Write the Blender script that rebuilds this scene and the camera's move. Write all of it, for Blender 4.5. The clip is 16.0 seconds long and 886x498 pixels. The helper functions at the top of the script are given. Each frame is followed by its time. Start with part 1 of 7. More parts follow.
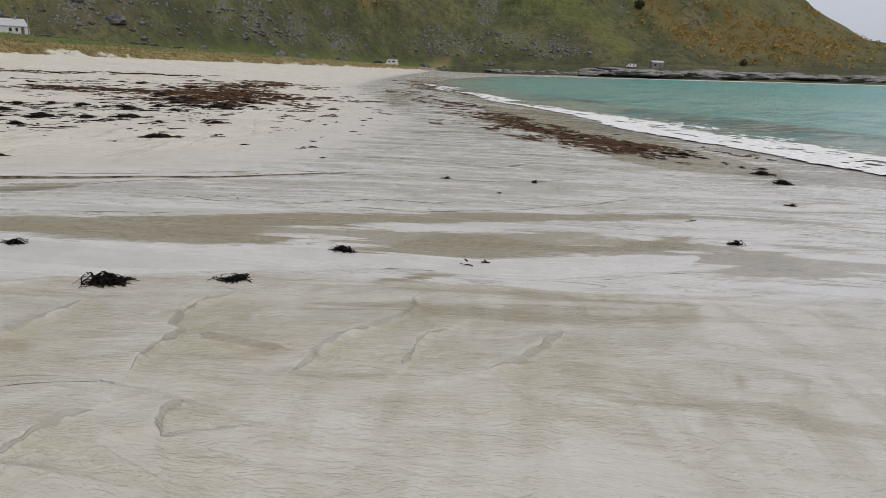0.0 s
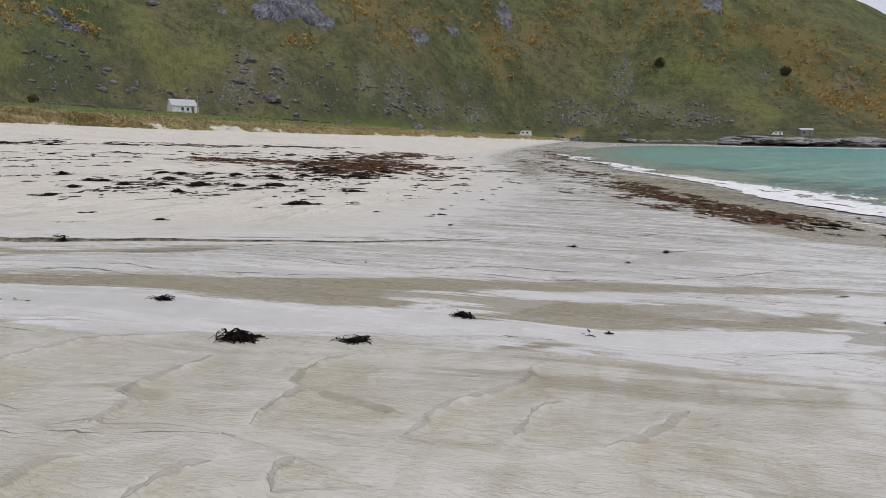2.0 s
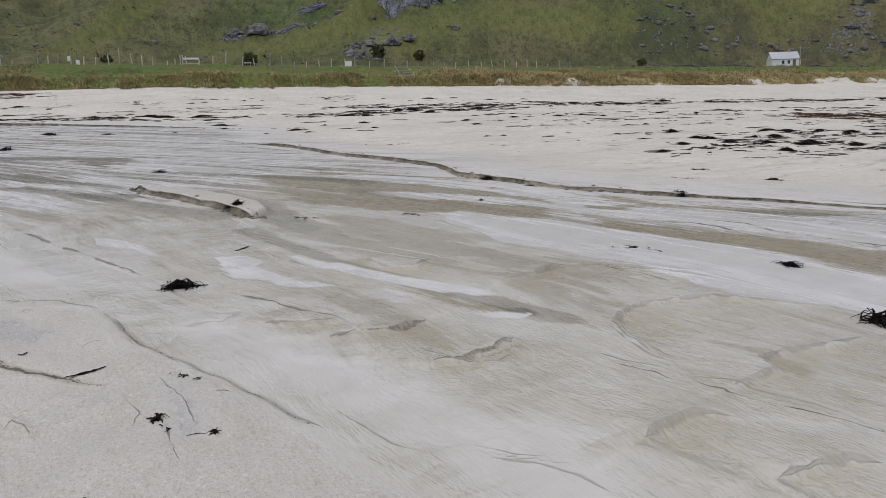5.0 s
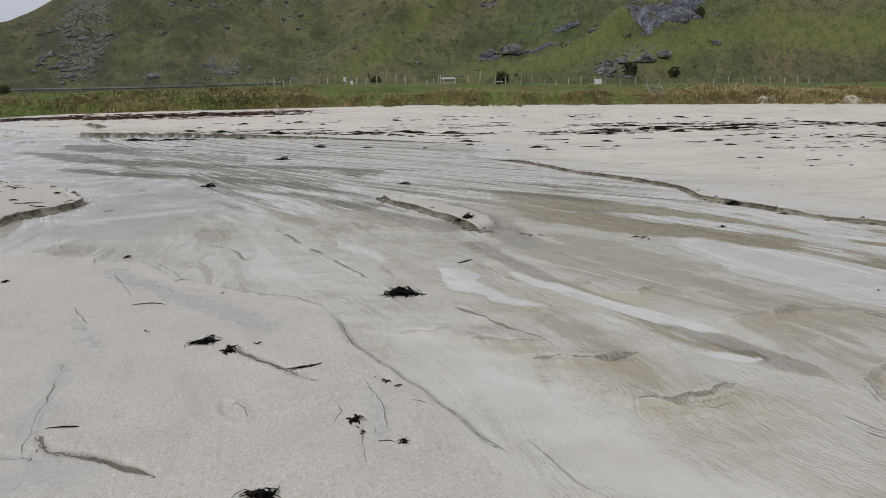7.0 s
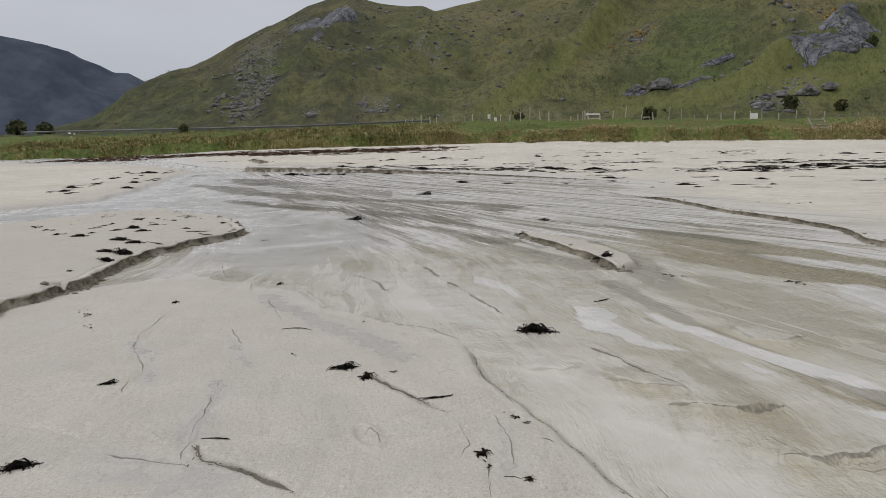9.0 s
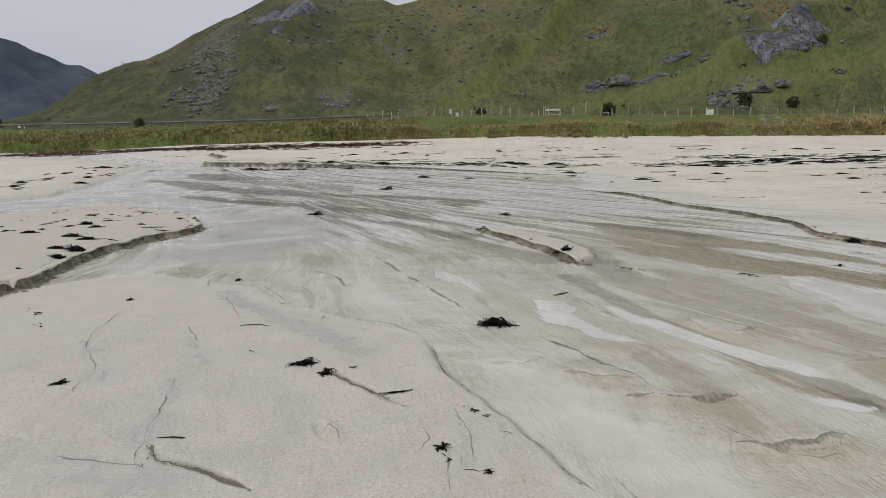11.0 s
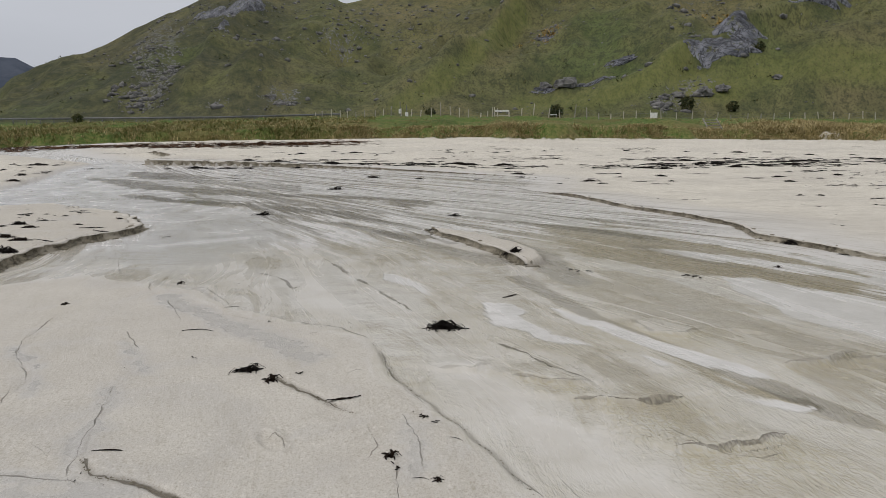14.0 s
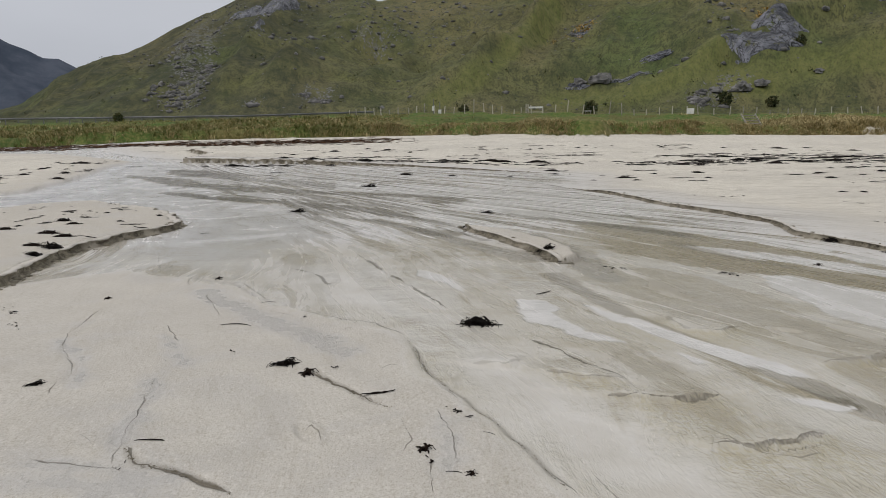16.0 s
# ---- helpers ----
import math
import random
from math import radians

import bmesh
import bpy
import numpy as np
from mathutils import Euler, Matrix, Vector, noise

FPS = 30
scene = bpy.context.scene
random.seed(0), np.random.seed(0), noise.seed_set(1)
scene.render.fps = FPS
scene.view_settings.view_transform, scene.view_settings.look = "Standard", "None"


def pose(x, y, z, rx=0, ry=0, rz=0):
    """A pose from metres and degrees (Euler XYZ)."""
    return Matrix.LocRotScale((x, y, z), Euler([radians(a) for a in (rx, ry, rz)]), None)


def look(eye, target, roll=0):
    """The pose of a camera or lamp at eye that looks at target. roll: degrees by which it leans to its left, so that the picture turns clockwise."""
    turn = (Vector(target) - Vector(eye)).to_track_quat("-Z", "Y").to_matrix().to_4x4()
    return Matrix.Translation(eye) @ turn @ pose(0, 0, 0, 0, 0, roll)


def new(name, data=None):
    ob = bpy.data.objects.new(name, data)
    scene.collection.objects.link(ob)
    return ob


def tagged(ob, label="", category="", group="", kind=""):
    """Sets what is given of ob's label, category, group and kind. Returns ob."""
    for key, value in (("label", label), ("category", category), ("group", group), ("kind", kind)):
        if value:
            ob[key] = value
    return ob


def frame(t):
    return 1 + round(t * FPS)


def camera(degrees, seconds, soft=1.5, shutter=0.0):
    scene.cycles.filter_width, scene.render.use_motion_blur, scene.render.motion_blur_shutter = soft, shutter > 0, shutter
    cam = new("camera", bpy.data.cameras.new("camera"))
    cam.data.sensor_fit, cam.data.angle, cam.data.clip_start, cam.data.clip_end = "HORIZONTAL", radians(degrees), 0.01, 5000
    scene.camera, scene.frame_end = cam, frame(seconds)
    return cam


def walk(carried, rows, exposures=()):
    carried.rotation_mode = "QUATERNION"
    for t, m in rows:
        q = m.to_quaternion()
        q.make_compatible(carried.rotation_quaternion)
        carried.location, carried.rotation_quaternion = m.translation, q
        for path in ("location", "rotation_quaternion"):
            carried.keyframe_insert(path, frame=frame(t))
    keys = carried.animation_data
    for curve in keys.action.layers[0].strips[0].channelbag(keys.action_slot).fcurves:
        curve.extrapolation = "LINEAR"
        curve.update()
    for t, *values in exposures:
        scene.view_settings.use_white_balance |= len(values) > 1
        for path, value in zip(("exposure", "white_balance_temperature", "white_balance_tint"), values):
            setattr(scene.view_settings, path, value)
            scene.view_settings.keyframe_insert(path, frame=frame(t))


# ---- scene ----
# ---- camera: seconds, place, heading (left of +y), pitch, roll ----
cam = camera(63.44, 16.0, soft=0.85)


def aim(x, y, z, yaw, pitch, roll):
    turn = Matrix.Rotation(radians(yaw), 4, "Z") @ Matrix.Rotation(radians(90 + pitch), 4, "X") @ Matrix.Rotation(radians(roll), 4, "Z")
    return Matrix.Translation((x, y, z)) @ turn


PATH = [
    (0.0, 0.412, -0.213, 1.606, 2.28, -14.07, 1.45),
    (0.5, 0.458, -0.181, 1.605, 7.09, -13.03, 0.72),
    (1.0, 0.470, -0.188, 1.598, 10.11, -12.04, 0.69),
    (1.5, 0.474, -0.174, 1.593, 11.92, -10.96, 0.82),
    (2.0, 0.489, -0.167, 1.586, 12.96, -8.81, 0.75),
    (2.5, 0.501, -0.197, 1.590, 15.73, -8.72, 0.62),
    (3.0, 0.470, -0.194, 1.584, 22.89, -9.85, 0.41),
    (3.5, 0.405, -0.148, 1.572, 30.64, -10.66, 0.19),
    (4.0, 0.275, -0.212, 1.580, 38.00, -11.26, -0.06),
    (4.5, 0.148, -0.273, 1.594, 48.41, -12.05, -0.98),
    (5.0, 0.048, -0.262, 1.589, 57.71, -11.80, -1.67),
    (5.2, 0.035, -0.218, 1.593, 60.33, -11.57, -1.74),
    (7.5, -0.023, -0.043, 1.573, 80.68, -9.16, -1.18),
    (8.0, 0.002, -0.046, 1.597, 84.34, -8.09, -1.20),
    (8.5, 0.069, -0.025, 1.609, 87.16, -7.15, -1.00),
    (8.7, 0.051, -0.022, 1.598, 88.02, -6.93, -1.06),
    (10.8, 0.044, -0.014, 1.585, 86.16, -7.12, -1.10),
    (11.0, 0.043, 0.000, 1.587, 85.00, -7.37, -0.99),
    (11.5, 0.025, 0.037, 1.586, 81.68, -7.96, -1.01),
    (12.0, -0.003, 0.072, 1.577, 78.64, -8.40, -0.84),
    (12.5, -0.005, 0.058, 1.584, 77.41, -8.43, -0.49),
    (13.0, -0.015, 0.032, 1.592, 77.93, -7.97, -0.46),
    (13.5, 0.004, 0.014, 1.604, 79.32, -7.47, -0.44),
    (14.0, -0.012, 0.010, 1.603, 80.93, -7.43, -0.46),
    (14.5, 0.000, 0.000, 1.600, 82.12, -7.60, -0.71),
    (15.0, 0.008, -0.004, 1.602, 82.80, -7.58, -0.79),
    (15.5, 0.019, -0.003, 1.600, 83.18, -7.49, -0.74),
    (16.0, 0.017, -0.001, 1.601, 83.58, -7.63, -0.67),
]
# the clip's camera brightens and cools its picture a little while it turns
TONE = [(0.0, -0.66, 6640, 13.3), (1.0, -0.53, 6350, 16.0), (2.5, -0.51, 6430, 16.0), (5.0, -0.63, 6280, 15.8), (7.5, -0.67, 6540, 12.3), (11.0, -0.64, 6720, 12.3), (12.0, -0.6, 6720, 12.3), (14.0, -0.63, 6720, 12.3), (16.0, -0.64, 6720, 12.3)]
walk(cam, [(row[0], aim(*row[1:])) for row in PATH], TONE)

# ---- overcast sky and weak, wide sun ----
world = bpy.data.worlds.new("overcast_sky")
world.use_nodes = True
scene.world = world
wt = world.node_tree
wt.nodes.clear()


def wnode(kind, **props):
    n = wt.nodes.new(kind)
    for k, v in props.items():
        setattr(n, k, v)
    return n


SUN_HEIGHT, SUN_TURN = radians(48), radians(150)
clear_sky = wnode("ShaderNodeTexSky", sky_type="NISHITA", sun_disc=False, sun_elevation=SUN_HEIGHT, sun_rotation=SUN_TURN, air_density=1.5, dust_density=4.0)
coords = wnode("ShaderNodeTexCoord")
split = wnode("ShaderNodeSeparateXYZ")
wt.links.new(coords.outputs["Generated"], split.inputs[0])
cloud_ramp = wnode("ShaderNodeValToRGB")  # an overcast sky is brightest overhead
cloud_ramp.color_ramp.elements[0].position, cloud_ramp.color_ramp.elements[0].color = 0.0, (0.60, 0.66, 0.755, 1)
cloud_ramp.color_ramp.elements[1].position, cloud_ramp.color_ramp.elements[1].color = 1.0, (1.12, 1.13, 1.15, 1)
wt.links.new(split.outputs["Z"], cloud_ramp.inputs[0])
cloud_noise = wnode("ShaderNodeTexNoise")
cloud_noise.inputs["Scale"].default_value, cloud_noise.inputs["Detail"].default_value = 2.2, 5
stretch = wnode("ShaderNodeMapping")
stretch.inputs["Scale"].default_value = (1, 1, 3)
wt.links.new(coords.outputs["Generated"], stretch.inputs[0])
wt.links.new(stretch.outputs[0], cloud_noise.inputs["Vector"])
cloud_tone = wnode("ShaderNodeMapRange")
cloud_tone.inputs["To Min"].default_value, cloud_tone.inputs["To Max"].default_value = 0.86, 1.14
wt.links.new(cloud_noise.outputs["Fac"], cloud_tone.inputs["Value"])
clouds = wnode("ShaderNodeVectorMath", operation="SCALE")
wt.links.new(cloud_ramp.outputs["Color"], clouds.inputs[0])
seaward = wnode("ShaderNodeMapRange")  # the cloud is thinner over the sea
for k, v in (("From Min", -1), ("From Max", 0.8), ("To Min", 1.22), ("To Max", 1.42)):
    seaward.inputs[k].default_value = v
wt.links.new(split.outputs["X"], seaward.inputs["Value"])
tone = wnode("ShaderNodeMath", operation="MULTIPLY")
wt.links.new(cloud_tone.outputs[0], tone.inputs[0])
wt.links.new(seaward.outputs[0], tone.inputs[1])
wt.links.new(tone.outputs[0], clouds.inputs["Scale"])
cloud_back = wnode("ShaderNodeBackground")
cloud_back.inputs["Strength"].default_value = 1.0
wt.links.new(clouds.outputs[0], cloud_back.inputs["Color"])
sky_back = wnode("ShaderNodeBackground")
sky_back.inputs["Strength"].default_value = 0.05
wt.links.new(clear_sky.outputs[0], sky_back.inputs["Color"])
both = wnode("ShaderNodeMixShader")
both.inputs[0].default_value = 0.88
wt.links.new(sky_back.outputs[0], both.inputs[1])
wt.links.new(cloud_back.outputs[0], both.inputs[2])
world_out = wnode("ShaderNodeOutputWorld")
wt.links.new(both.outputs[0], world_out.inputs["Surface"])

sun = new("sun", bpy.data.lights.new("sun", "SUN"))
sun.data.energy, sun.data.angle, sun.data.color = 0.9, radians(35), (1.0, 0.96, 0.9)
sun.matrix_world = look((0, 0, 0), (-math.sin(SUN_TURN) * math.cos(SUN_HEIGHT), -math.cos(SUN_TURN) * math.cos(SUN_HEIGHT), -math.sin(SUN_HEIGHT)))

# ---- materials ----
class Tree:
    """A small writer of node materials."""

    def __init__(self, name, other=None):
        self.mat = other.mat if other else bpy.data.materials.new(name)
        self.mat.use_nodes = True
        self.nt = self.mat.node_tree
        self.bsdf = self.nt.nodes.new("ShaderNodeBsdfPrincipled") if other else self.nt.nodes["Principled BSDF"]

    def node(self, kind, inputs=None, **props):
        n = self.nt.nodes.new(kind)
        for k, v in props.items():
            setattr(n, k, v)
        for k, v in (inputs or {}).items():
            self.put(n.inputs[k], v)
        return n

    def put(self, socket, value):
        if isinstance(value, bpy.types.NodeSocket):
            self.nt.links.new(value, socket)
        else:
            socket.default_value = value

    def set(self, **values):
        for k, v in values.items():
            self.put(self.bsdf.inputs[k.replace("_", " ")], v)
        return self

    def attr(self, name):
        return self.node("ShaderNodeAttribute", attribute_name=name)

    def place(self, scale=(1, 1, 1), vector=None):
        vector = vector or self.node("ShaderNodeTexCoord").outputs["Object"]
        return self.node("ShaderNodeMapping", {"Vector": vector, "Scale": scale}).outputs[0]

    def noise(self, scale, detail=4, rough=0.55, vector=None, distort=0.0):
        return self.node("ShaderNodeTexNoise", {"Scale": scale, "Detail": detail, "Roughness": rough, "Distortion": distort, "Vector": vector or self.place()}).outputs["Fac"]

    def span(self, value, a, b, c=0.0, d=1.0):
        return self.node("ShaderNodeMapRange", {"Value": value, "From Min": a, "From Max": b, "To Min": c, "To Max": d}, interpolation_type="SMOOTHSTEP").outputs[0]

    def math(self, op, a, b):
        return self.node("ShaderNodeMath", {0: a, 1: b}, operation=op).outputs[0]

    def mix(self, fac, a, b):
        n = self.node("ShaderNodeMix", data_type="RGBA")
        self.put(n.inputs[0], fac)
        for socket, v in ((n.inputs[6], a), (n.inputs[7], b)):
            self.put(socket, (*v, 1) if isinstance(v, tuple) else v)
        return n.outputs[2]

    def blend(self, fac, a, b):
        n = self.node("ShaderNodeMix", data_type="FLOAT")
        for k, v in ((0, fac), (2, a), (3, b)):
            self.put(n.inputs[k], v)
        return n.outputs[0]

    def bump(self, height, strength=0.5, distance=0.01, under=None):
        n = self.node("ShaderNodeBump", {"Height": height, "Strength": strength, "Distance": distance})
        if under:
            self.put(n.inputs["Normal"], under)
        self.put(self.bsdf.inputs["Normal"], n.outputs[0])
        return n.outputs[0]


def plain(name, colour, rough=0.6, metal=0.0, vary=0.12, scale=20.0, relief=0.002):
    """Paint, timber or metal with slight stains and grain."""
    m = Tree(name)
    n = m.math("ADD", m.math("MULTIPLY", m.noise(scale), 0.5), m.math("MULTIPLY", m.noise(scale * 0.12), 0.5))
    dark = tuple(c * (1 - vary * 2) for c in colour)
    light = tuple(min(1, c * (1 + vary)) for c in colour)
    m.set(Base_Color=m.mix(m.span(n, 0.3, 0.7), dark, light), Roughness=rough, Metallic=metal)
    if relief:
        m.bump(m.noise(scale * 4), 0.4, relief)
    return m.mat


def sand_material():
    m = Tree("ground")
    silt, wet, flow = m.attr("silt").outputs["Fac"], m.attr("wet").outputs["Fac"], m.attr("flow").outputs["Vector"]
    cut, sheet, hatch = m.attr("cut").outputs["Fac"], m.attr("sheet").outputs["Fac"], m.attr("hatch").outputs["Fac"]
    pool = m.attr("pool").outputs["Fac"]
    grain = m.noise(95, 3, 0.75)
    mottle, broad = m.noise(3.0, 5, 0.6), m.noise(0.35, 4)
    streak = m.noise(1.0, 7, 0.62, m.place((0.42, 3.4, 0), flow), 0.9)
    streak = m.blend(pool, streak, m.noise(0.9, 5, 0.6, None, 0.8))
    across_flow = m.noise(1.0, 3, 0.55, m.place((3.4, 0.9, 0), flow), 0.7)
    band = m.noise(1.0, 5, 0.6, m.place((0.11, 1.0, 0), flow), 0.5)
    fine = m.noise(1.0, 2, 0.5, m.place((9.0, 25.0, 0), flow), 2.2)
    thread = m.math("ABSOLUTE", m.math("SUBTRACT", m.noise(1.0, 4, 0.6, m.place((0.5, 3.2, 0), flow), 1.0), 0.5), 0.0)
    rill = m.math("ABSOLUTE", m.math("SUBTRACT", m.noise(0.8, 4, 0.55, m.place((1, 1, 1)), 1.6), 0.5), 0.0)
    contour = m.noise(1.0, 2, 0.5, m.place((3.0, 4.0, 20.0), flow), 1.0)
    smoothness = m.span(m.noise(1.0, 4, 0.55, m.place((0.7, 1.6, 0), flow), 1.2), 0.38, 0.62)
    tide = m.math("ABSOLUTE", m.math("SUBTRACT", m.noise(1.0, 4, 0.55, m.place((0.9, 0.10, 1)), 0.5), 0.5), 0.0)
    ragged = m.noise(1.0, 4, 0.6, m.place((1.6, 8.0, 0), flow), 0.8)
    wander = m.math("ADD", m.math("MULTIPLY", m.math("SUBTRACT", streak, 0.5), 0.7), m.math("MULTIPLY", m.math("SUBTRACT", ragged, 0.5), 0.25))
    bar_here = m.math("MULTIPLY", wet, m.span(m.math("ADD", m.attr("bar").outputs["Fac"], m.math("MULTIPLY", wander, 0.45)), -0.02, 0.03))
    bed_here = m.math("MULTIPLY", wet, m.span(m.math("ADD", m.attr("bed").outputs["Fac"], wander), -0.05, 0.06))
    film_here = m.span(m.math("ADD", m.attr("film").outputs["Fac"], m.math("MULTIPLY", m.math("SUBTRACT", m.noise(5.0, 4), 0.5), 0.4)), -0.10, 0.10)
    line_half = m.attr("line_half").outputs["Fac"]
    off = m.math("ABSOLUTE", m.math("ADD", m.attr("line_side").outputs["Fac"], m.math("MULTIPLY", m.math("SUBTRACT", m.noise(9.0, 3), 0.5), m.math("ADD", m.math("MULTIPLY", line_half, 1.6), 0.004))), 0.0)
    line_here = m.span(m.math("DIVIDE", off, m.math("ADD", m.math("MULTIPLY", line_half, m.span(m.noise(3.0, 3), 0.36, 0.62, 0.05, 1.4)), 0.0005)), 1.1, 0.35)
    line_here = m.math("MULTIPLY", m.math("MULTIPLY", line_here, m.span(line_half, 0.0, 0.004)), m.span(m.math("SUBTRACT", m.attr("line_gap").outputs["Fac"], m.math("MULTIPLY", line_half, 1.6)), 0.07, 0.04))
    web = m.math("ABSOLUTE", m.math("SUBTRACT", m.noise(1.0, 3, 0.55, m.place((2.0, 14.0, 5.0), flow), 0.6), 0.5), 0.0)
    settled = m.math("MULTIPLY", wet, m.span(m.math("ADD", m.attr("settled").outputs["Fac"], m.math("MULTIPLY", m.math("SUBTRACT", mottle, 0.5), 0.8)), -0.15, 0.35))
    rough_bed = m.math("SUBTRACT", 1.0, settled)
    web_here = m.math("MULTIPLY", m.math("MULTIPLY", m.span(web, 0.034, 0.004), m.math("MULTIPLY", sheet, rough_bed)), m.math("MAXIMUM", m.span(hatch, 0.08, 0.45), m.span(m.noise(0.55, 4, 0.6, None, 0.6), 0.52, 0.64, 0.0, 0.5)))
    hatch = m.math("MULTIPLY", hatch, rough_bed)
    bare = m.math("MULTIPLY", m.span(silt, -0.35, -0.05), m.math("SUBTRACT", 1.0, bar_here))  # 0 on the smooth bars
    # pale shell sand with dark grains
    pale = m.mix(m.span(mottle, 0.3, 0.7), (0.64, 0.611, 0.535), (0.74, 0.711, 0.63))
    pale = m.mix(m.math("MULTIPLY", m.span(broad, 0.35, 0.7), 0.45), pale, (0.49, 0.465, 0.42))
    pale = m.mix(m.math("MULTIPLY", m.span(rill, 0.008, 0.0), 0.3), pale, (0.25, 0.235, 0.20))
    pale = m.mix(m.math("MULTIPLY", m.span(tide, 0.010, 0.002), m.math("MULTIPLY", m.attr("upper").outputs["Fac"], 0.4)), pale, (0.24, 0.22, 0.18))
    skin = m.math("MULTIPLY", m.span(m.noise(1.1, 5, 0.6, None, 0.8), 0.5, 0.62), m.math("SUBTRACT", 1.0, m.attr("upper").outputs["Fac"]))
    pale = m.mix(m.math("MULTIPLY", skin, 0.5), pale, (0.485, 0.475, 0.455))
    pale = m.mix(m.math("MULTIPLY", m.math("SUBTRACT", 1.0, m.attr("upper").outputs["Fac"]), 0.6), pale, (0.48, 0.455, 0.41))
    speck = m.noise(42, 3, 0.75)
    pale = m.mix(m.math("MULTIPLY", m.span(grain, 0.52, 0.60), 0.6), pale, (0.33, 0.29, 0.22))
    pale = m.mix(m.math("MULTIPLY", m.span(speck, 0.55, 0.66), 0.55), pale, (0.31, 0.275, 0.20))
    pale = m.mix(m.math("MULTIPLY", m.span(speck, 0.42, 0.34), 0.6), pale, (0.72, 0.69, 0.63))
    # soaked sand: smooth bars, rippled sheets with hatched crests, and olive silt in the runnels
    # bars: wet sand made paler, the sky's reflection put into the colour
    bar = m.mix(m.span(mottle, 0.35, 0.7), (0.60, 0.592, 0.57), (0.66, 0.652, 0.63))
    rippled = m.mix(m.span(mottle, 0.3, 0.7), (0.565, 0.545, 0.49), (0.475, 0.45, 0.385))
    rippled = m.mix(m.math("MULTIPLY", smoothness, 0.55), rippled, (0.585, 0.57, 0.53))
    rippled = m.mix(m.math("MULTIPLY", m.span(m.math("ADD", m.math("MULTIPLY", fine, 0.65), m.math("MULTIPLY", contour, 0.35)), 0.47, 0.56), m.blend(hatch, m.blend(smoothness, 0.15, 0.04), 0.5)), rippled, (0.44, 0.395, 0.25))
    # ripple shading put into the colour: cross ripples, then below the fronts
    rippled = m.mix(m.math("MULTIPLY", m.span(across_flow, 0.50, 0.60), m.span(band, 0.42, 0.60, 0.0, 0.35)), rippled, (0.34, 0.305, 0.21))
    rippled = m.mix(m.math("MULTIPLY", hatch, 0.38), rippled, (0.385, 0.35, 0.24))
    rippled = m.mix(m.math("MULTIPLY", settled, 0.75), rippled, m.mix(m.span(mottle, 0.35, 0.65), (0.61, 0.595, 0.555), (0.55, 0.53, 0.48)))
    damp = m.mix(m.math("MULTIPLY", bare, m.span(m.math("ADD", sheet, m.math("MULTIPLY", m.math("SUBTRACT", streak, 0.5), 1.4)), 0.25, 0.6)), bar, rippled)
    rinsed = m.span(m.math("ADD", m.attr("rinsed").outputs["Fac"], m.math("MULTIPLY", wander, 1.6)), -0.15, 0.25)
    damp = m.mix(m.math("MULTIPLY", rinsed, 0.85), damp, bar)
    base = m.mix(wet, pale, damp)
    base = m.mix(m.math("MULTIPLY", pool, 0.55), base, m.mix(m.span(m.noise(1.0, 4, 0.6, m.place((0.5, 0.9, 0)), 0.8), 0.35, 0.7), (0.54, 0.54, 0.525), (0.45, 0.435, 0.40)))
    brown = m.mix(m.span(m.math("ADD", m.math("MULTIPLY", fine, 0.5), m.math("MULTIPLY", streak, 0.5)), 0.36, 0.64), (0.20, 0.168, 0.10), (0.34, 0.30, 0.205))
    brown = m.mix(m.span(silt, 0.60, 0.90, 0.0, 0.95), brown, (0.125, 0.11, 0.075))
    drift = m.math("ADD", m.math("MULTIPLY", m.math("SUBTRACT", streak, 0.5), 2.2), m.math("MULTIPLY", m.math("SUBTRACT", band, 0.5), 1.8))
    amount = m.span(m.math("ADD", silt, m.math("MULTIPLY", drift, m.math("MULTIPLY", wet, m.blend(pool, m.blend(sheet, 1.0, 0.5), 0.15)))), 0.44, 0.58)
    lines = m.math("MULTIPLY", m.math("MULTIPLY", bare, m.span(thread, 0.018, 0.005)), m.math("MULTIPLY", m.math("MULTIPLY", wet, m.blend(pool, 1.0, 0.25)), m.blend(sheet, 0.85, 0.1)))
    amount = m.math("MAXIMUM", m.math("MULTIPLY", amount, m.blend(rinsed, 0.8, 0.25)), lines)
    amount = m.math("MULTIPLY", amount, m.math("MULTIPLY", m.math("SUBTRACT", 1.0, bar_here), m.blend(settled, 1.0, 0.25)))
    base = m.mix(m.math("MULTIPLY", amount, m.blend(sheet, 0.9, 0.6)), base, brown)
    base = m.mix(m.math("MULTIPLY", m.math("MULTIPLY", bed_here, m.math("SUBTRACT", 1.0, bar_here)), 0.85), base, brown)
    base = m.mix(m.math("MULTIPLY", m.math("MULTIPLY", web_here, bare), 0.16), base, (0.36, 0.32, 0.19))
    peat = m.span(m.math("ADD", m.attr("peat").outputs["Fac"], m.math("MULTIPLY", wander, 2.4)), -0.15, 0.15)
    base = m.mix(m.math("MULTIPLY", m.math("MULTIPLY", peat, wet), 0.8), base, (0.115, 0.10, 0.07))
    braid = m.attr("braid").outputs["Fac"]
    long_streak = m.noise(1.0, 3, 0.55, m.place((0.13, 2.0, 0), flow), 0.35)
    base = m.mix(m.math("MULTIPLY", m.math("MULTIPLY", m.span(long_streak, 0.46, 0.42), braid), 0.6), base, (0.62, 0.61, 0.585))
    base = m.mix(m.math("MULTIPLY", m.math("MULTIPLY", m.span(long_streak, 0.545, 0.575), braid), 0.75), base, (0.16, 0.142, 0.105))
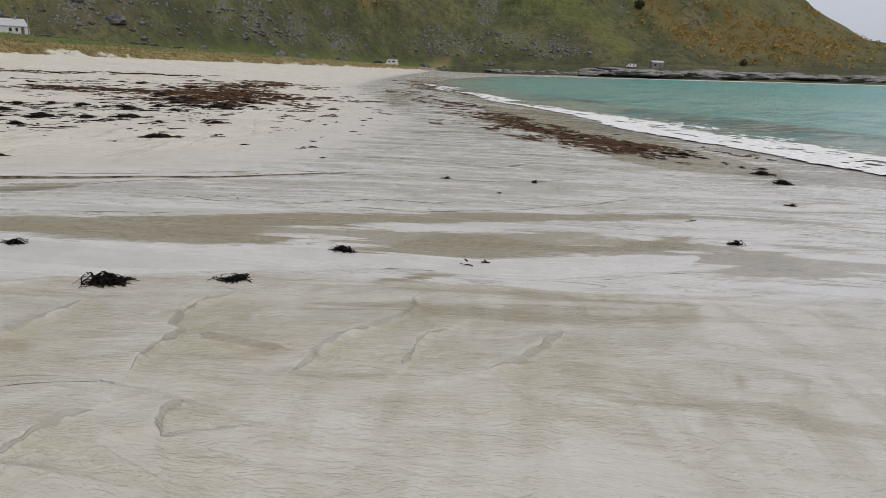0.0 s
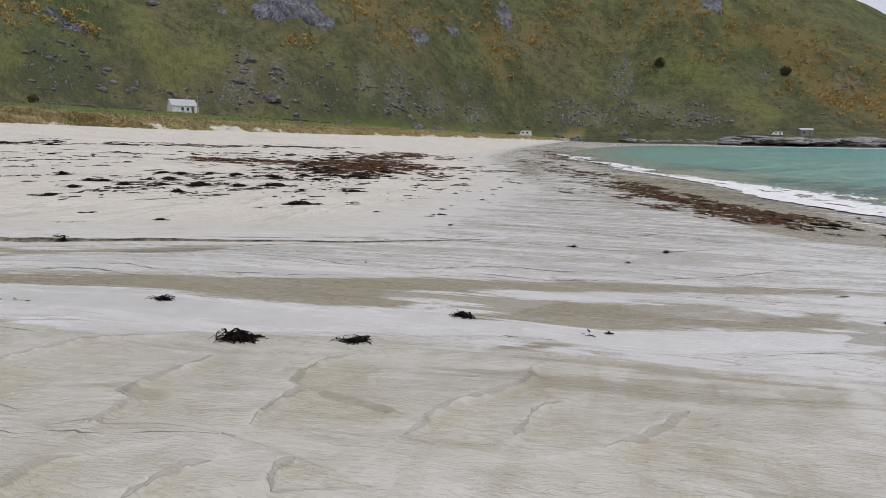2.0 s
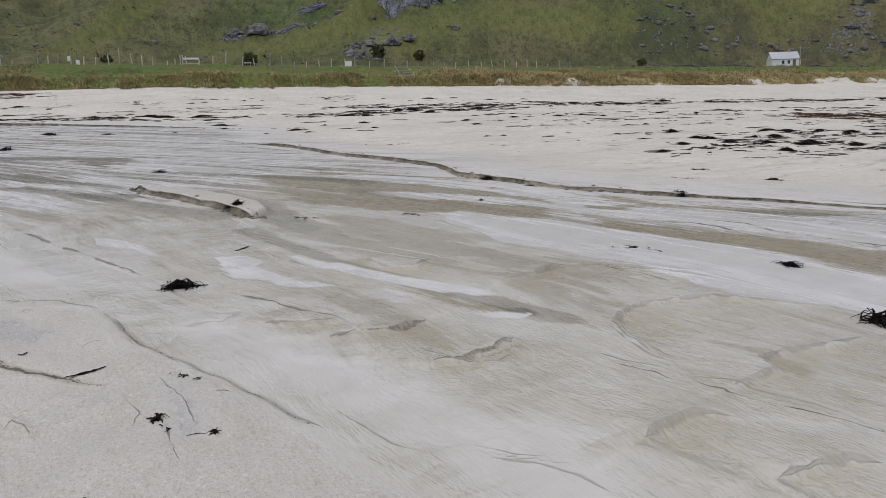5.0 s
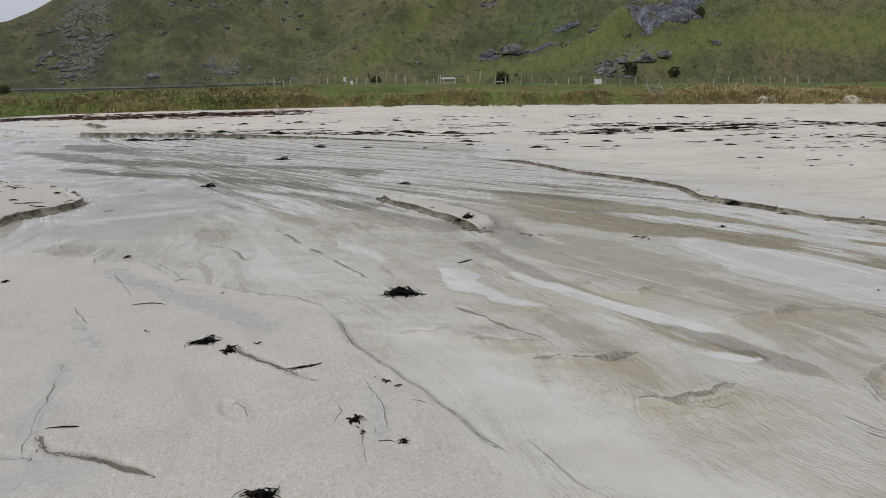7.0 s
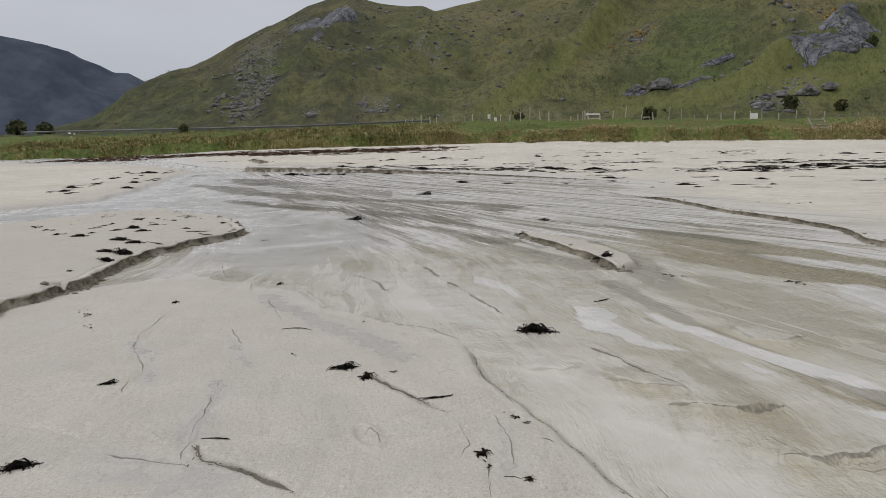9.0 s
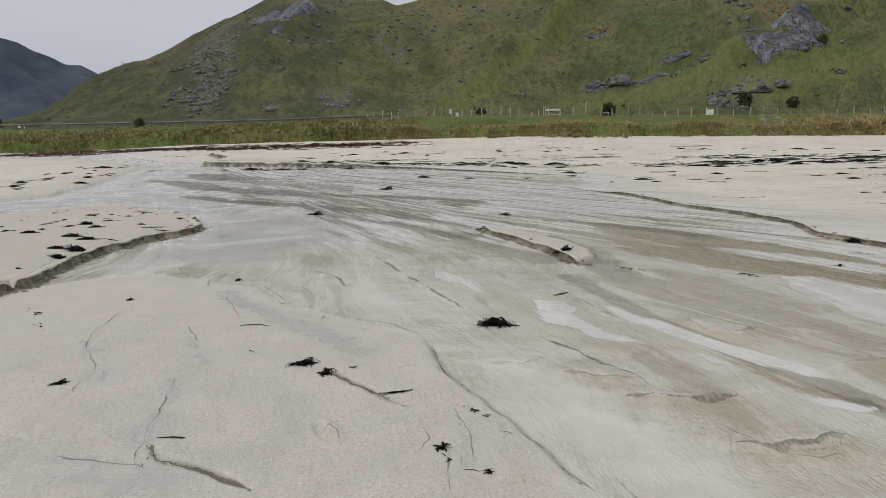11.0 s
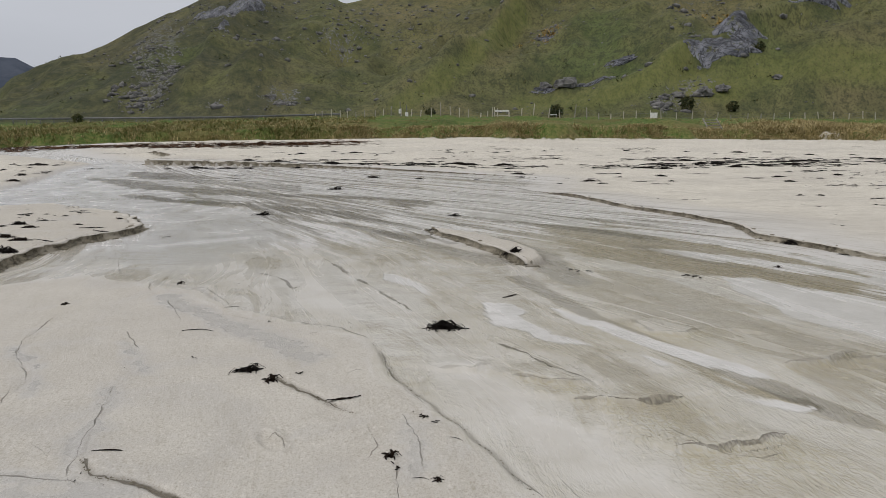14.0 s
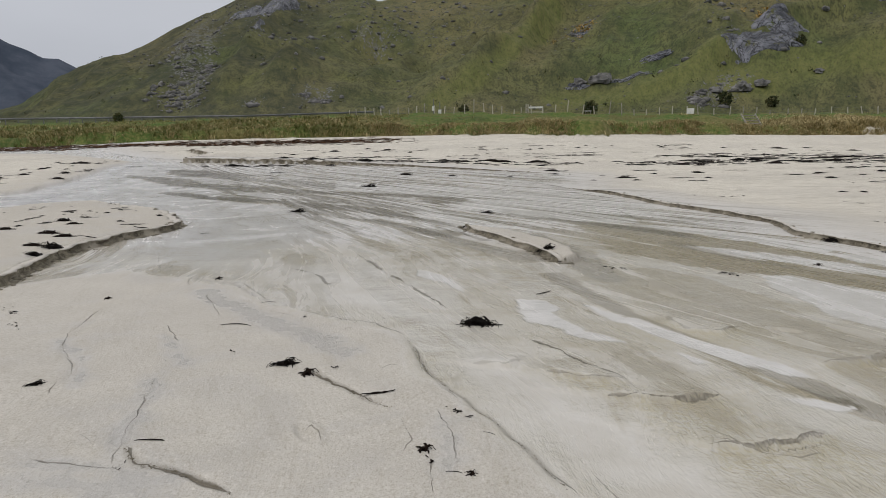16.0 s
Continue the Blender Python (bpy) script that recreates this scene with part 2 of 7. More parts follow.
    base = m.mix(m.math("MULTIPLY", film_here, 0.34), base, (0.44, 0.445, 0.45))
    # thin lines: silt and cracks, plus shade painted at cut edges and fronts
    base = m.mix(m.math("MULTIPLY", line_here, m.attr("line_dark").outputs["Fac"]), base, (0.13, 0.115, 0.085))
    # cut edges: damp sand colour, darkened further with painted shade
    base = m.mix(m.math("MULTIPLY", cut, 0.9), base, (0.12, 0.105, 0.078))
    film = m.math("MULTIPLY", wet, m.span(streak, 0.35, 0.6))
    m.set(Base_Color=base, Roughness=m.blend(film_here, m.blend(pool, m.blend(wet, m.blend(skin, 0.8, 0.5), m.blend(film, 0.36, 0.15)), m.blend(film, 0.30, 0.12)), 0.2), Specular_IOR_Level=m.blend(wet, 0.2, 0.5))
    ripple = m.noise(1.0, 5, 0.65, m.place((3.0, 15.0, 0), flow), 1.6)
    relief = m.math("MULTIPLY", m.math("ADD", m.math("MULTIPLY", ripple, 0.7), m.math("ADD", m.math("MULTIPLY", fine, 0.7), m.math("MULTIPLY", contour, m.math("MULTIPLY", hatch, 0.5)))), m.blend(pool, m.blend(wet, 0.35, m.blend(hatch, m.blend(bare, 0.12, m.blend(sheet, 0.45, m.blend(smoothness, 1.0, 0.45))), 0.75)), 0.15))
    relief = m.math("ADD", relief, m.math("MULTIPLY", across_flow, m.math("MULTIPLY", sheet, 0.55)))
    relief = m.math("SUBTRACT", m.math("SUBTRACT", relief, m.math("MULTIPLY", line_here, 0.5)), m.math("MULTIPLY", m.math("MULTIPLY", web_here, bare), 0.12))
    relief = m.math("MULTIPLY", relief, m.blend(settled, 1.0, 0.3))
    lumps = m.math("ADD", m.math("MULTIPLY", grain, m.blend(wet, 0.30, 0.03)), relief)
    m.bump(lumps, 0.8, 0.022)
    # turf takes over behind the dune's edge
    land = land_material(m)
    edge = m.span(m.math("ADD", m.attr("turf").outputs["Fac"], m.math("MULTIPLY", m.math("SUBTRACT", m.noise(1.2, 4), 0.5), 0.5)), 0.42, 0.58)
    mix = m.node("ShaderNodeMixShader", {0: edge, 1: m.bsdf.outputs[0], 2: land.bsdf.outputs[0]})
    m.nt.links.new(mix.outputs[0], m.nt.nodes["Material Output"].inputs["Surface"])
    return m.mat


def land_material(ground_tree):
    """Turf, autumn heath, scree and bare rock of the hills."""
    m = Tree("hillside_turf", ground_tree)
    rocky, rust, dune, heather = m.attr("rocky").outputs["Fac"], m.attr("rust").outputs["Fac"], m.attr("dune").outputs["Fac"], m.attr("heather").outputs["Fac"]
    lie = m.attr("lie").outputs["Vector"]  # along the hill and up its slope
    broad, mid, small, fine = m.noise(0.014, 4, 0.6, lie), m.noise(0.07, 6, 0.72, lie), m.noise(0.38, 5, 0.75, lie), m.noise(1.3, 3, 0.7, lie)
    tiny, patch = m.noise(3.0, 3), m.noise(0.16, 4, 0.6)
    turf = m.mix(m.span(mid, 0.36, 0.62), (0.068, 0.080, 0.031), (0.138, 0.139, 0.056))
    turf = m.mix(m.math("MULTIPLY", m.span(broad, 0.45, 0.66), 0.65), turf, (0.18, 0.15, 0.075))
    turf = m.mix(m.math("MULTIPLY", m.span(broad, 0.46, 0.34), 0.6), turf, (0.075, 0.115, 0.034))
    turf = m.mix(m.math("MULTIPLY", m.span(small, 0.48, 0.62), 0.7), turf, (0.036, 0.042, 0.020))
    turf = m.mix(m.math("MULTIPLY", m.span(small, 0.43, 0.30), 0.5), turf, (0.19, 0.175, 0.085))
    turf = m.mix(m.math("MULTIPLY", m.span(fine, 0.50, 0.64), 0.65), turf, (0.032, 0.037, 0.017))
    turf = m.mix(m.math("MULTIPLY", m.span(fine, 0.40, 0.28), 0.45), turf, (0.21, 0.19, 0.10))
    turf = m.mix(m.math("MULTIPLY", heather, m.span(mid, 0.62, 0.42, 0.3, 0.8)), turf, m.mix(m.span(small, 0.35, 0.6), (0.066, 0.066, 0.036), (0.034, 0.040, 0.022)))
    lush_haze = m.span(m.math("ADD", m.attr("lush_haze").outputs["Fac"], m.math("MULTIPLY", m.math("SUBTRACT", mid, 0.5), 0.9)), 0.2, 0.8)
    turf = m.mix(m.math("MULTIPLY", lush_haze, m.span(fine, 0.62, 0.42, 0.45, 0.9)), turf, m.mix(m.span(small, 0.35, 0.65), (0.155, 0.16, 0.052), (0.10, 0.118, 0.034)))
    heath = m.mix(m.span(small, 0.35, 0.65), (0.10, 0.078, 0.034), (0.25, 0.175, 0.06))
    heathy = m.span(m.math("ADD", m.math("ADD", rust, m.math("MULTIPLY", m.math("SUBTRACT", mid, 0.5), 1.8)), m.math("MULTIPLY", m.math("SUBTRACT", small, 0.5), 1.6)), 0.5, 0.85)
    col = m.mix(m.math("MULTIPLY", heathy, 0.5), turf, heath)
    stone = m.mix(m.span(fine, 0.3, 0.7), (0.05, 0.051, 0.05), (0.21, 0.21, 0.205))
    where = m.span(m.math("ADD", rocky, m.math("MULTIPLY", m.math("SUBTRACT", m.math("ADD", m.math("MULTIPLY", small, 0.5), m.math("MULTIPLY", fine, 0.5)), 0.5), 3.4)), 0.62, 0.78)
    col = m.mix(m.math("MULTIPLY", where, 0.85), col, stone)
    meadow = m.mix(m.span(tiny, 0.35, 0.65), (0.062, 0.125, 0.024), (0.135, 0.17, 0.045))
    meadow = m.mix(m.math("MULTIPLY", m.span(patch, 0.46, 0.62), 0.75), meadow, (0.15, 0.125, 0.05))
    meadow = m.mix(m.math("MULTIPLY", m.span(patch, 0.42, 0.32), 0.6), meadow, (0.05, 0.075, 0.022))
    meadow = m.mix(m.math("MULTIPLY", m.attr("straw").outputs["Fac"], m.span(m.math("ADD", m.math("MULTIPLY", tiny, 0.5), m.math("MULTIPLY", patch, 0.5)), 0.30, 0.5)), meadow, m.mix(m.span(tiny, 0.35, 0.65), (0.17, 0.135, 0.055), (0.36, 0.285, 0.13)))
    col = m.mix(dune, col, meadow)
    m.set(Base_Color=col, Roughness=0.9, Specular_IOR_Level=0.15)
    m.bump(m.math("ADD", small, m.math("MULTIPLY", fine, 0.5)), 0.6, 0.7)
    return m


def sea_material():
    m = Tree("sea_water")
    depth, weed = m.attr("depth").outputs["Fac"], m.attr("weed").outputs["Fac"]
    wave = m.noise(1.0, 5, 0.6, m.place((0.9, 1.6, 1)))
    chop = m.noise(1.0, 4, 0.6, m.place((3.5, 6.0, 1)))
    water = m.mix(m.span(depth, 0.02, 0.45), (0.34, 0.33, 0.24), (0.20, 0.42, 0.35))
    water = m.mix(m.span(depth, 0.5, 2.5), water, (0.06, 0.40, 0.36))
    water = m.mix(m.span(depth, 3.0, 9.0), water, (0.045, 0.36, 0.37))
    water = m.mix(m.math("MULTIPLY", weed, m.span(wave, 0.35, 0.6)), water, (0.07, 0.08, 0.065))
    patches = m.noise(1.0, 5, 0.6, m.place((0.05, 0.22, 1)), 0.6)
    water = m.mix(m.math("MULTIPLY", m.span(patches, 0.45, 0.66), 0.6), water, (0.03, 0.22, 0.24))
    water = m.mix(m.math("MULTIPLY", m.span(wave, 0.5, 0.68), 0.45), water, (0.02, 0.14, 0.15))
    m.set(Base_Color=water, Roughness=0.14, Specular_IOR_Level=0.3)
    m.bump(m.math("ADD", wave, m.math("MULTIPLY", chop, 0.35)), 0.8, 0.45)
    return m.mat


def kelp_material(name, a, b, rough=0.35):
    m = Tree(name)
    island = m.node("ShaderNodeNewGeometry").outputs["Random Per Island"]
    c = m.mix(island, a, b)
    c = m.mix(m.math("MULTIPLY", m.span(m.noise(60), 0.4, 0.7), 0.5), c, tuple(v * 0.4 for v in a))
    m.set(Base_Color=c, Roughness=rough, Specular_IOR_Level=0.08)
    m.bump(m.noise(150), 0.4, 0.004)
    return m.mat


def blade_material(name, low, mid, high):
    m = Tree(name)
    island = m.node("ShaderNodeNewGeometry").outputs["Random Per Island"]
    c = m.mix(m.span(island, 0.0, 0.6), low, mid)
    c = m.mix(m.span(m.math("ADD", m.math("MULTIPLY", island, 0.6), m.math("MULTIPLY", m.noise(0.25), 0.8)), 0.55, 0.9), c, high)
    m.set(Base_Color=c, Roughness=0.75, Specular_IOR_Level=0.2)
    return m.mat


def rock_material(name, dark, light, scale=1.0):
    m = Tree(name)
    island = m.node("ShaderNodeNewGeometry").outputs["Random Per Island"]
    n = m.noise(0.8 * scale, 6, 0.65)
    c = m.mix(m.span(n, 0.3, 0.7), dark, light)
    c = m.mix(m.math("MULTIPLY", island, 0.5), c, tuple(v * 0.6 for v in light))
    c = m.mix(m.math("MULTIPLY", m.span(m.noise(3.5 * scale), 0.55, 0.72), 0.5), c, (0.13, 0.125, 0.06))
    m.set(Base_Color=c, Roughness=0.85, Specular_IOR_Level=0.25)
    m.bump(m.noise(4 * scale, 6, 0.7), 0.7, 0.12 / scale)
    return m.mat


GROUND, SEA = sand_material(), sea_material()
KELP = kelp_material("dark_kelp", (0.004, 0.003, 0.0025), (0.014, 0.008, 0.005), 0.7)
WRACK = kelp_material("rust_brown_wrack", (0.030, 0.014, 0.006), (0.105, 0.045, 0.014), 0.65)
STRAW = blade_material("marram_blades", (0.21, 0.18, 0.08), (0.39, 0.325, 0.16), (0.54, 0.45, 0.25))
GREEN = blade_material("green_blades", (0.075, 0.10, 0.028), (0.155, 0.175, 0.055), (0.34, 0.29, 0.125))
ROCK = rock_material("grey_rock", (0.035, 0.036, 0.037), (0.25, 0.247, 0.242), 0.6)
def bank_material():
    m = Tree("cut_sand_shaded_face")
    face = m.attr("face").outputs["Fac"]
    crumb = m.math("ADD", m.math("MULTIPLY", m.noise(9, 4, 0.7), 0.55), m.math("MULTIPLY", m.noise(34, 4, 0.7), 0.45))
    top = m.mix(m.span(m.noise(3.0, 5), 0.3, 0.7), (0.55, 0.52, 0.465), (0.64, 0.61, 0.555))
    # face: damp sand, darkened to carry the shade under the lip
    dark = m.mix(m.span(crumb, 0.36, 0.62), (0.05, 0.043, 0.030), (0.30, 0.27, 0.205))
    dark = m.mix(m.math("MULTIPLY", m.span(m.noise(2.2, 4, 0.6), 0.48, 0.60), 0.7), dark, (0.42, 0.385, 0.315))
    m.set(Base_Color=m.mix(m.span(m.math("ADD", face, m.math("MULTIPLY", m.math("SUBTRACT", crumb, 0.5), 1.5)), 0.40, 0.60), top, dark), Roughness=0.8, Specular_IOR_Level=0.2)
    m.bump(crumb, 0.9, 0.05)
    return m.mat


BANK = bank_material()
SHORE_ROCK = rock_material("pale_shore_rock", (0.10, 0.10, 0.10), (0.36, 0.35, 0.34), 0.3)

# ---- shape of the land ----
def smooth(a, b, x):
    t = np.clip((x - a) / (b - a), 0, 1)
    return t * t * (3 - 2 * t)


def value_noise(x, y, seed=0.0):
    xi, yi = np.floor(x), np.floor(y)
    fx, fy = x - xi, y - yi
    fx, fy = fx * fx * (3 - 2 * fx), fy * fy * (3 - 2 * fy)

    def corner(i, j):
        s = np.sin((xi + i) * 127.1 + (yi + j) * 311.7 + seed * 74.7) * 43758.5453
        return s - np.floor(s)

    low = corner(0, 0) * (1 - fx) + corner(1, 0) * fx
    high = corner(0, 1) * (1 - fx) + corner(1, 1) * fx
    return low * (1 - fy) + high * fy


def fbm(x, y, octaves=4, seed=0.0):
    total, size, weight = 0, 1.0, 0.5
    for k in range(octaves):
        total = total + weight * value_noise(x * size + 13.7 * k, y * size - 7.3 * k, seed + k)
        size, weight = size * 2.03, weight * 0.5
    return total


def across(x, y):
    """Distance inland, towards the dunes, and along the shore."""
    return -0.9962 * x + 0.0872 * y, 0.0872 * x + 0.9962 * y


SEA_LEVEL = -0.6
SHORE_V = (-60, -18, 0, 20, 25, 38, 50, 75, 110, 160, 240, 330, 400)
SHORE_U = (-30, -24, -17, -8.5, -6.5, -3.2, 0.9, 8.1, 16.2, 20.5, 21, 12, 0)
DUNE_V, DUNE_Z = (-60, -27, -18, 5, 64, 102, 244, 330), (2.0, 2.36, 2.7, 2.9, 2.1, 1.9, 1.4, 1.0)


def beach_height(x, y):
    u, v = across(x, y)
    us, zd = np.interp(v, SHORE_V, SHORE_U), np.interp(v, DUNE_V, DUNE_Z)
    um = 12 + np.clip(v - 20, 0, 80) * 0.2
    q = np.clip((u - us) / (um - us), 0, 1)
    t = np.clip((u - um) / (52 - um), 0, 1)
    z = SEA_LEVEL + 0.84 * (1 - (1 - q) ** 1.3) + (zd - 0.24) * (0.25 * t + 0.75 * t * t)
    return np.where(u < us, np.maximum(SEA_LEVEL + 0.035 * (u - us), -9), z)


def line_distance(x, y, points):
    """Distance to a line of points; positive to the left of its direction; and how far along it, in metres."""
    best, side, along, run = np.full(x.shape, 1e9), np.zeros(x.shape), np.zeros(x.shape), 0.0
    for (ax, ay), (bx, by) in zip(points, points[1:]):
        dx, dy = bx - ax, by - ay
        length = math.hypot(dx, dy)
        t = np.clip(((x - ax) * dx + (y - ay) * dy) / length**2, 0, 1)
        d = np.hypot(x - ax - t * dx, y - ay - t * dy)
        nearer = d < best
        best = np.where(nearer, d, best)
        side = np.where(nearer, np.sign(dx * (y - ay) - dy * (x - ax)), side)
        along = np.where(nearer, run + t * length, along)
        run += length
    return best * side, along, run


def inside(x, y, points):
    """Distance inside a closed outline (negative outside)."""
    closed = list(points) + [points[0]]
    d = np.abs(line_distance(x, y, closed)[0])
    hit = np.zeros(x.shape, bool)
    for (ax, ay), (bx, by) in zip(closed, closed[1:]):
        cross = (ay > y) != (by > y)
        hit ^= cross & (x < (bx - ax) * (y - ay) / ((by - ay) or 1e-9) + ax)
    return np.where(hit, d, -d)


# outlines of the drier sand: the terrace, the far bank, the near lobe, the upper beach and the small island
TERRACE = [(-7.7, -4.15), (-8.5, -4.1), (-9.2, -4.1), (-10.3, -4.2), (-11.5, -4.1), (-12.5, -3.8), (-13.2, -3.5), (-14, -3.5), (-15.3, -3.8), (-16.5, -4.4), (-19.2, -6.8), (-18.6, -8.2), (-14, -10.5), (-7, -8), (-6.6, -4.3)]
FAR_BANK = [(-23.3, -10.2), (-28.6, -10.6), (-34.3, -11.4), (-37.3, -11.1), (-45, -18), (-52, -30), (-20, -40), (-12, -18)]
LOBE = [(-9.2, -3.0), (-8.5, -2.0), (-8.1, -1.5), (-7.2, -1), (-6.5, -0.5), (-6.1, 0.1), (-5.7, 0.3), (-5, 0.4), (-4.4, 0.5), (-3.9, 0.7), (-3.5, 0.8), (-3, 0.9), (-2, 1.15), (-1.3, 0.9), (-0.7, 0.2), (0.1, -0.8), (0.9, -2.2), (1.6, -4.2), (1.2, -6.5), (-2, -8), (-6, -7)]
UPPER = [(-47, -15.6), (-36.6, -8.7), (-34.2, -2.7), (-31.3, 2.3), (-26.1, 7.8), (-20.9, 6.2), (-18.9, 6.8), (-15.8, 7), (-13.8, 7.4), (-12.3, 7.5), (-10.7, 6.9), (-9.8, 7), (-8.2, 7.2), (-6.6, 8), (-5.1, 8.8), (-3.2, 10), (-2.6, 12.5), (-2.4, 17), (-2.2, 24), (-4, 33), (-10, 60), (-14, 110), (-20, 330), (-80, 330), (-80, -15)]
ISLAND = [(-12.9, 1.75), (-12, 1.9), (-11.1, 2.1), (-10.3, 2.25), (-9.5, 2.4), (-8.75, 2.5), (-8.7, 2.62), (-9.0, 2.85), (-9.6, 2.92), (-10.7, 2.8), (-12, 2.45)]
POOL = [(-40, -12), (-36, -9), (-30, -6), (-24, -3.4), (-18, -1.8), (-14, -0.9), (-11, -1.1), (-9.2, -2.2), (-10.2, -3.6), (-12.6, -3.5), (-15.4, -3.6), (-16, -4.4), (-19, -6.6), (-18.4, -8.6), (-14, -11), (-12, -14), (-23.3, -10.6), (-28.6, -11), (-34, -11.8)]
# long edges that the running water has cut, the higher side to the left
EDGES = [
    ([(-20.9, 6.2), (-18.9, 6.8), (-15.8, 7), (-13.8, 7.4), (-12.3, 7.5), (-10.7, 6.9), (-9.8, 7), (-8.2, 7.2), (-6.6, 8), (-5.1, 8.8), (-3, 9.8), (-1.2, 11.2), (1.2, 12.6)], 0.075, 3.0),
    ([(-4.96, -0.44), (-4.7, -0.29), (-4.42, -0.1), (-4.26, 0.02), (-4.12, 0.13)], 0.02, 0.35),
    ([(-3.78, -1.26), (-3.62, -1.2), (-3.54, -1.15), (-3.43, -0.97), (-3.35, -0.85), (-3.26, -0.73), (-3.17, -0.61)], 0.022, 0.4),
    ([(-3.0, 0.9), (-3.5, 0.8), (-3.9, 0.7), (-4.4, 0.5), (-5, 0.4), (-5.7, 0.3)], 0.025, 0.5),
    ([(-45, -10.5), (-40, -8), (-36.6, -8.7), (-34.2, -2.7), (-31.3, 2.3), (-26.1, 7.8)], 0.22, 3.0),
    ([(-8.5, -2.0), (-8.1, -1.45), (-7.2, -1.0)], 0.02, 0.4),
]
# runnels that carry brown silt, and the pale bars between them: points, half width, strength
RUNNELS = [
    ([(-30, -7), (-17.2, 3.7), (-12.4, 4.6), (-10.2, 4.9), (-8.8, 5.15), (-7.3, 5.5), (-5.8, 5.9), (-4, 6.35), (-0.9, 6.7), (1.4, 7.0), (3.2, 6.9)], 0.5, 0.34),
    ([(-8.1, 2.2), (-6.2, 2.3), (-5.0, 2.55), (-4.4, 2.72), (-3.4, 2.95)], 0.12, 0.6),
    ([(-22, -5.5), (-17.2, -1.4), (-14, 0.3), (-12, 1.3), (-9.2, 2.15)], 0.3, 0.55),
    ([(-30, -6.9), (-26, -3.1), (-22.4, 0.2), (-18.4, 2.5), (-14, 4)], 0.55, 0.6),
    ([(-5.4, 7.7), (-4.3, 8.4), (-3.4, 8.9)], 0.2, 0.7),
    ([(-6, 60), (-2.6, 27.4), (1.3, 19.6), (3.8, 17), (5.3, 16), (7.2, 14.5)], 0.7, 0.4),
]
# dark braided threads of silt upstream
BRAIDS = [
    ([(-30.0, -9.3), (-27.5, -6.4), (-21.2, -3.6), (-19.8, -2.6)], 0.14, 0.8),
    ([(-22.4, -5.9), (-20.2, -3.7), (-19.3, -2.5), (-18.0, -1.2), (-16.3, 0.1), (-14.9, 0.8), (-13.1, 1.6)], 0.26, 0.9),
    ([(-21.4, -4.4), (-19.6, -2.0), (-18.2, -0.4), (-16.6, 1.0), (-15.2, 1.6)], 0.12, 0.8),
    ([(-32.4, -8.0), (-28.8, -4.9), (-28.2, -2.8), (-25.2, -0.4)], 0.2, 0.8),
    ([(-25.1, -4.3), (-22.7, -2.3), (-20.4, -0.5), (-19.0, 0.7), (-17.6, 1.8)], 0.17, 0.85),
    ([(-26.0, -2.4), (-23.0, 0.6), (-20.5, 2.6), (-18.0, 4.0)], 0.14, 0.7),
    ([(-12.8, 1.0), (-12.2, 1.7), (-10.9, 2.0)], 0.1, 0.7),
    ([(-11.5, 2.7), (-9.5, 2.95), (-8.4, 2.7), (-7.6, 2.75)], 0.16, 0.7),
]
BARS = [
    ([(-8.2, 5.75), (-6.4, 6.4), (-4, 7.1), (-1, 7.6), (3, 7.8)], 0.25, 0.7),
    ([(-8.6, 0.6), (-7.6, 1.0), (-6.7, 1.25)], 0.13, 0.4),
]

# dark threads of silt: points, half width
THREADS_UPSTREAM = [
    ([(-45.2, -15.3), (-41.0, -12.2), (-37.9, -8.6), (-37.0, -6.8), (-35.3, -4.1), (-33.1, -1.1), (-30.7, 2.0), (-29.2, 5.2)], 0.12),
    ([(-29.9, 1.7), (-28.1, 4.3), (-26.4, 5.5), (-25.0, 7.1)], 0.1),
    ([(-24.9, 4.8), (-23.9, 5.6), (-21.9, 6.0), (-20.6, 6.2)], 0.07),
    ([(-27.2, -1.0), (-25.0, 0.8), (-23.5, 2.5), (-22.1, 4.4)], 0.12),
    ([(-20.1, 5.2), (-19.6, 5.9), (-17.7, 6.5)], 0.09),
    ([(-16.1, 2.1), (-15.2, 2.7), (-14.0, 3.3), (-13.19, 3.63)], 0.07),
    ([(-29.6, -7.8), (-28.3, -5.8), (-27.4, -3.6), (-25.7, -0.9)], 0.1),
    ([(-15.1, -0.6), (-14.3, 0.3), (-13.19, 0.94)], 0.08),
]
THREADS_MIDSTREAM = [
    ([(-15.4, 5.6), (-14.5, 5.5), (-13.4, 5.4), (-12.74, 5.11)], 0.022),
    ([(-12.73, 5.13), (-11.94, 5.86), (-11.07, 6.33), (-10.43, 6.54), (-9.95, 6.61)], 0.045),
    ([(-9.98, -0.08), (-8.76, 0.2), (-7.54, 0.53), (-6.57, 0.77), (-6.37, 0.91)], 0.03),
    ([(-8.98, -0.91), (-8.62, -0.61), (-7.93, -0.41), (-8.06, -0.26)], 0.02),
    ([(-5.48, 1.28), (-5.13, 1.46), (-4.71, 1.55), (-4.48, 1.67), (-4.37, 1.72)], 0.02),
    ([(-4.15, 1.47), (-4.08, 1.67), (-3.98, 1.91), (-4.05, 2.21)], 0.03),
    ([(-3.42, 1.78), (-3.29, 1.96), (-3.35, 2.25), (-3.44, 2.48)], 0.03),
]
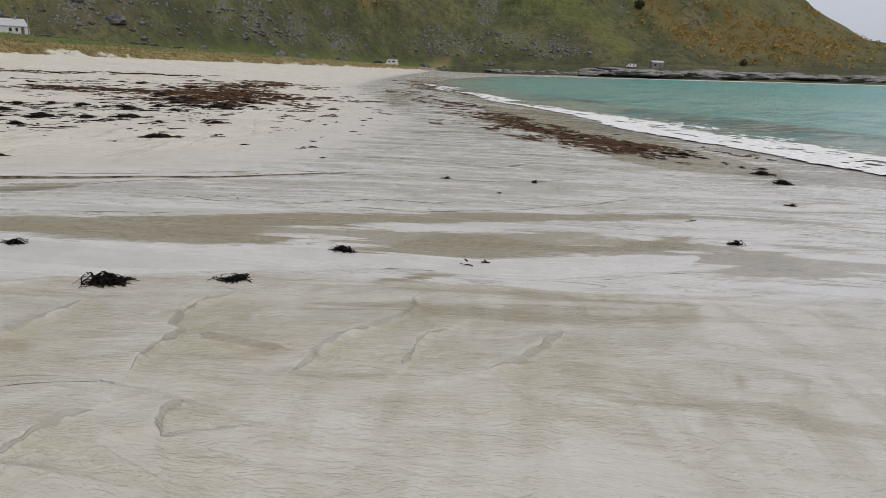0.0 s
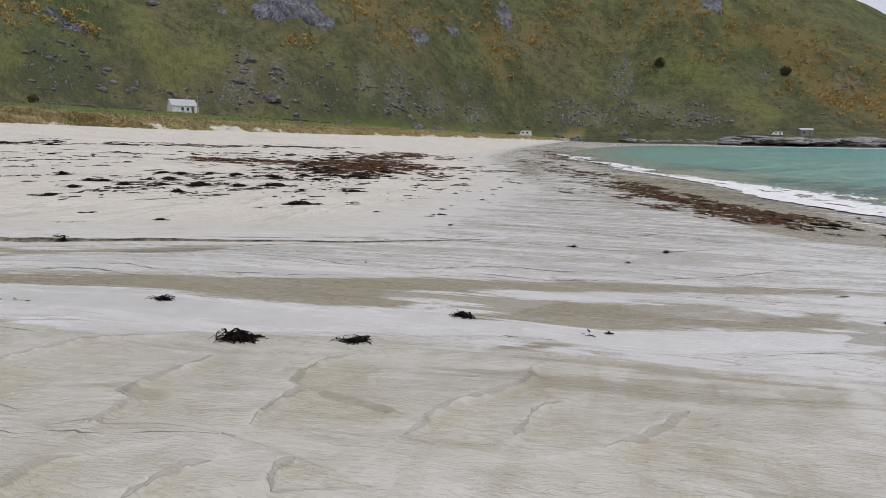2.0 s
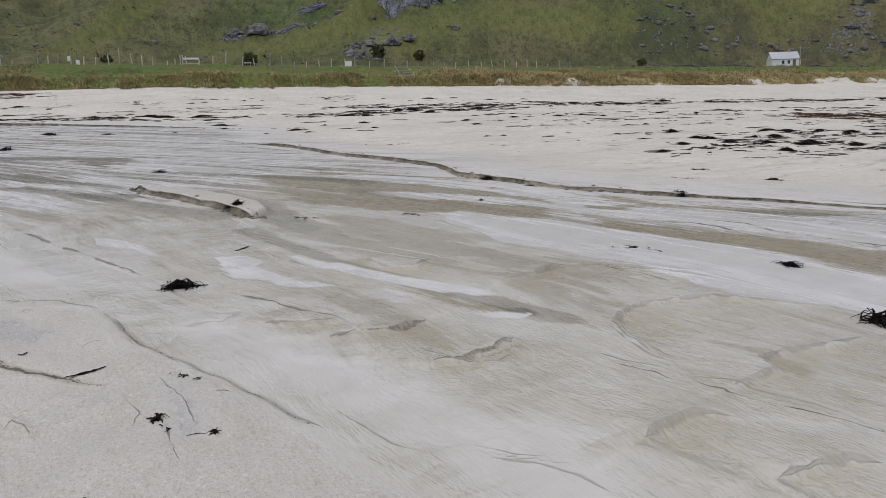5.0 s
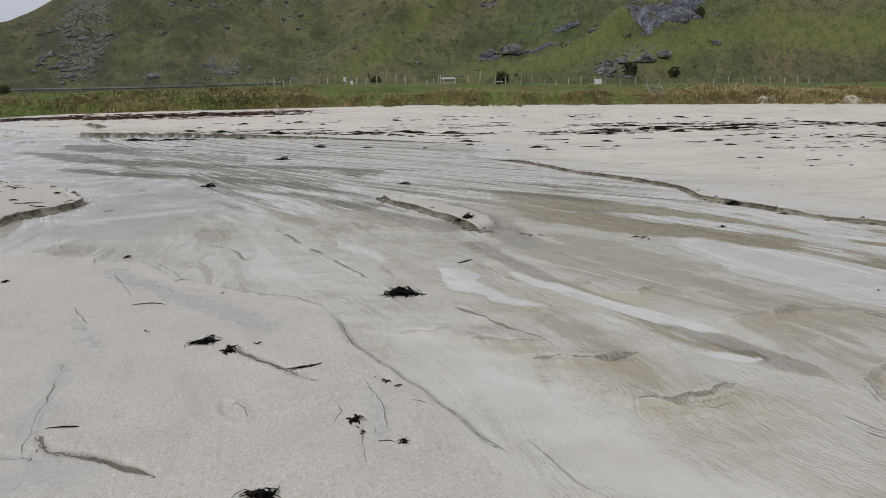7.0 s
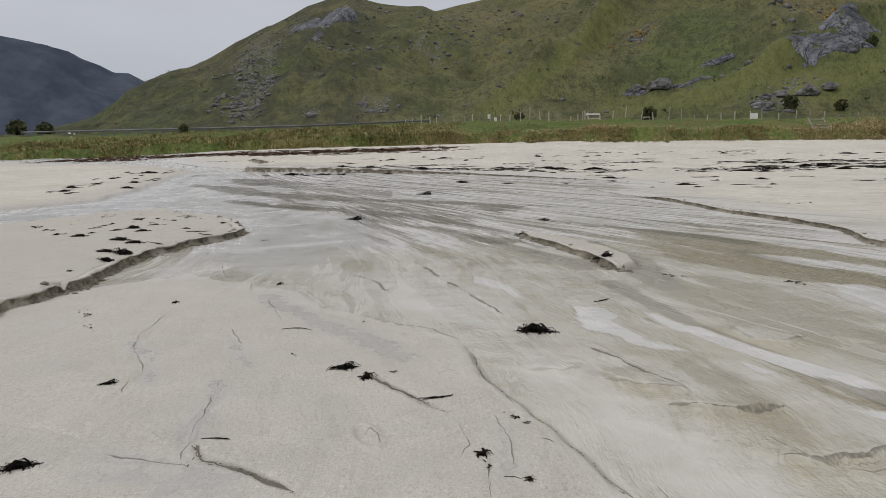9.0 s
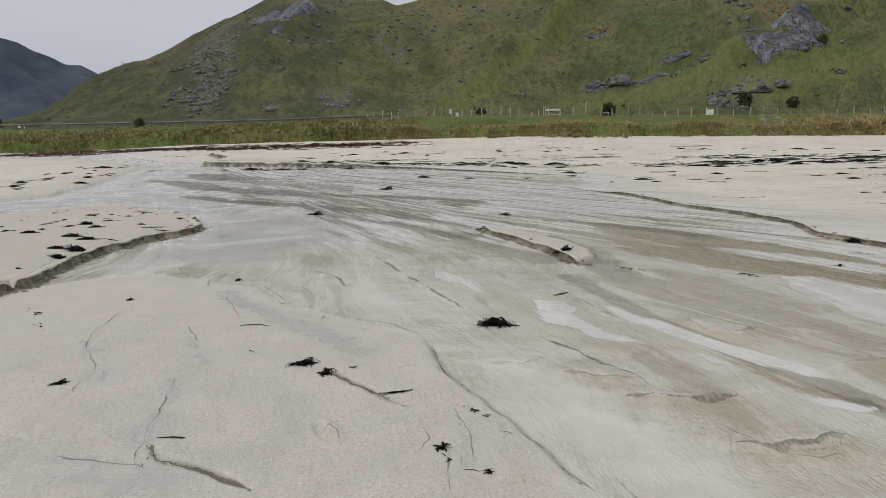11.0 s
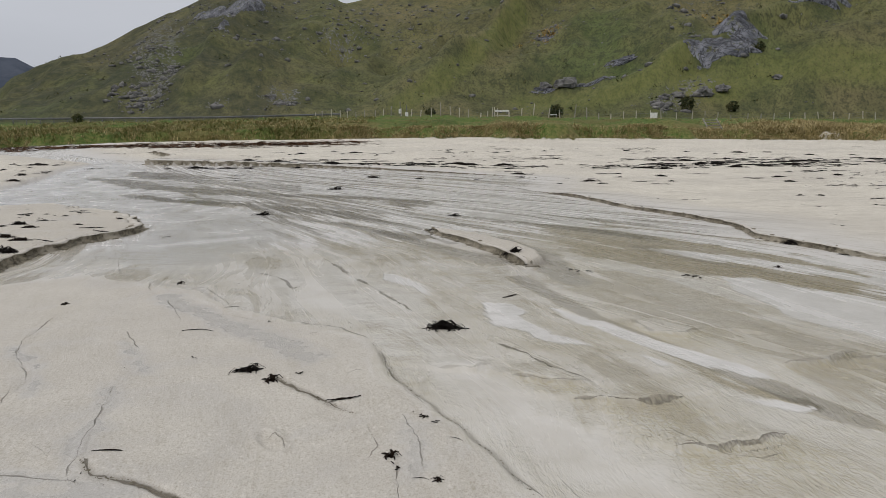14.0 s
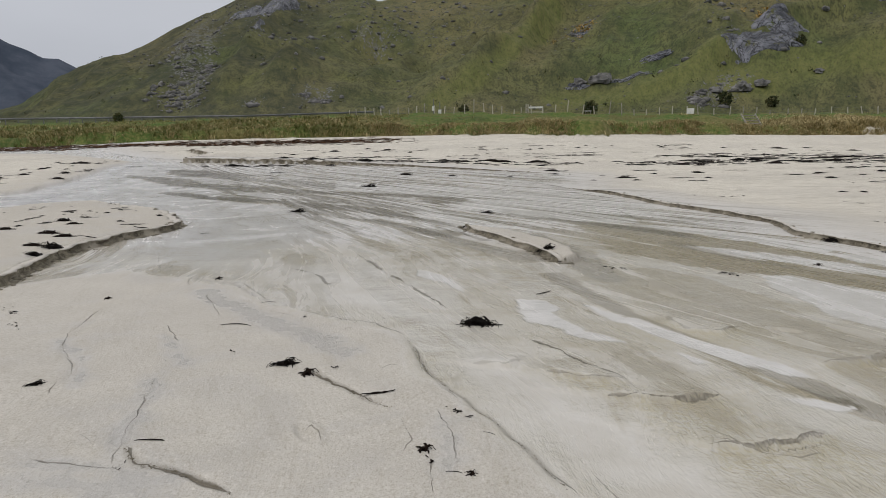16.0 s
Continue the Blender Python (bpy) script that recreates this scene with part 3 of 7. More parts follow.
# thin cracks and small steps in the damp sand
LOBE_LINES = [
    ([(-7.04, -0.81), (-6.7, -0.6), (-6.35, -0.2), (-6.15, 0.08), (-5.75, 0.3), (-5.63, 0.38)], 0.007),
    ([(-9.14, -2.49), (-9.68, -2.7), (-10.42, -2.88)], 0.007),
    ([(-8.0, -1.9), (-8.5, -2.02), (-8.43, -1.81), (-8.33, -1.66), (-8.01, -1.33), (-7.33, -1.03), (-7.04, -0.81)], 0.007),
    ([(-5.63, 0.38), (-5.32, 0.38), (-4.9, 0.41), (-4.43, 0.46), (-4.07, 0.57)], 0.006),
    ([(-3.51, 0.76), (-3.3, 0.83), (-3.12, 0.89), (-2.95, 0.95)], 0.008),
    ([(-7.16, -2.52), (-6.58, -2.49), (-6.12, -2.47), (-5.79, -2.37), (-5.33, -2.15), (-4.95, -2.01)], 0.005),
    ([(-5.06, -2.12), (-4.79, -2.05), (-4.66, -2.03)], 0.0045),
    ([(-8.4, -3.67), (-8.78, -3.46)], 0.005),
    ([(-4.01, -1.59), (-3.84, -1.46), (-3.99, -1.48)], 0.0045),
    ([(-6.35, -1.71), (-5.79, -1.49)], 0.0045),
]
LOBE_SCRATCHES = [
    ([(-3.46, 0.31), (-3.22, 0.3), (-3.05, 0.29)], 0.0045),
    ([(-3.96, 0.18), (-3.76, 0.21), (-3.55, 0.19), (-3.46, 0.15)], 0.003),
    ([(-4.06, 0.38), (-3.84, 0.41), (-3.58, 0.45), (-3.32, 0.41)], 0.003),
    ([(-7.58, -1.63), (-7.04, -1.47), (-6.57, -1.31)], 0.0045),
    ([(-7.16, -1.47), (-6.93, -1.24), (-6.77, -0.96), (-6.44, -0.57)], 0.0035),
    ([(-3.87, -0.39), (-3.92, -0.33), (-3.82, -0.28), (-3.66, -0.27)], 0.003),
    ([(-5.93, -0.18), (-6.03, -0.12), (-5.95, -0.06)], 0.0035),
    ([(-4.83, 0.09), (-4.89, 0.17), (-4.82, 0.25)], 0.003),
    ([(-3.7, -1.74), (-3.62, -1.55), (-3.55, -1.35), (-3.53, -1.25), (-3.44, -1.13)], 0.006),
    ([(-3.55, -1.26), (-3.69, -1.31), (-3.86, -1.31), (-4.24, -1.37), (-4.51, -1.4), (-4.65, -1.35)], 0.004),
    ([(-4.74, -1.39), (-4.94, -1.42)], 0.004),
]
# drawn-out dark lines across the lower beach
SHORE_LINES = [
    ([(-5.58, 8.55), (-4.99, 9.08), (-4.19, 9.49), (-2.41, 10.65), (-1.53, 10.79), (-0.67, 11.0), (-0.06, 10.93), (0.61, 10.98), (1.44, 11.32), (2.17, 11.96), (2.88, 12.76)], 0.035),
    ([(-4.71, 8.3), (-4.05, 9.02), (-3.12, 9.75)], 0.03),
    ([(-5.89, 6.0), (-5.3, 6.52), (-4.96, 6.58), (-4.49, 6.45), (-4.25, 6.5)], 0.03),
    ([(-5.41, 6.75), (-4.91, 7.01), (-4.47, 6.83), (-4.08, 6.91), (-3.46, 7.08), (-2.82, 7.23), (-2.21, 7.43)], 0.028),
    ([(-4.0, 8.08), (-3.25, 8.2), (-2.57, 8.03), (-1.76, 8.26)], 0.022),
    ([(-1.49, 8.63), (-1.17, 8.17), (-0.69, 8.16), (-0.22, 8.11), (0.93, 8.69), (1.97, 9.41), (2.54, 10.01), (3.79, 10.96)], 0.03),
]
SHORE_LINES_NEAR = [
    ([(-1.86, 8.08), (-0.79, 8.8), (-0.07, 8.77), (0.6, 9.14)], 0.03),
    ([(-0.5, 13.2), (0.12, 13.01), (0.8, 12.67), (1.8, 14.2)], 0.04),
    ([(-1.93, 12.93), (-0.91, 13.18), (-0.28, 12.99)], 0.05),
    ([(-1.5, 18.6), (-0.1, 20.4), (1.1, 20.9), (2.1, 19.9)], 0.1),
    ([(0.2, 14.8), (1.2, 15.2), (2.8, 16.3)], 0.05),
    ([(1.71, 12.54), (2.97, 13.24), (3.35, 12.93)], 0.04),
    ([(1.49, 5.7), (1.57, 5.69), (1.89, 5.88), (2.43, 6.15)], 0.014),
    ([(-0.35, 5.57), (-0.08, 5.6), (0.15, 5.6)], 0.014),
    ([(-2.77, 2.68), (-2.51, 2.76), (-2.35, 2.75)], 0.01),
    ([(-2.37, 2.8), (-1.76, 2.98), (-1.31, 3.1)], 0.01),
    ([(-4.46, 4.25), (-4.01, 4.36), (-3.71, 4.34)], 0.012),
]
# rims of the ripple fields
RIPPLE_LINES = [
    ([(-3.17, 1.07), (-2.87, 1.11), (-2.63, 1.16), (-2.48, 1.25), (-2.48, 1.37), (-2.44, 1.46), (-2.28, 1.54), (-2.15, 1.67)], 0.014),
    ([(-2.34, 1.42), (-2.18, 1.56), (-1.98, 1.65), (-1.78, 1.68), (-1.67, 1.72)], 0.016),
    ([(-2.96, 2.69), (-2.78, 2.75), (-2.62, 2.82), (-2.46, 2.83)], 0.014),
    ([(-2.46, 2.83), (-2.2, 3.0), (-1.81, 3.09), (-1.46, 3.09), (-1.23, 2.99)], 0.01),
    ([(-3.24, 3.1), (-2.99, 2.97), (-2.71, 2.93), (-2.52, 2.96)], 0.012),
    ([(-3.34, 3.27), (-3.04, 3.08), (-2.7, 3.02), (-2.53, 3.07)], 0.012),
    ([(-3.7, 1.87), (-3.31, 1.92), (-3.18, 2.16), (-3.25, 2.34)], 0.012),
]
# outlines of brown silt beds
BROWN_UPSTREAM = [
    [(-29.7, -9.2), (-28.8, -7.6), (-25.1, -5.2), (-23.6, -3.3), (-21.5, -0.8), (-19.9, 1.4), (-18.3, 3.7), (-19.2, 1.4), (-20.5, -0.7), (-21.7, -2.9), (-23.4, -4.8), (-26.0, -7.1)],
    [(-22.1, -5.8), (-21.8, -5.0), (-20.6, -3.8), (-19.4, -2.3), (-18.0, -0.7), (-16.2, 0.7), (-14.0, 1.4), (-13.19, 1.68), (-13.44, 1.39), (-14.6, 0.8), (-15.9, -0.1), (-17.8, -1.7), (-19.0, -3.0), (-20.2, -4.2)],
    [(-18.9, 1.4), (-19.2, 2.0), (-18.4, 2.7), (-17.9, 2.3), (-17.3, 2.0), (-16.5, 2.0), (-16.8, 1.8), (-17.8, 1.7)],
    [(-30.7, -8.1), (-32.4, -8.1), (-31.7, -6.5), (-29.8, -4.6), (-28.3, -3.1), (-28.2, -4.8), (-29.2, -6.5)],
    [(-13.02, 0.93), (-12.44, 1.59), (-11.84, 1.8), (-11.51, 1.56), (-11.92, 1.14), (-12.44, 0.89)],
]
BROWN_MID = [
    [(-13.5, 3.8), (-13.31, 4.34), (-12.24, 4.94), (-11.31, 5.35), (-10.09, 5.69), (-9.08, 6.13), (-7.62, 6.38), (-7.31, 6.13), (-8.02, 5.95), (-8.93, 5.44), (-9.51, 5.11), (-9.82, 4.74), (-10.31, 4.16), (-11.48, 3.94)],
    [(-11.1, 3.62), (-10.19, 4.11), (-9.61, 4.64), (-9.05, 4.86), (-8.47, 5.17), (-7.78, 5.56), (-7.0, 5.87), (-6.47, 5.43), (-6.73, 5.2), (-7.14, 4.97), (-7.56, 4.83), (-7.63, 4.49), (-7.97, 4.22), (-8.69, 3.89), (-9.43, 3.48)],
    [(-6.84, 1.94), (-6.52, 2.08), (-5.82, 2.16), (-5.3, 2.3), (-4.63, 2.43), (-4.09, 2.57), (-3.84, 2.79), (-3.74, 2.91), (-3.94, 2.86), (-4.18, 2.67), (-4.62, 2.51), (-5.1, 2.35), (-5.66, 2.2), (-6.18, 2.08)],
]
BROWN_SHORE = [
    [(-6.14, 5.81), (-5.36, 6.16), (-4.46, 6.4), (-3.34, 6.86), (-2.16, 7.28), (-1.45, 7.61), (-0.34, 7.98), (0.92, 8.4), (2.21, 8.91), (3.31, 9.26), (3.2, 8.87), (1.51, 8.15), (0.31, 7.69), (-0.56, 7.28), (-1.41, 6.98), (-1.92, 6.61), (-1.28, 6.48), (-1.51, 6.11), (-2.23, 5.9), (-3.11, 5.86), (-3.8, 5.95), (-4.66, 5.77), (-5.72, 5.42)],
]
BROWN_SHORE_NEAR = [
    [(-0.88, 6.2), (-0.38, 6.43), (0.11, 7.04), (0.6, 7.08), (1.12, 6.91), (1.89, 7.05), (2.5, 7.58), (2.93, 7.91), (2.65, 6.93), (2.08, 6.78), (1.32, 6.43), (0.6, 6.14), (-0.13, 6.1), (-0.64, 6.08)],
    [(-7.67, 7.23), (-6.37, 7.29), (-5.4, 8.03), (-4.51, 8.41), (-4.73, 7.93), (-5.61, 7.4), (-6.42, 6.87), (-6.35, 6.47), (-6.62, 6.25), (-6.82, 6.44), (-6.57, 6.94), (-7.13, 6.89)],
    [(-0.37, 5.14), (-0.06, 5.45), (0.33, 5.56), (0.01, 5.24)],
    [(-5.68, 7.56), (-5.18, 8.32), (-4.49, 8.72), (-4.54, 8.27), (-4.97, 7.73)],
]
BROWN_WASH = [
    [(0.7, 42.6), (4.9, 36.5), (6.5, 27.1), (6.7, 20.6), (7.1, 17.3), (7.4, 16.2), (6.5, 14.2), (5.5, 14.4), (4.3, 14.5), (3.6, 15.5), (3.3, 18.2), (2.4, 21.4), (0.8, 26.4)],
]
# outlines of smooth pale bars, painted bright with sky reflection
PALE_STREAM = [
    [(-6.6, 2.02), (-6.33, 2.24), (-5.97, 2.43), (-5.3, 2.63), (-4.84, 2.81), (-4.45, 2.97), (-4.26, 2.97), (-4.36, 2.78), (-4.66, 2.62), (-5.04, 2.46), (-5.43, 2.31), (-5.94, 2.15)],
    [(-5.01, 2.22), (-4.96, 2.33), (-4.63, 2.45), (-4.65, 2.31)],
    [(-3.98, 2.51), (-3.92, 2.7), (-3.74, 2.83), (-3.71, 2.7)],
    [(-6.87, 1.49), (-6.7, 1.74), (-6.38, 1.82), (-6.25, 1.7), (-6.04, 1.72), (-5.69, 1.82), (-5.56, 1.77), (-5.77, 1.59), (-5.99, 1.4), (-6.41, 1.42)],
    [(-5.83, 1.66), (-5.54, 1.87), (-5.26, 2.05), (-5.3, 1.83), (-5.56, 1.58)],
]
PALE_MID = [
    [(-7.59, 4.47), (-7.53, 4.81), (-7.08, 4.93), (-6.68, 5.17), (-6.37, 5.36), (-4.6, 5.75), (-3.3, 5.6), (-3.4, 4.5), (-4.3, 4.45), (-5.12, 4.33), (-5.35, 4.26), (-5.81, 4.17), (-6.38, 4.21), (-6.9, 4.29)],
    [(-8.91, 6.22), (-8.67, 6.67), (-8.26, 6.9), (-7.82, 6.55), (-8.12, 6.1)],
    [(-9.87, 4.77), (-9.51, 5.11), (-8.88, 5.42), (-8.19, 5.92), (-7.28, 6.1), (-7.05, 5.91), (-7.85, 5.6), (-8.56, 5.15), (-9.2, 4.86)],
]
PALE_UP = [
    [(-25.5, -0.9), (-23.0, 1.7), (-21.1, 4.2), (-17.6, 6.5), (-12.74, 5.11), (-13.5, 3.8), (-14.7, 2.8), (-16.2, 2.1), (-18.6, 2.8), (-20.1, 1.5), (-21.9, -0.8)],
    [(-18.4, 0.5), (-16.3, 1.2), (-13.76, 1.65), (-13.62, 2.62), (-12.93, 3.56), (-14.3, 2.5), (-15.7, 2.0), (-17.6, 1.3)],
    [(-21.9, -5.0), (-21.2, -4.1), (-20.0, -2.8), (-20.5, -4.1)],
    [(-19.0, -3.0), (-17.9, -2.3), (-16.0, -1.3), (-15.9, -1.7), (-17.3, -2.3)],
    [(-12.57, 5.07), (-11.71, 5.75), (-10.21, 6.31), (-9.21, 6.55), (-8.91, 6.22), (-10.06, 5.85), (-11.45, 5.42), (-12.24, 4.94)],
]
PALE_SHORE = [
    [(-5.68, 5.38), (-4.63, 5.73), (-3.77, 5.91), (-3.06, 5.78), (-2.19, 5.82), (-1.49, 6.05), (-0.89, 6.26), (-0.63, 6.02), (-0.13, 6.04), (0.6, 6.08), (1.31, 6.35), (2.06, 6.69), (2.62, 6.81), (2.46, 6.22), (1.5, 5.73), (0.81, 5.46), (0.38, 5.53), (-0.26, 5.59), (-1.42, 5.22), (-2.48, 4.79), (-3.25, 4.41), (-4.14, 4.49), (-4.61, 4.38)],
]
# shallow films of water on the damp sand: points, half width
RUNLETS = [
    ([(-4.96, -1.42), (-4.63, -1.36), (-4.39, -1.38), (-4.01, -1.33), (-3.58, -1.27)], 0.07),
    ([(-3.64, -1.72), (-3.57, -1.48), (-3.51, -1.24), (-3.33, -1.02)], 0.1),
    ([(-7.72, -1.66), (-7.01, -1.31), (-6.28, -0.8), (-5.68, -0.38), (-5.27, -0.19)], 0.14),
    ([(-5.98, -1.66), (-5.56, -1.45), (-5.18, -1.26)], 0.07),
    ([(-3.47, -1.65), (-3.37, -1.36), (-3.26, -1.08)], 0.12),
    ([(-5.96, -2.47), (-5.46, -2.14), (-4.82, -1.89)], 0.05),
    ([(-3.89, 0.4), (-3.58, 0.41), (-3.27, 0.37)], 0.06),
]
# steep fronts of the ripples in the sheet of water, the lower sand to the right
FRONTS_STREAM = [
    [(-4.49, 3.51), (-4.57, 3.83), (-4.47, 4.29), (-4.11, 4.49), (-3.82, 4.67), (-3.53, 4.75)],
    [(-2.75, 2.96), (-3.05, 3.03), (-3.25, 3.18), (-3.4, 3.4), (-3.47, 3.71), (-3.38, 4.0), (-3.29, 4.29), (-2.99, 4.51), (-2.7, 4.65)],
]
FRONTS_SHORE = [
    [(-2.17, 2.93), (-2.17, 3.1), (-2.18, 3.32), (-2.31, 3.39), (-2.3, 3.65), (-2.24, 4.01), (-2.19, 4.31)],
    [(-1.35, 3.17), (-1.39, 3.37), (-1.38, 3.66), (-1.32, 3.84), (-1.41, 3.89), (-1.45, 4.14), (-1.41, 4.46), (-1.24, 4.71)],
    [(-0.55, 3.31), (-0.48, 3.5), (-0.48, 3.63), (-0.4, 3.9), (-0.2, 4.13), (-0.05, 4.34), (0.03, 4.57), (-0.01, 4.78), (0.11, 5.07)],
    [(0.48, 3.55), (0.74, 3.74), (0.91, 4.01), (1.05, 4.33)],
    [(-2.04, 2.11), (-2.07, 2.34), (-2.07, 2.51), (-1.87, 2.67)],
    [(-1.49, 2.31), (-1.46, 2.5), (-1.4, 2.7), (-1.3, 2.78)],
]
FRONTS_LOW = [
    [(-0.91, 2.59), (-0.97, 2.71), (-0.99, 2.83), (-0.95, 2.95)],
    [(-1.22, 3.8), (-0.96, 3.72), (-0.57, 3.58)],
    [(0.03, 3.54), (0.09, 3.77), (0.13, 4.01), (0.29, 4.2)],
    [(-4.15, 1.47), (-4.08, 1.67), (-3.98, 1.91), (-4.05, 2.21)],
    [(-3.42, 1.78), (-3.29, 1.96), (-3.35, 2.25), (-3.44, 2.48)],
    [(-4.91, 0.73), (-4.81, 0.96), (-4.91, 1.15)],
    [(-5.98, 2.64), (-5.5, 2.63), (-5.4, 2.88), (-5.58, 3.23)],
    [(-4.51, 3.13), (-4.55, 3.33), (-4.51, 3.53), (-4.66, 3.87)],
    [(-4.65, 1.2), (-4.47, 1.43), (-4.39, 1.71)],
]
# smooth, settled sand beside the lobe and in the stream, there paled as sky reflection
SETTLED = [
    [(-5.3, 0.53), (-5.5, 0.95), (-5.2, 1.2), (-4.4, 1.3), (-3.7, 1.66), (-2.84, 1.75), (-2.49, 2.0), (-1.9, 2.0), (-0.6, 1.5), (-0.6, 0.5), (-1.9, 1.25), (-2.9, 0.98), (-3.6, 0.75), (-4.4, 0.55)],
    [(-9.44, -1.52), (-9.2, -0.36), (-7.05, 0.49), (-6.11, 0.72), (-6.2, 0.2), (-7.03, -0.6)],
    [(-9.93, -0.54), (-9.78, -0.08), (-8.67, 0.27), (-7.3, 0.63), (-6.37, 0.86), (-6.31, 0.74), (-6.94, 0.43), (-8.0, 0.05), (-8.78, -0.28)],
    [(-9.0, -0.98), (-8.77, -0.62), (-8.05, -0.2), (-7.71, -0.37), (-8.52, -0.87)],
]
# pale rinsed sand of the lower beach
RINSED = [(-7.8, 7.3), (-6.1, 5.95), (-4.5, 6.55), (-2.2, 7.45), (-0.3, 8.15), (2.2, 9.1), (3.3, 9.45), (5.2, 10.6), (5.4, 13), (3.8, 16.5), (1.5, 20), (-0.5, 26), (-3, 34), (-4, 24), (-3, 14), (-3.5, 10.3), (-5.5, 9.1)]
LINES = THREADS_UPSTREAM + THREADS_MIDSTREAM + LOBE_LINES + LOBE_SCRATCHES + SHORE_LINES + SHORE_LINES_NEAR
BROWN_BEDS = BROWN_UPSTREAM + BROWN_MID + BROWN_SHORE + BROWN_SHORE_NEAR + BROWN_WASH
PALE_BEDS = PALE_STREAM + PALE_MID + PALE_UP + PALE_SHORE
# shadow lines drawn in dark colour along two small cut edges
CUT_SHADOW_LINES = [(EDGES[1][0], 0.011), (EDGES[2][0], 0.014)]
FRONTS = FRONTS_STREAM + FRONTS_SHORE + FRONTS_LOW
FOOTPRINTS = [(-5.35, 3.42, 40), (-4.43, 3.63, 70), (-3.82, -0.34, 20)]

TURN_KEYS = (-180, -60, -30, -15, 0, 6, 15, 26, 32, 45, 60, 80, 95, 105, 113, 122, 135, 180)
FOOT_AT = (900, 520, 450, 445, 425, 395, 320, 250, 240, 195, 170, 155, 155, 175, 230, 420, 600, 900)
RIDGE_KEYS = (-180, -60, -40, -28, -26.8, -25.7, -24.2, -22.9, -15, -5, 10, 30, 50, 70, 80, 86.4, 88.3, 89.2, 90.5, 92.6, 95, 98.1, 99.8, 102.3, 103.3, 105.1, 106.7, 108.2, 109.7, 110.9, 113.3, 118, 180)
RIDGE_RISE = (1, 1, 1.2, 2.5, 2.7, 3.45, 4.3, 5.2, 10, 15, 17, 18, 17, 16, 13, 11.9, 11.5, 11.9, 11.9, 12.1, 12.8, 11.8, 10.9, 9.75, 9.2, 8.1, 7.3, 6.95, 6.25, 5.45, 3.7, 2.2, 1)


def dune_wiggle(u, v):
    """How far the worn edge of the dunes strays from its straight line."""
    return 4.0 * (fbm(v * 0.10, u * 0.02, 3, 5) - 0.45) + 4.0 * (fbm(v * 0.33, u * 0.1, 3, 9) - 0.45) + 1.0 * (fbm(v * 1.7, u * 0.4, 2, 15) - 0.4)


def ground_height(x, y):
    """Height of the whole ground, and how much of it is turf, hill and far shore."""
    u, v = across(x, y)
    r, turn = np.hypot(x, y), np.degrees(np.arctan2(-x, y))
    z = beach_height(x, y)
    back = u - 52.5 - dune_wiggle(u, v)
    zd = np.interp(v, DUNE_V, DUNE_Z)
    hummocks = (fbm(x * 0.22, y * 0.22, 4, 3) - 0.45) * 1.5 + 0.35 * (fbm(x * 0.9, y * 0.9, 2, 4) - 0.4)
    dune = zd + 0.75 * smooth(0, 1.6, back) + 0.062 * np.clip(back, 0, 90) + 0.02 * np.clip(back - 90, 0, 200) + hummocks * smooth(0, 4, back)
    turf = smooth(-0.3, 0.1, back)
    z = np.where(back > 0, np.maximum(dune, z), z)
    # the far side of the bay
    far = r - 352 - 12 * (fbm(turn * 0.2, r * 0, 3, 21) - 0.45) 
    far_side = (far > 0) & (u < 60) & (turn > -100) & (turn < 12)
    z = np.where(far_side, np.maximum(z, SEA_LEVEL + 0.05 * np.clip(far, 0, 24) + 0.11 * np.clip(far - 24, 0, 60)), z)
    turf = np.where(far_side & (far > np.where(turn > -9, 14, 6)), 1.0, turf)
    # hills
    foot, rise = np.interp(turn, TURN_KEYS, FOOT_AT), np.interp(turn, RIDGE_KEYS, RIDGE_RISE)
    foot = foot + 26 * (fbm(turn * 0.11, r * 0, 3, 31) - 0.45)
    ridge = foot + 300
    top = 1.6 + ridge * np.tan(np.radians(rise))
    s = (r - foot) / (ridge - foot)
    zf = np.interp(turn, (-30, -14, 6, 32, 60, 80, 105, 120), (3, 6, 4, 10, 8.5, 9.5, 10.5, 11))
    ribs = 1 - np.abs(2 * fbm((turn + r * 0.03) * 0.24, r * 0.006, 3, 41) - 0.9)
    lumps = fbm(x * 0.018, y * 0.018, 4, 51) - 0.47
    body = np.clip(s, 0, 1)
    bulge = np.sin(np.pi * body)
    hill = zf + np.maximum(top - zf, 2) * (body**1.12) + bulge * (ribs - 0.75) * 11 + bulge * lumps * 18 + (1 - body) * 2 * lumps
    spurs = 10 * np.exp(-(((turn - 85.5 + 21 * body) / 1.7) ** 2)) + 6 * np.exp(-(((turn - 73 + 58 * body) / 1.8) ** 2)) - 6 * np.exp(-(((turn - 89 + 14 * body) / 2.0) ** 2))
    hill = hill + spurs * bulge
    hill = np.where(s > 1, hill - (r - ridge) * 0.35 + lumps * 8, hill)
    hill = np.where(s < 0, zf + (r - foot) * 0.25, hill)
    on_land = turf > 0.5
    hill_part = np.where(on_land, smooth(-4, 6, hill - z), 0)
    z = np.where(on_land & (hill > z), hill, z)
    worn = (0.2 + 0.9 * smooth(20, 34, v)) * smooth(0.42, 0.6, fbm(v * 0.33, u * 0.15, 3, 25)) + 0.5 * (fbm(v * 1.3, u * 0.9, 3, 27) - 0.45)
    edge = np.where(far_side, np.clip(far - np.where(turn > -9, 14, 6), -1, 1), np.clip((back - worn) / 0.6, -1, 1))
    return np.maximum(z, -12), turf, hill_part, s, ribs, turn, r, u, v, back, edge


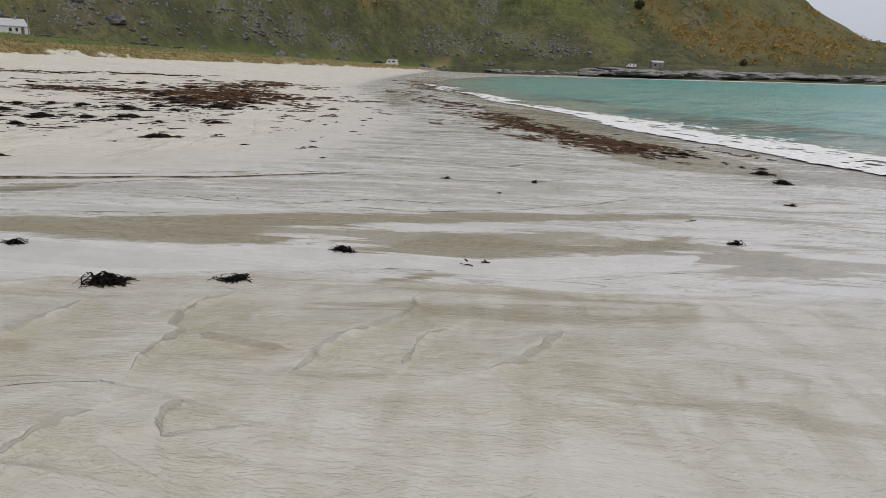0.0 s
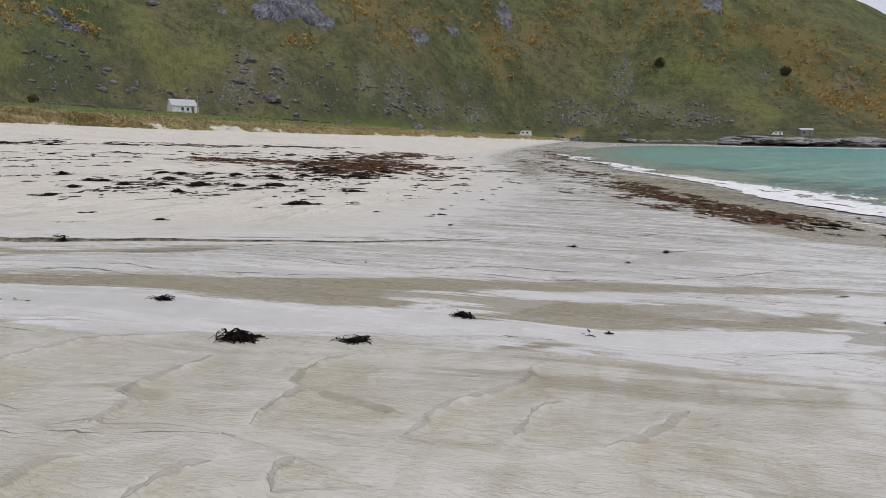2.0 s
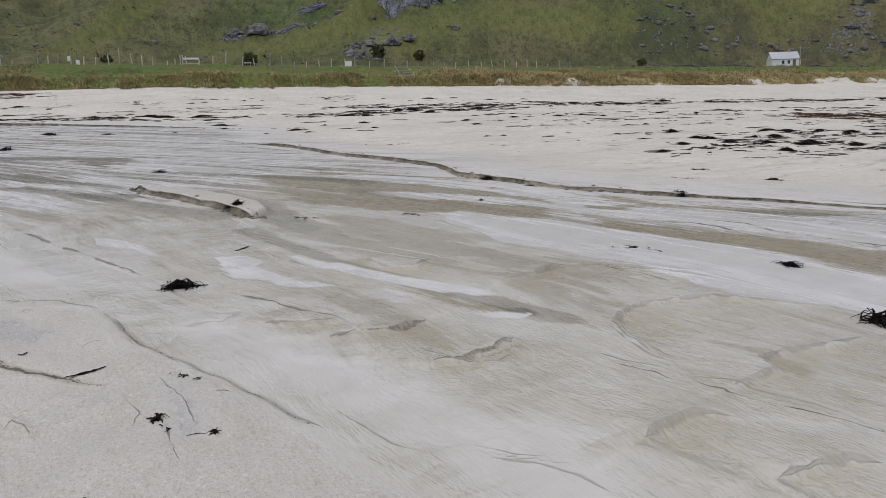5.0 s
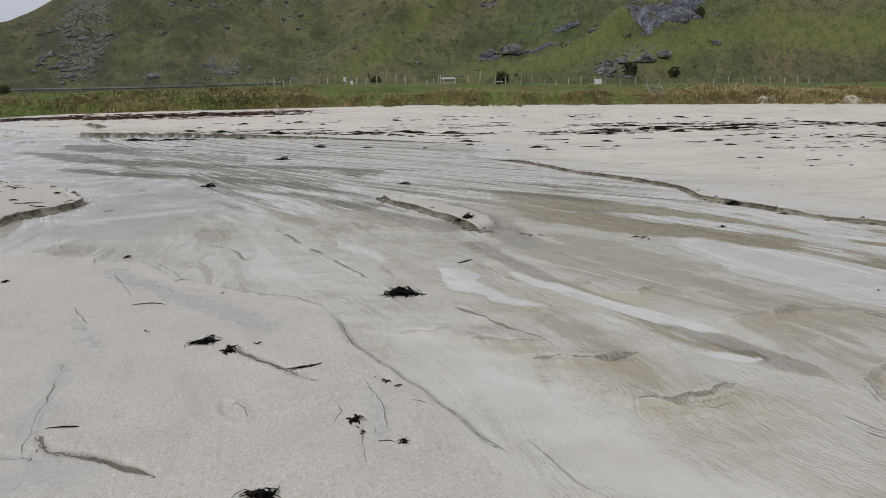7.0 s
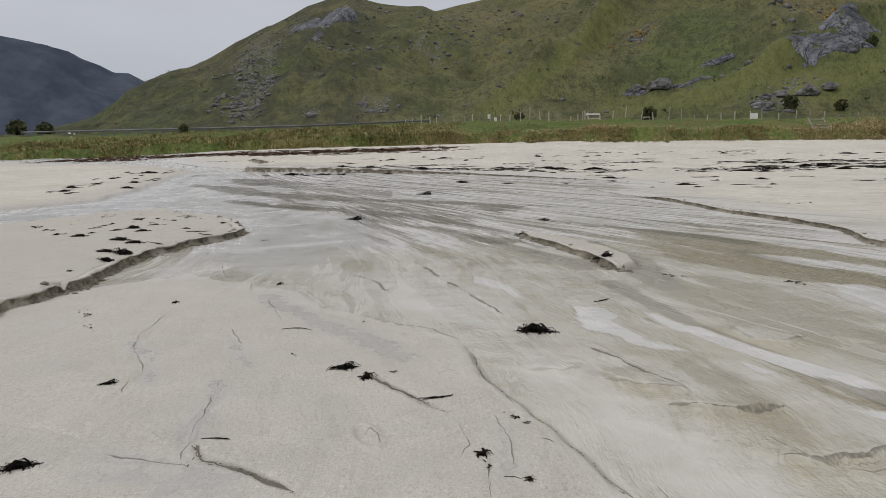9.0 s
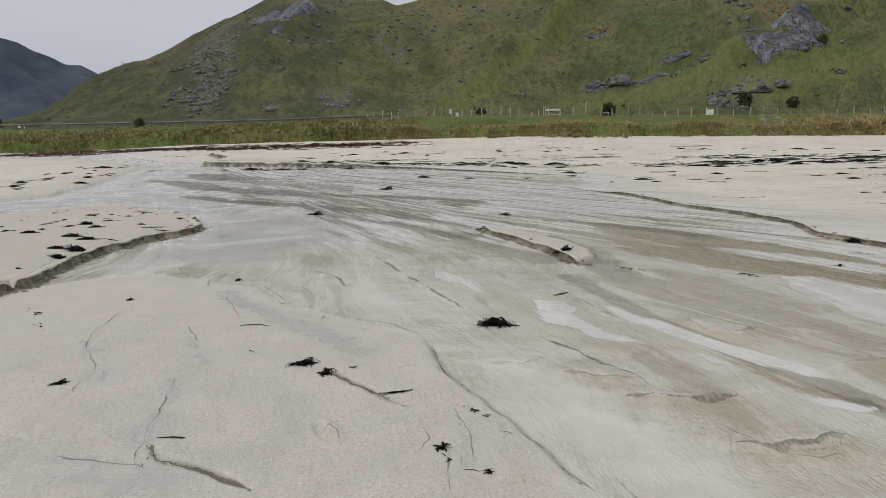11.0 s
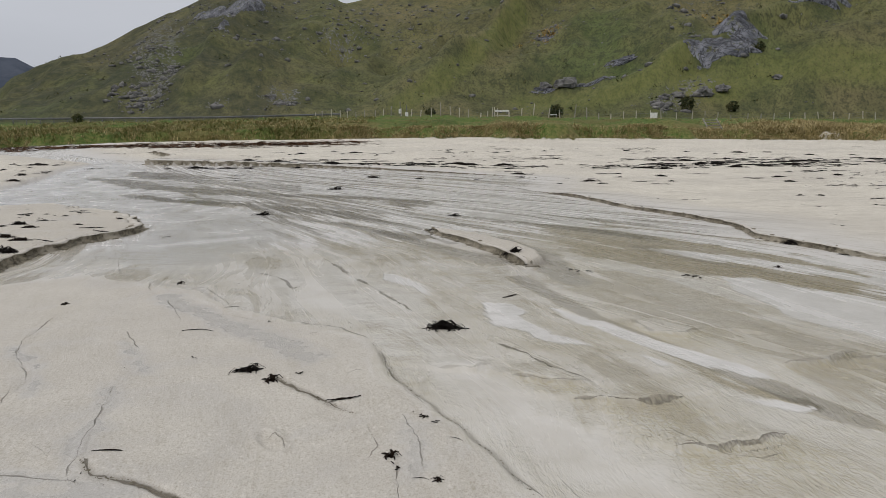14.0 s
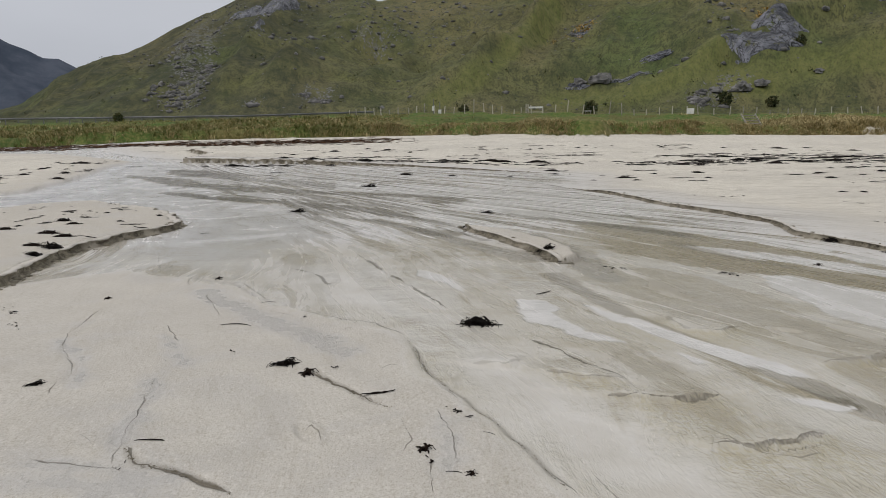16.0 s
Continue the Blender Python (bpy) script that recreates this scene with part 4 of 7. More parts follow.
def sand_detail(x, y):
    """Cut edges and ripples near the walk, and the wet, silt and flow fields."""
    u, v = across(x, y)
    wob_x, wob_y = fbm(x * 2.3, y * 2.3, 3, 61) - 0.45, fbm(x * 2.3, y * 2.3, 3, 67) - 0.45
    near = np.hypot(x, y) < 70
    px, py = x + 0.35 * wob_x, y + 0.35 * wob_y
    raise_ = np.zeros(x.shape)
    t_in, f_in, l_in, i_in = inside(px, py, TERRACE), inside(x, y, FAR_BANK), inside(px, py, LOBE), inside(x + 0.12 * wob_x, y + 0.12 * wob_y, ISLAND)
    up_in = inside(x + 1.2 * wob_x, y + 0.25 * wob_y, UPPER)
    raise_ += 0.11 * smooth(0.03, 0.12, t_in) + 0.03 * smooth(0.1, 1.5, t_in)
    # cut: dark band along each edge, damp sand plus painted shade
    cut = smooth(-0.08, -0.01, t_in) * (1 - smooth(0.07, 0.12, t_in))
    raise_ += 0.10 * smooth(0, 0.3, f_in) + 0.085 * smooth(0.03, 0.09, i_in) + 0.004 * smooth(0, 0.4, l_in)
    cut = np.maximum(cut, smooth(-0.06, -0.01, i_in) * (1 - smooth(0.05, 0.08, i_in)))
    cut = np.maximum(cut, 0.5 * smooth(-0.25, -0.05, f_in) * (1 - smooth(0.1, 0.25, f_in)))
    for points, high, reach in EDGES:
        d, along, length = line_distance(x + 0.10 * wob_x, y + 0.10 * wob_y, points)
        ends = smooth(0, 0.08 * length, along) * smooth(0, 0.2 * length, length - along)
        inset = 0.04 if high > 0.05 else 0.01
        taper = 1 - 0.75 * smooth(0.45 * length, 0.8 * length, along) if length > 15 else 1.0
        raise_ += taper * high * smooth(inset - 0.02, inset + 0.04, d) * (1 - smooth(0.3 * reach, reach, d)) * ends
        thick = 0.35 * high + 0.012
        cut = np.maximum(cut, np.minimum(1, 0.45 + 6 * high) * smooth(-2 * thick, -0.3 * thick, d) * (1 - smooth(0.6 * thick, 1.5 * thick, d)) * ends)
    for points in RILLS:
        d = np.abs(line_distance(x + 0.15 * wob_x, y + 0.15 * wob_y, points)[0])
        raise_ -= 0.008 * (1 - smooth(0.005, 0.04, d))
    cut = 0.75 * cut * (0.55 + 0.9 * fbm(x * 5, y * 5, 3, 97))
    dry = np.clip(np.maximum.reduce([smooth(-0.05, 0.1, t_in), smooth(-0.3, 0.5, f_in), 0.85 * smooth(-0.06, 0.18, l_in), smooth(-0.03, 0.05, i_in), smooth(-1.2, 2.5, up_in)]), 0, 1)
    wet = 1 - dry
    # stream lines spread from the mouth of the channel towards the sea
    mid = np.interp(x, (-42, -30, -20, -10, -4, 4, 12), (-11, -6, -0.5, 3.8, 5.2, 5.8, 6))
    wide = np.interp(x, (-42, -20, -8, 4, 12), (0.25, 0.6, 1, 1.25, 1.4))
    lateral = (y - mid) / wide
    bend = fbm(x * 0.25, lateral * 0.5, 3, 71) - 0.45
    flow = lateral + 0.9 * bend
    stripes = fbm(x * 0.16, flow * 1.6, 4, 73)
    pool = smooth(-0.6, 0.8, inside(x + 2.2 * wob_x, y + 0.8 * wob_y + 0.8 * bend, POOL)) * (1 - dry)
    silt = 0.95 * (stripes - 0.10) * wet * (1 - 0.8 * pool)
    for points, half, strength in RUNNELS + BRAIDS:
        d = np.abs(line_distance(x + 0.5 * wob_x, y + 0.3 * bend, points)[0])
        half = half * (0.35 + 1.3 * fbm(x * 0.35, y * 0.9, 3, 76))
        silt += strength * (1 - smooth(0.3 * half, 1.7 * half, d)) * np.maximum(wet, 0.25)
    for points, half, strength in BARS:
        d, along, length = line_distance(x + 0.4 * wob_x, y + 0.3 * bend, points)
        half = half * smooth(-0.02 * length, 0.16 * length, along) * (0.25 + 0.75 * smooth(0, 0.3 * length, length - along)) * (0.3 + 1.4 * fbm(x * 1.3, y * 1.3, 3, 75)) + 0.01
        silt -= 1.3 * strength * (1 - smooth(0.75 * half, 1.2 * half, np.abs(d)))
    # ripple fronts: a slow rise, a steep drop, and hatched, shade-darkened sand below it
    calm = 1 - smooth(0.0, 1.5, np.maximum(y - 4.4 - 0.08 * x, 0.35 * (-x - 9)))
    sheet = wet * calm
    phase, weight, hatch = 0.3 * (1.25 * x + 0.35 * y), np.full(x.shape, 0.3), np.zeros(x.shape)
    for points in FRONTS:
        d, along, length = line_distance(x + 0.16 * wob_x, y + 0.16 * wob_y, points)
        strong = smooth(-0.1 * length, 0.15 * length, along) * smooth(-0.1 * length, 0.25 * length, length - along)
        raise_ += sheet * strong * 0.036 * smooth(-0.045, 0.02, d) * np.exp(-np.clip(d, 0, 9) / 0.35)
        silt += sheet * strong * 0.10 * smooth(-0.035, -0.015, d) * (1 - smooth(-0.005, 0.01, d))
        below = strong * smooth(0.0, 0.03, -d) * np.exp(-np.clip(-d, 0, 9) / 0.42)
        hatch = np.maximum(hatch, below)
        pull = smooth(0, 0.15 * length, along) * smooth(0, 0.15 * length, length - along) / (d * d + 0.02)
        phase, weight = phase + pull * 0.9 * d, weight + pull
    phase = phase / weight
    hatch = np.clip(hatch * 1.3, 0, 1) * wet * (0.35 + 1.3 * fbm(x * 1.5, y * 1.5, 3, 88))
    combs = fbm(x * 1.9 + 0.8 * wob_x, lateral * 0.8, 3, 82)
    raise_ += sheet * 0.016 * (combs - 0.45) + sheet * 0.008 * (fbm(x * 3.1, flow * 7, 3, 87) - 0.45)
    silt += sheet * (0.22 * smooth(0.50, 0.72, combs) * smooth(0.40, 0.58, fbm(x * 0.5, y * 0.5, 3, 83)) - 0.10)
    silt += sheet * (1 - pool) * smooth(-1.8, -4.0, x) * (0.04 + 0.24 * smooth(0.40, 0.56, fbm(x * 0.7 + 0.5 * wob_x, y * 0.9, 3, 84)))
    for fx, fy, turn in FOOTPRINTS:
        ca, sa = math.cos(radians(turn)), math.sin(radians(turn))
        d = np.hypot(((x - fx) * ca + (y - fy) * sa) / 0.15, (-(x - fx) * sa + (y - fy) * ca) / 0.06)
        raise_ += -0.022 * (1 - smooth(0.5, 1.0, d)) + 0.010 * smooth(0.8, 1.15, d) * (1 - smooth(1.2, 1.8, d))
    # wave-washed sand along the sea
    raise_ = raise_ * (1 - 0.6 * pool)
    us = np.interp(v, SHORE_V, SHORE_U)
    wash = 1 - smooth(2.0, 6.0, u - us + 2.0 * (fbm(v * 0.2, u * 0.3, 3, 90) - 0.45))
    wet = np.maximum(wet, wash)
    silt += 0.42 * wash * smooth(12, 16, y) * (1 - smooth(150, 220, v))
    raise_ += dry * 0.02 * (fbm(x * 1.3, y * 1.3, 4, 89) - 0.45)
    return np.where(near, raise_, 0), np.clip(silt, -0.6, 1), wet, np.clip(cut, 0, 1), flow, sheet, hatch, phase, pool, smooth(0, 3, np.maximum(up_in, f_in))


def near_line(x, y, points, reach):
    """Which places lie within reach of a line's bounding box."""
    xs, ys = [p[0] for p in points], [p[1] for p in points]
    return (x > min(xs) - reach) & (x < max(xs) + reach) & (y > min(ys) - reach) & (y < max(ys) + reach)


def sand_marks(x, y):
    """Signed depth inside brown beds, pale bars and water films, and the nearest thin line: side, distance, half width."""
    shape = x.shape
    x, y = x.ravel(), y.ravel()
    wob_x, wob_y = fbm(x * 2.3, y * 2.3, 3, 61) - 0.45, fbm(x * 2.3, y * 2.3, 3, 67) - 0.45
    jit_x, jit_y = fbm(x * 9, y * 9, 3, 63) - 0.45, fbm(x * 9, y * 9, 3, 65) - 0.45
    bed, bar, peat, settled, rinsed, film = (np.full(x.shape, v) for v in (-1.5, -1.5, -1.5, -1.5, -1.5, -0.5))
    for field, outlines in ((bed, BROWN_BEDS), (bar, PALE_BEDS), (peat, BROWN_UPSTREAM), (settled, SETTLED), (rinsed, [RINSED])):
        for outline in outlines:
            m = near_line(x, y, outline, 1.5)
            field[m] = np.maximum(field[m], np.maximum(-1.5, inside(x[m] + 0.15 * wob_x[m], y[m] + 0.12 * wob_y[m], outline)))
    for points, half in RUNLETS:
        m = near_line(x, y, points, 0.6)
        d, along, length = line_distance(x[m] + 0.1 * wob_x[m], y[m] + 0.1 * wob_y[m], points)
        film[m] = np.maximum(film[m], half - np.abs(d))
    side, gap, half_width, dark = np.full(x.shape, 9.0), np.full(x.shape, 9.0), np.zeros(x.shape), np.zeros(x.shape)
    for points, half, tone_ in [(p, h, 0.6 if h < 0.009 else 0.85) for p, h in LINES + CUT_SHADOW_LINES] + [(p, 0.6 * h, 0.35) for p, h in RIPPLE_LINES] + [(p, 0.024, 0.3) for p in FRONTS]:
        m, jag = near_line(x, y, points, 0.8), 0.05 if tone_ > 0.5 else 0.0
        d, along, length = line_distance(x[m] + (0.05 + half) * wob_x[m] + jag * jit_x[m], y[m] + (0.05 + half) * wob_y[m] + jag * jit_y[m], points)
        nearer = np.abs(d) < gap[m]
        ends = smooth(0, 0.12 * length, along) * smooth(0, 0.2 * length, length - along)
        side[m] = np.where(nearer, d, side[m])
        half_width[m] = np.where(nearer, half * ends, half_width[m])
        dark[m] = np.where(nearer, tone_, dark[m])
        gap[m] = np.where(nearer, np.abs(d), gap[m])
    return {k: v.reshape(shape) for k, v in (("bed", bed), ("bar", bar), ("film", film), ("line_side", side), ("line_gap", gap), ("line_half", half_width), ("line_dark", dark), ("peat", peat), ("braid", smooth(-10.5, -14, x) * smooth(-42, -34, x)), ("settled", settled), ("rinsed", rinsed))}


def land_masks(x, y, s, ribs, turn, hill_part, r):
    """Scree and rock on the hill flanks, rusty heath, and meadow."""
    n = fbm(x * 0.013, y * 0.013, 3, 91)
    band = fbm(turn * 0.16, s * 1.5, 3, 93)
    rocky = 0.24 + 0.5 * (band - 0.45) + 0.4 * (n - 0.45)
    for a, b, wide, tall, amount in SCREE:
        rocky = rocky + amount * np.exp(-(((turn - a) / wide) ** 2) - (((s - b) / tall) ** 2))
    rocky = (rocky + 0.17 * smooth(0.26, 0.05, s) * smooth(50, 40, turn)) * hill_part
    rust = 0.04 + 0.35 * (fbm(turn * 0.09, s * 2, 3, 95) - 0.40) * smooth(0.15, 0.5, s)
    rust = rust + (0.10 + 1.5 * (fbm(turn * 0.35, s * 5, 4, 99) - 0.42)) * smooth(0.16, 0.36, s) * smooth(36, 16, turn)
    for a, b, wide, tall, amount in SCRUB:
        rust = rust + amount * np.exp(-(((turn - a) / wide) ** 2) - (((s - b) / tall) ** 2)) * (0.4 + 1.2 * n)
    rust = rust * (0.35 + 0.65 * smooth(90, 82, turn))
    heather = 0.45 * smooth(52, 30, turn) * (0.55 + 0.7 * (n - 0.3)) + 1.3 * smooth(88, 97, turn) * (0.5 + n)
    lush_haze = np.zeros(x.shape)
    for points, wide, amount in LUSH:
        d = np.abs(line_distance(turn, 25 * s, [(a, 25 * b) for a, b in points])[0])
        lush_haze = np.maximum(lush_haze, amount * np.exp(-((d / wide) ** 2)))
    # besides the grazed strips, turf pales uphill: haze put into the colour
    lush_haze = np.maximum(lush_haze, 0.38 * smooth(0.22, 0.55, s) * smooth(50, 30, turn))
    heather = (heather + 0.5 * smooth(0.24, 0.05, s) * smooth(60, 40, turn)) * (1 - 0.8 * lush_haze)
    return np.clip(rocky * (1 - 0.6 * lush_haze), 0, 0.62), np.clip(rust * (1 - 0.5 * lush_haze), 0, 1), np.clip(heather, 0, 1), lush_haze * hill_part


# where scree and crags lie: heading, height on the slope, spread of both, strength
SCREE = [(28.2, 0.12, 0.7, 0.06, 0.7), (28.9, 0.05, 0.9, 0.025, 0.6), (25.6, 0.13, 0.6, 0.05, 0.55), (19, 0.13, 0.6, 0.05, 0.65), (16.8, 0.12, 0.7, 0.06, 0.6), (13.7, 0.09, 0.8, 0.04, 0.6), (10.5, 0.06, 0.8, 0.03, 0.6), (11.5, 0.16, 0.5, 0.03, 0.45), (-0.6, 0.25, 0.9, 0.08, 1.0), (2.7, 0.09, 1.2, 0.03, 0.6)]
SCREE += [(0.9, 0.06, 1.0, 0.03, 0.5), (-2.8, 0.11, 1.3, 0.03, 0.6), (-6.1, 0.06, 1.3, 0.03, 0.55), (-10.4, 0.32, 0.9, 0.05, 0.45), (-15.8, 0.36, 1.0, 0.06, 0.6), (102, 0.55, 1.3, 0.25, 0.75), (102.2, 0.28, 1.4, 0.12, 0.7), (103, 0.12, 1.6, 0.06, 0.5), (93.3, 0.09, 1.6, 0.04, 0.6)]
SCREE += [(98.1, 0.05, 1.8, 0.03, 0.4), (62.3, 0.10, 0.9, 0.04, 0.75), (63.6, 0.04, 1.4, 0.03, 0.8), (60.8, 0.10, 0.8, 0.03, 0.65), (72.8, 0.33, 1.3, 0.05, 0.5), (88.9, 0.5, 1.5, 0.05, 0.35)]
# where the autumn scrub grows: heading, height on the slope, spread of both, strength
SCRUB = [(43.2, 0.21, 1.6, 0.05, 0.6), (39.2, 0.20, 1.5, 0.04, 0.55), (24.1, 0.25, 1.6, 0.04, 0.6), (19.4, 0.40, 2.0, 0.07, 0.6), (17.2, 0.28, 1.3, 0.05, 0.55), (9.4, 0.36, 1.3, 0.09, 0.65), (8.5, 0.25, 1.2, 0.06, 0.6), (8.0, 0.17, 1.4, 0.04, 0.4), (5.9, 0.37, 1.5, 0.06, 0.55), (-6, 0.49, 3, 0.08, 0.5)]
SCRUB += [(-10.6, 0.51, 2.2, 0.08, 0.7), (-12.1, 0.46, 1.8, 0.06, 0.7), (-14, 0.39, 2.2, 0.08, 0.8), (-15.2, 0.27, 1.8, 0.06, 0.75), (-18, 0.27, 3.2, 0.12, 0.85), (-22, 0.4, 5, 0.3, 0.75), (3, 0.49, 2.5, 0.08, 0.5), (79.5, 0.16, 1.3, 0.05, 0.22), (89.7, 0.5, 2, 0.06, 0.16), (72.8, 0.3, 3, 0.08, 0.16), (60.2, 0.32, 3, 0.05, 0.16)]
# strips of brighter, grazed turf up the spurs: heading and height on the slope, half width in degrees, strength
LUSH = [
    ([(84.5, 0.02), (81.9, 0.10), (78.8, 0.22), (76.2, 0.37), (74.9, 0.44)], 0.9, 1.0),
    ([(74.9, 0.07), (71.1, 0.05), (67.8, 0.09), (64.7, 0.13), (63.2, 0.16)], 1.2, 0.9),
    ([(63.1, 0.13), (59.4, 0.09), (56.6, 0.14), (50.0, 0.12), (44, 0.1)], 1.6, 0.8),
    ([(100.5, 0.10), (98.0, 0.17), (94.6, 0.19), (91.1, 0.18)], 1.2, 0.45),
    ([(35.9, 0.27), (34.5, 0.16), (33.4, 0.09), (30.3, 0.15)], 1.8, 0.7),
    ([(-5, 0.28), (-8, 0.22), (-11, 0.12)], 1.6, 0.7),
]
# shallow rills in the damp sand
RILLS = [[(-6.77, -2.4), (-5.94, -2.38), (-5.61, -2.29), (-5.26, -2.12), (-4.91, -2.0)], [(-4.59, -1.31), (-4.14, -1.36), (-3.67, -1.3)], [(-4.08, -2.32), (-4.0, -2.17), (-3.9, -1.95), (-4.1, -2.01)], [(-3.95, -1.58), (-3.83, -1.45)],
         [(-4.47, -2.0), (-4.8, -2.02)], [(-9.64, -2.71), (-8.55, -2.35)], [(-6.1, -1.64), (-5.64, -1.45)], [(-3.53, 0.3), (-3.34, 0.3), (-3.06, 0.28)]]


def sheet_mesh(name, x, y, z, closed, materials, attributes, face_index=None):
    """A mesh on a grid of rows and columns, with named values at its corners."""
    rows, cols = x.shape
    me = bpy.data.meshes.new(name)
    me.vertices.add(rows * cols)
    me.vertices.foreach_set("co", np.stack([x, y, z], -1).astype(np.float32).ravel())
    idx = np.arange(rows * cols).reshape(rows, cols)
    right = np.roll(idx, -1, 1) if closed else idx[:, 1:]
    left = idx if closed else idx[:, :-1]
    quads = np.stack([left[:-1], left[1:], right[1:], right[:-1]], -1).reshape(-1, 4)
    me.loops.add(quads.size)
    me.loops.foreach_set("vertex_index", quads.ravel().astype(np.int32))
    me.polygons.add(len(quads))
    me.polygons.foreach_set("loop_start", np.arange(0, quads.size, 4, dtype=np.int32))
    me.polygons.foreach_set("use_smooth", np.ones(len(quads), bool))
    for m in materials:
        me.materials.append(m)
    if face_index is not None:
        me.polygons.foreach_set("material_index", face_index.ravel()[quads[:, 0]].astype(np.int32))
    for key, values in attributes.items():
        if values.ndim == 3:
            me.attributes.new(key, "FLOAT_VECTOR", "POINT").data.foreach_set("vector", values.astype(np.float32).ravel())
        else:
            me.attributes.new(key, "FLOAT", "POINT").data.foreach_set("value", values.astype(np.float32).ravel())
    me.update(calc_edges=True)
    me.validate()
    return me


def build_ground():
    turns = np.concatenate([np.arange(-180, -45, 3.0), np.arange(-45, 126, 0.23), np.arange(126, 180, 3.0)])
    ranges = np.concatenate([[0.001, 0.4, 0.8, 1.1], np.geomspace(1.4, 60, 600), np.geomspace(60.4, 420, 230), np.geomspace(424, 1100, 60), [1400, 2000, 3000, 4500]])
    a = np.radians(turns)[None, :]
    x, y = -np.sin(a) * ranges[:, None], np.cos(a) * ranges[:, None]
    z, turf, hill_part, s, ribs, turn, r, u, v, back, edge = ground_height(x, y)
    raise_, silt, wet, cut, flow, sheet, hatch, phase, pool, upper = sand_detail(x, y)
    sand = 1 - turf
    z = z + raise_ * sand
    rocky, rust, heather, lush_haze = land_masks(x, y, s, ribs, turn, hill_part, r)
    meadow = (1 - hill_part) * turf * (1 - smooth(60, 90, back)) * smooth(-6, -2, back)
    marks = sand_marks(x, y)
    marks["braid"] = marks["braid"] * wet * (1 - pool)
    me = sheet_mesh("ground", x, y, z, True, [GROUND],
                    {**marks, "silt": silt, "wet": wet, "cut": cut, "sheet": sheet, "hatch": hatch, "turf": np.clip(0.5 + 0.45 * edge, 0, 1), "pool": pool, "flow": np.stack([x, flow, phase], -1), "lie": np.stack([np.radians(turn) * 280, r * 0.42, 0 * r], -1), "rocky": rocky, "rust": rust, "heather": heather, "lush_haze": lush_haze, "upper": upper, "dune": np.clip(meadow, 0, 1), "straw": smooth(13, 3, back) * (back > -1.5) * (0.2 + 0.8 * smooth(24, 36, v))})
    return tagged(new("ground", me), "pale wet sand beach rising to grassy dunes and rocky hills", "ground", kind="structure")


def ground_at(x, y):
    """Height of the finished ground at one or many places."""
    x, y = np.atleast_1d(np.asarray(x, float)), np.atleast_1d(np.asarray(y, float))
    z, turf = ground_height(x, y)[:2]
    return z + sand_detail(x, y)[0] * (1 - turf)


ground = build_ground()


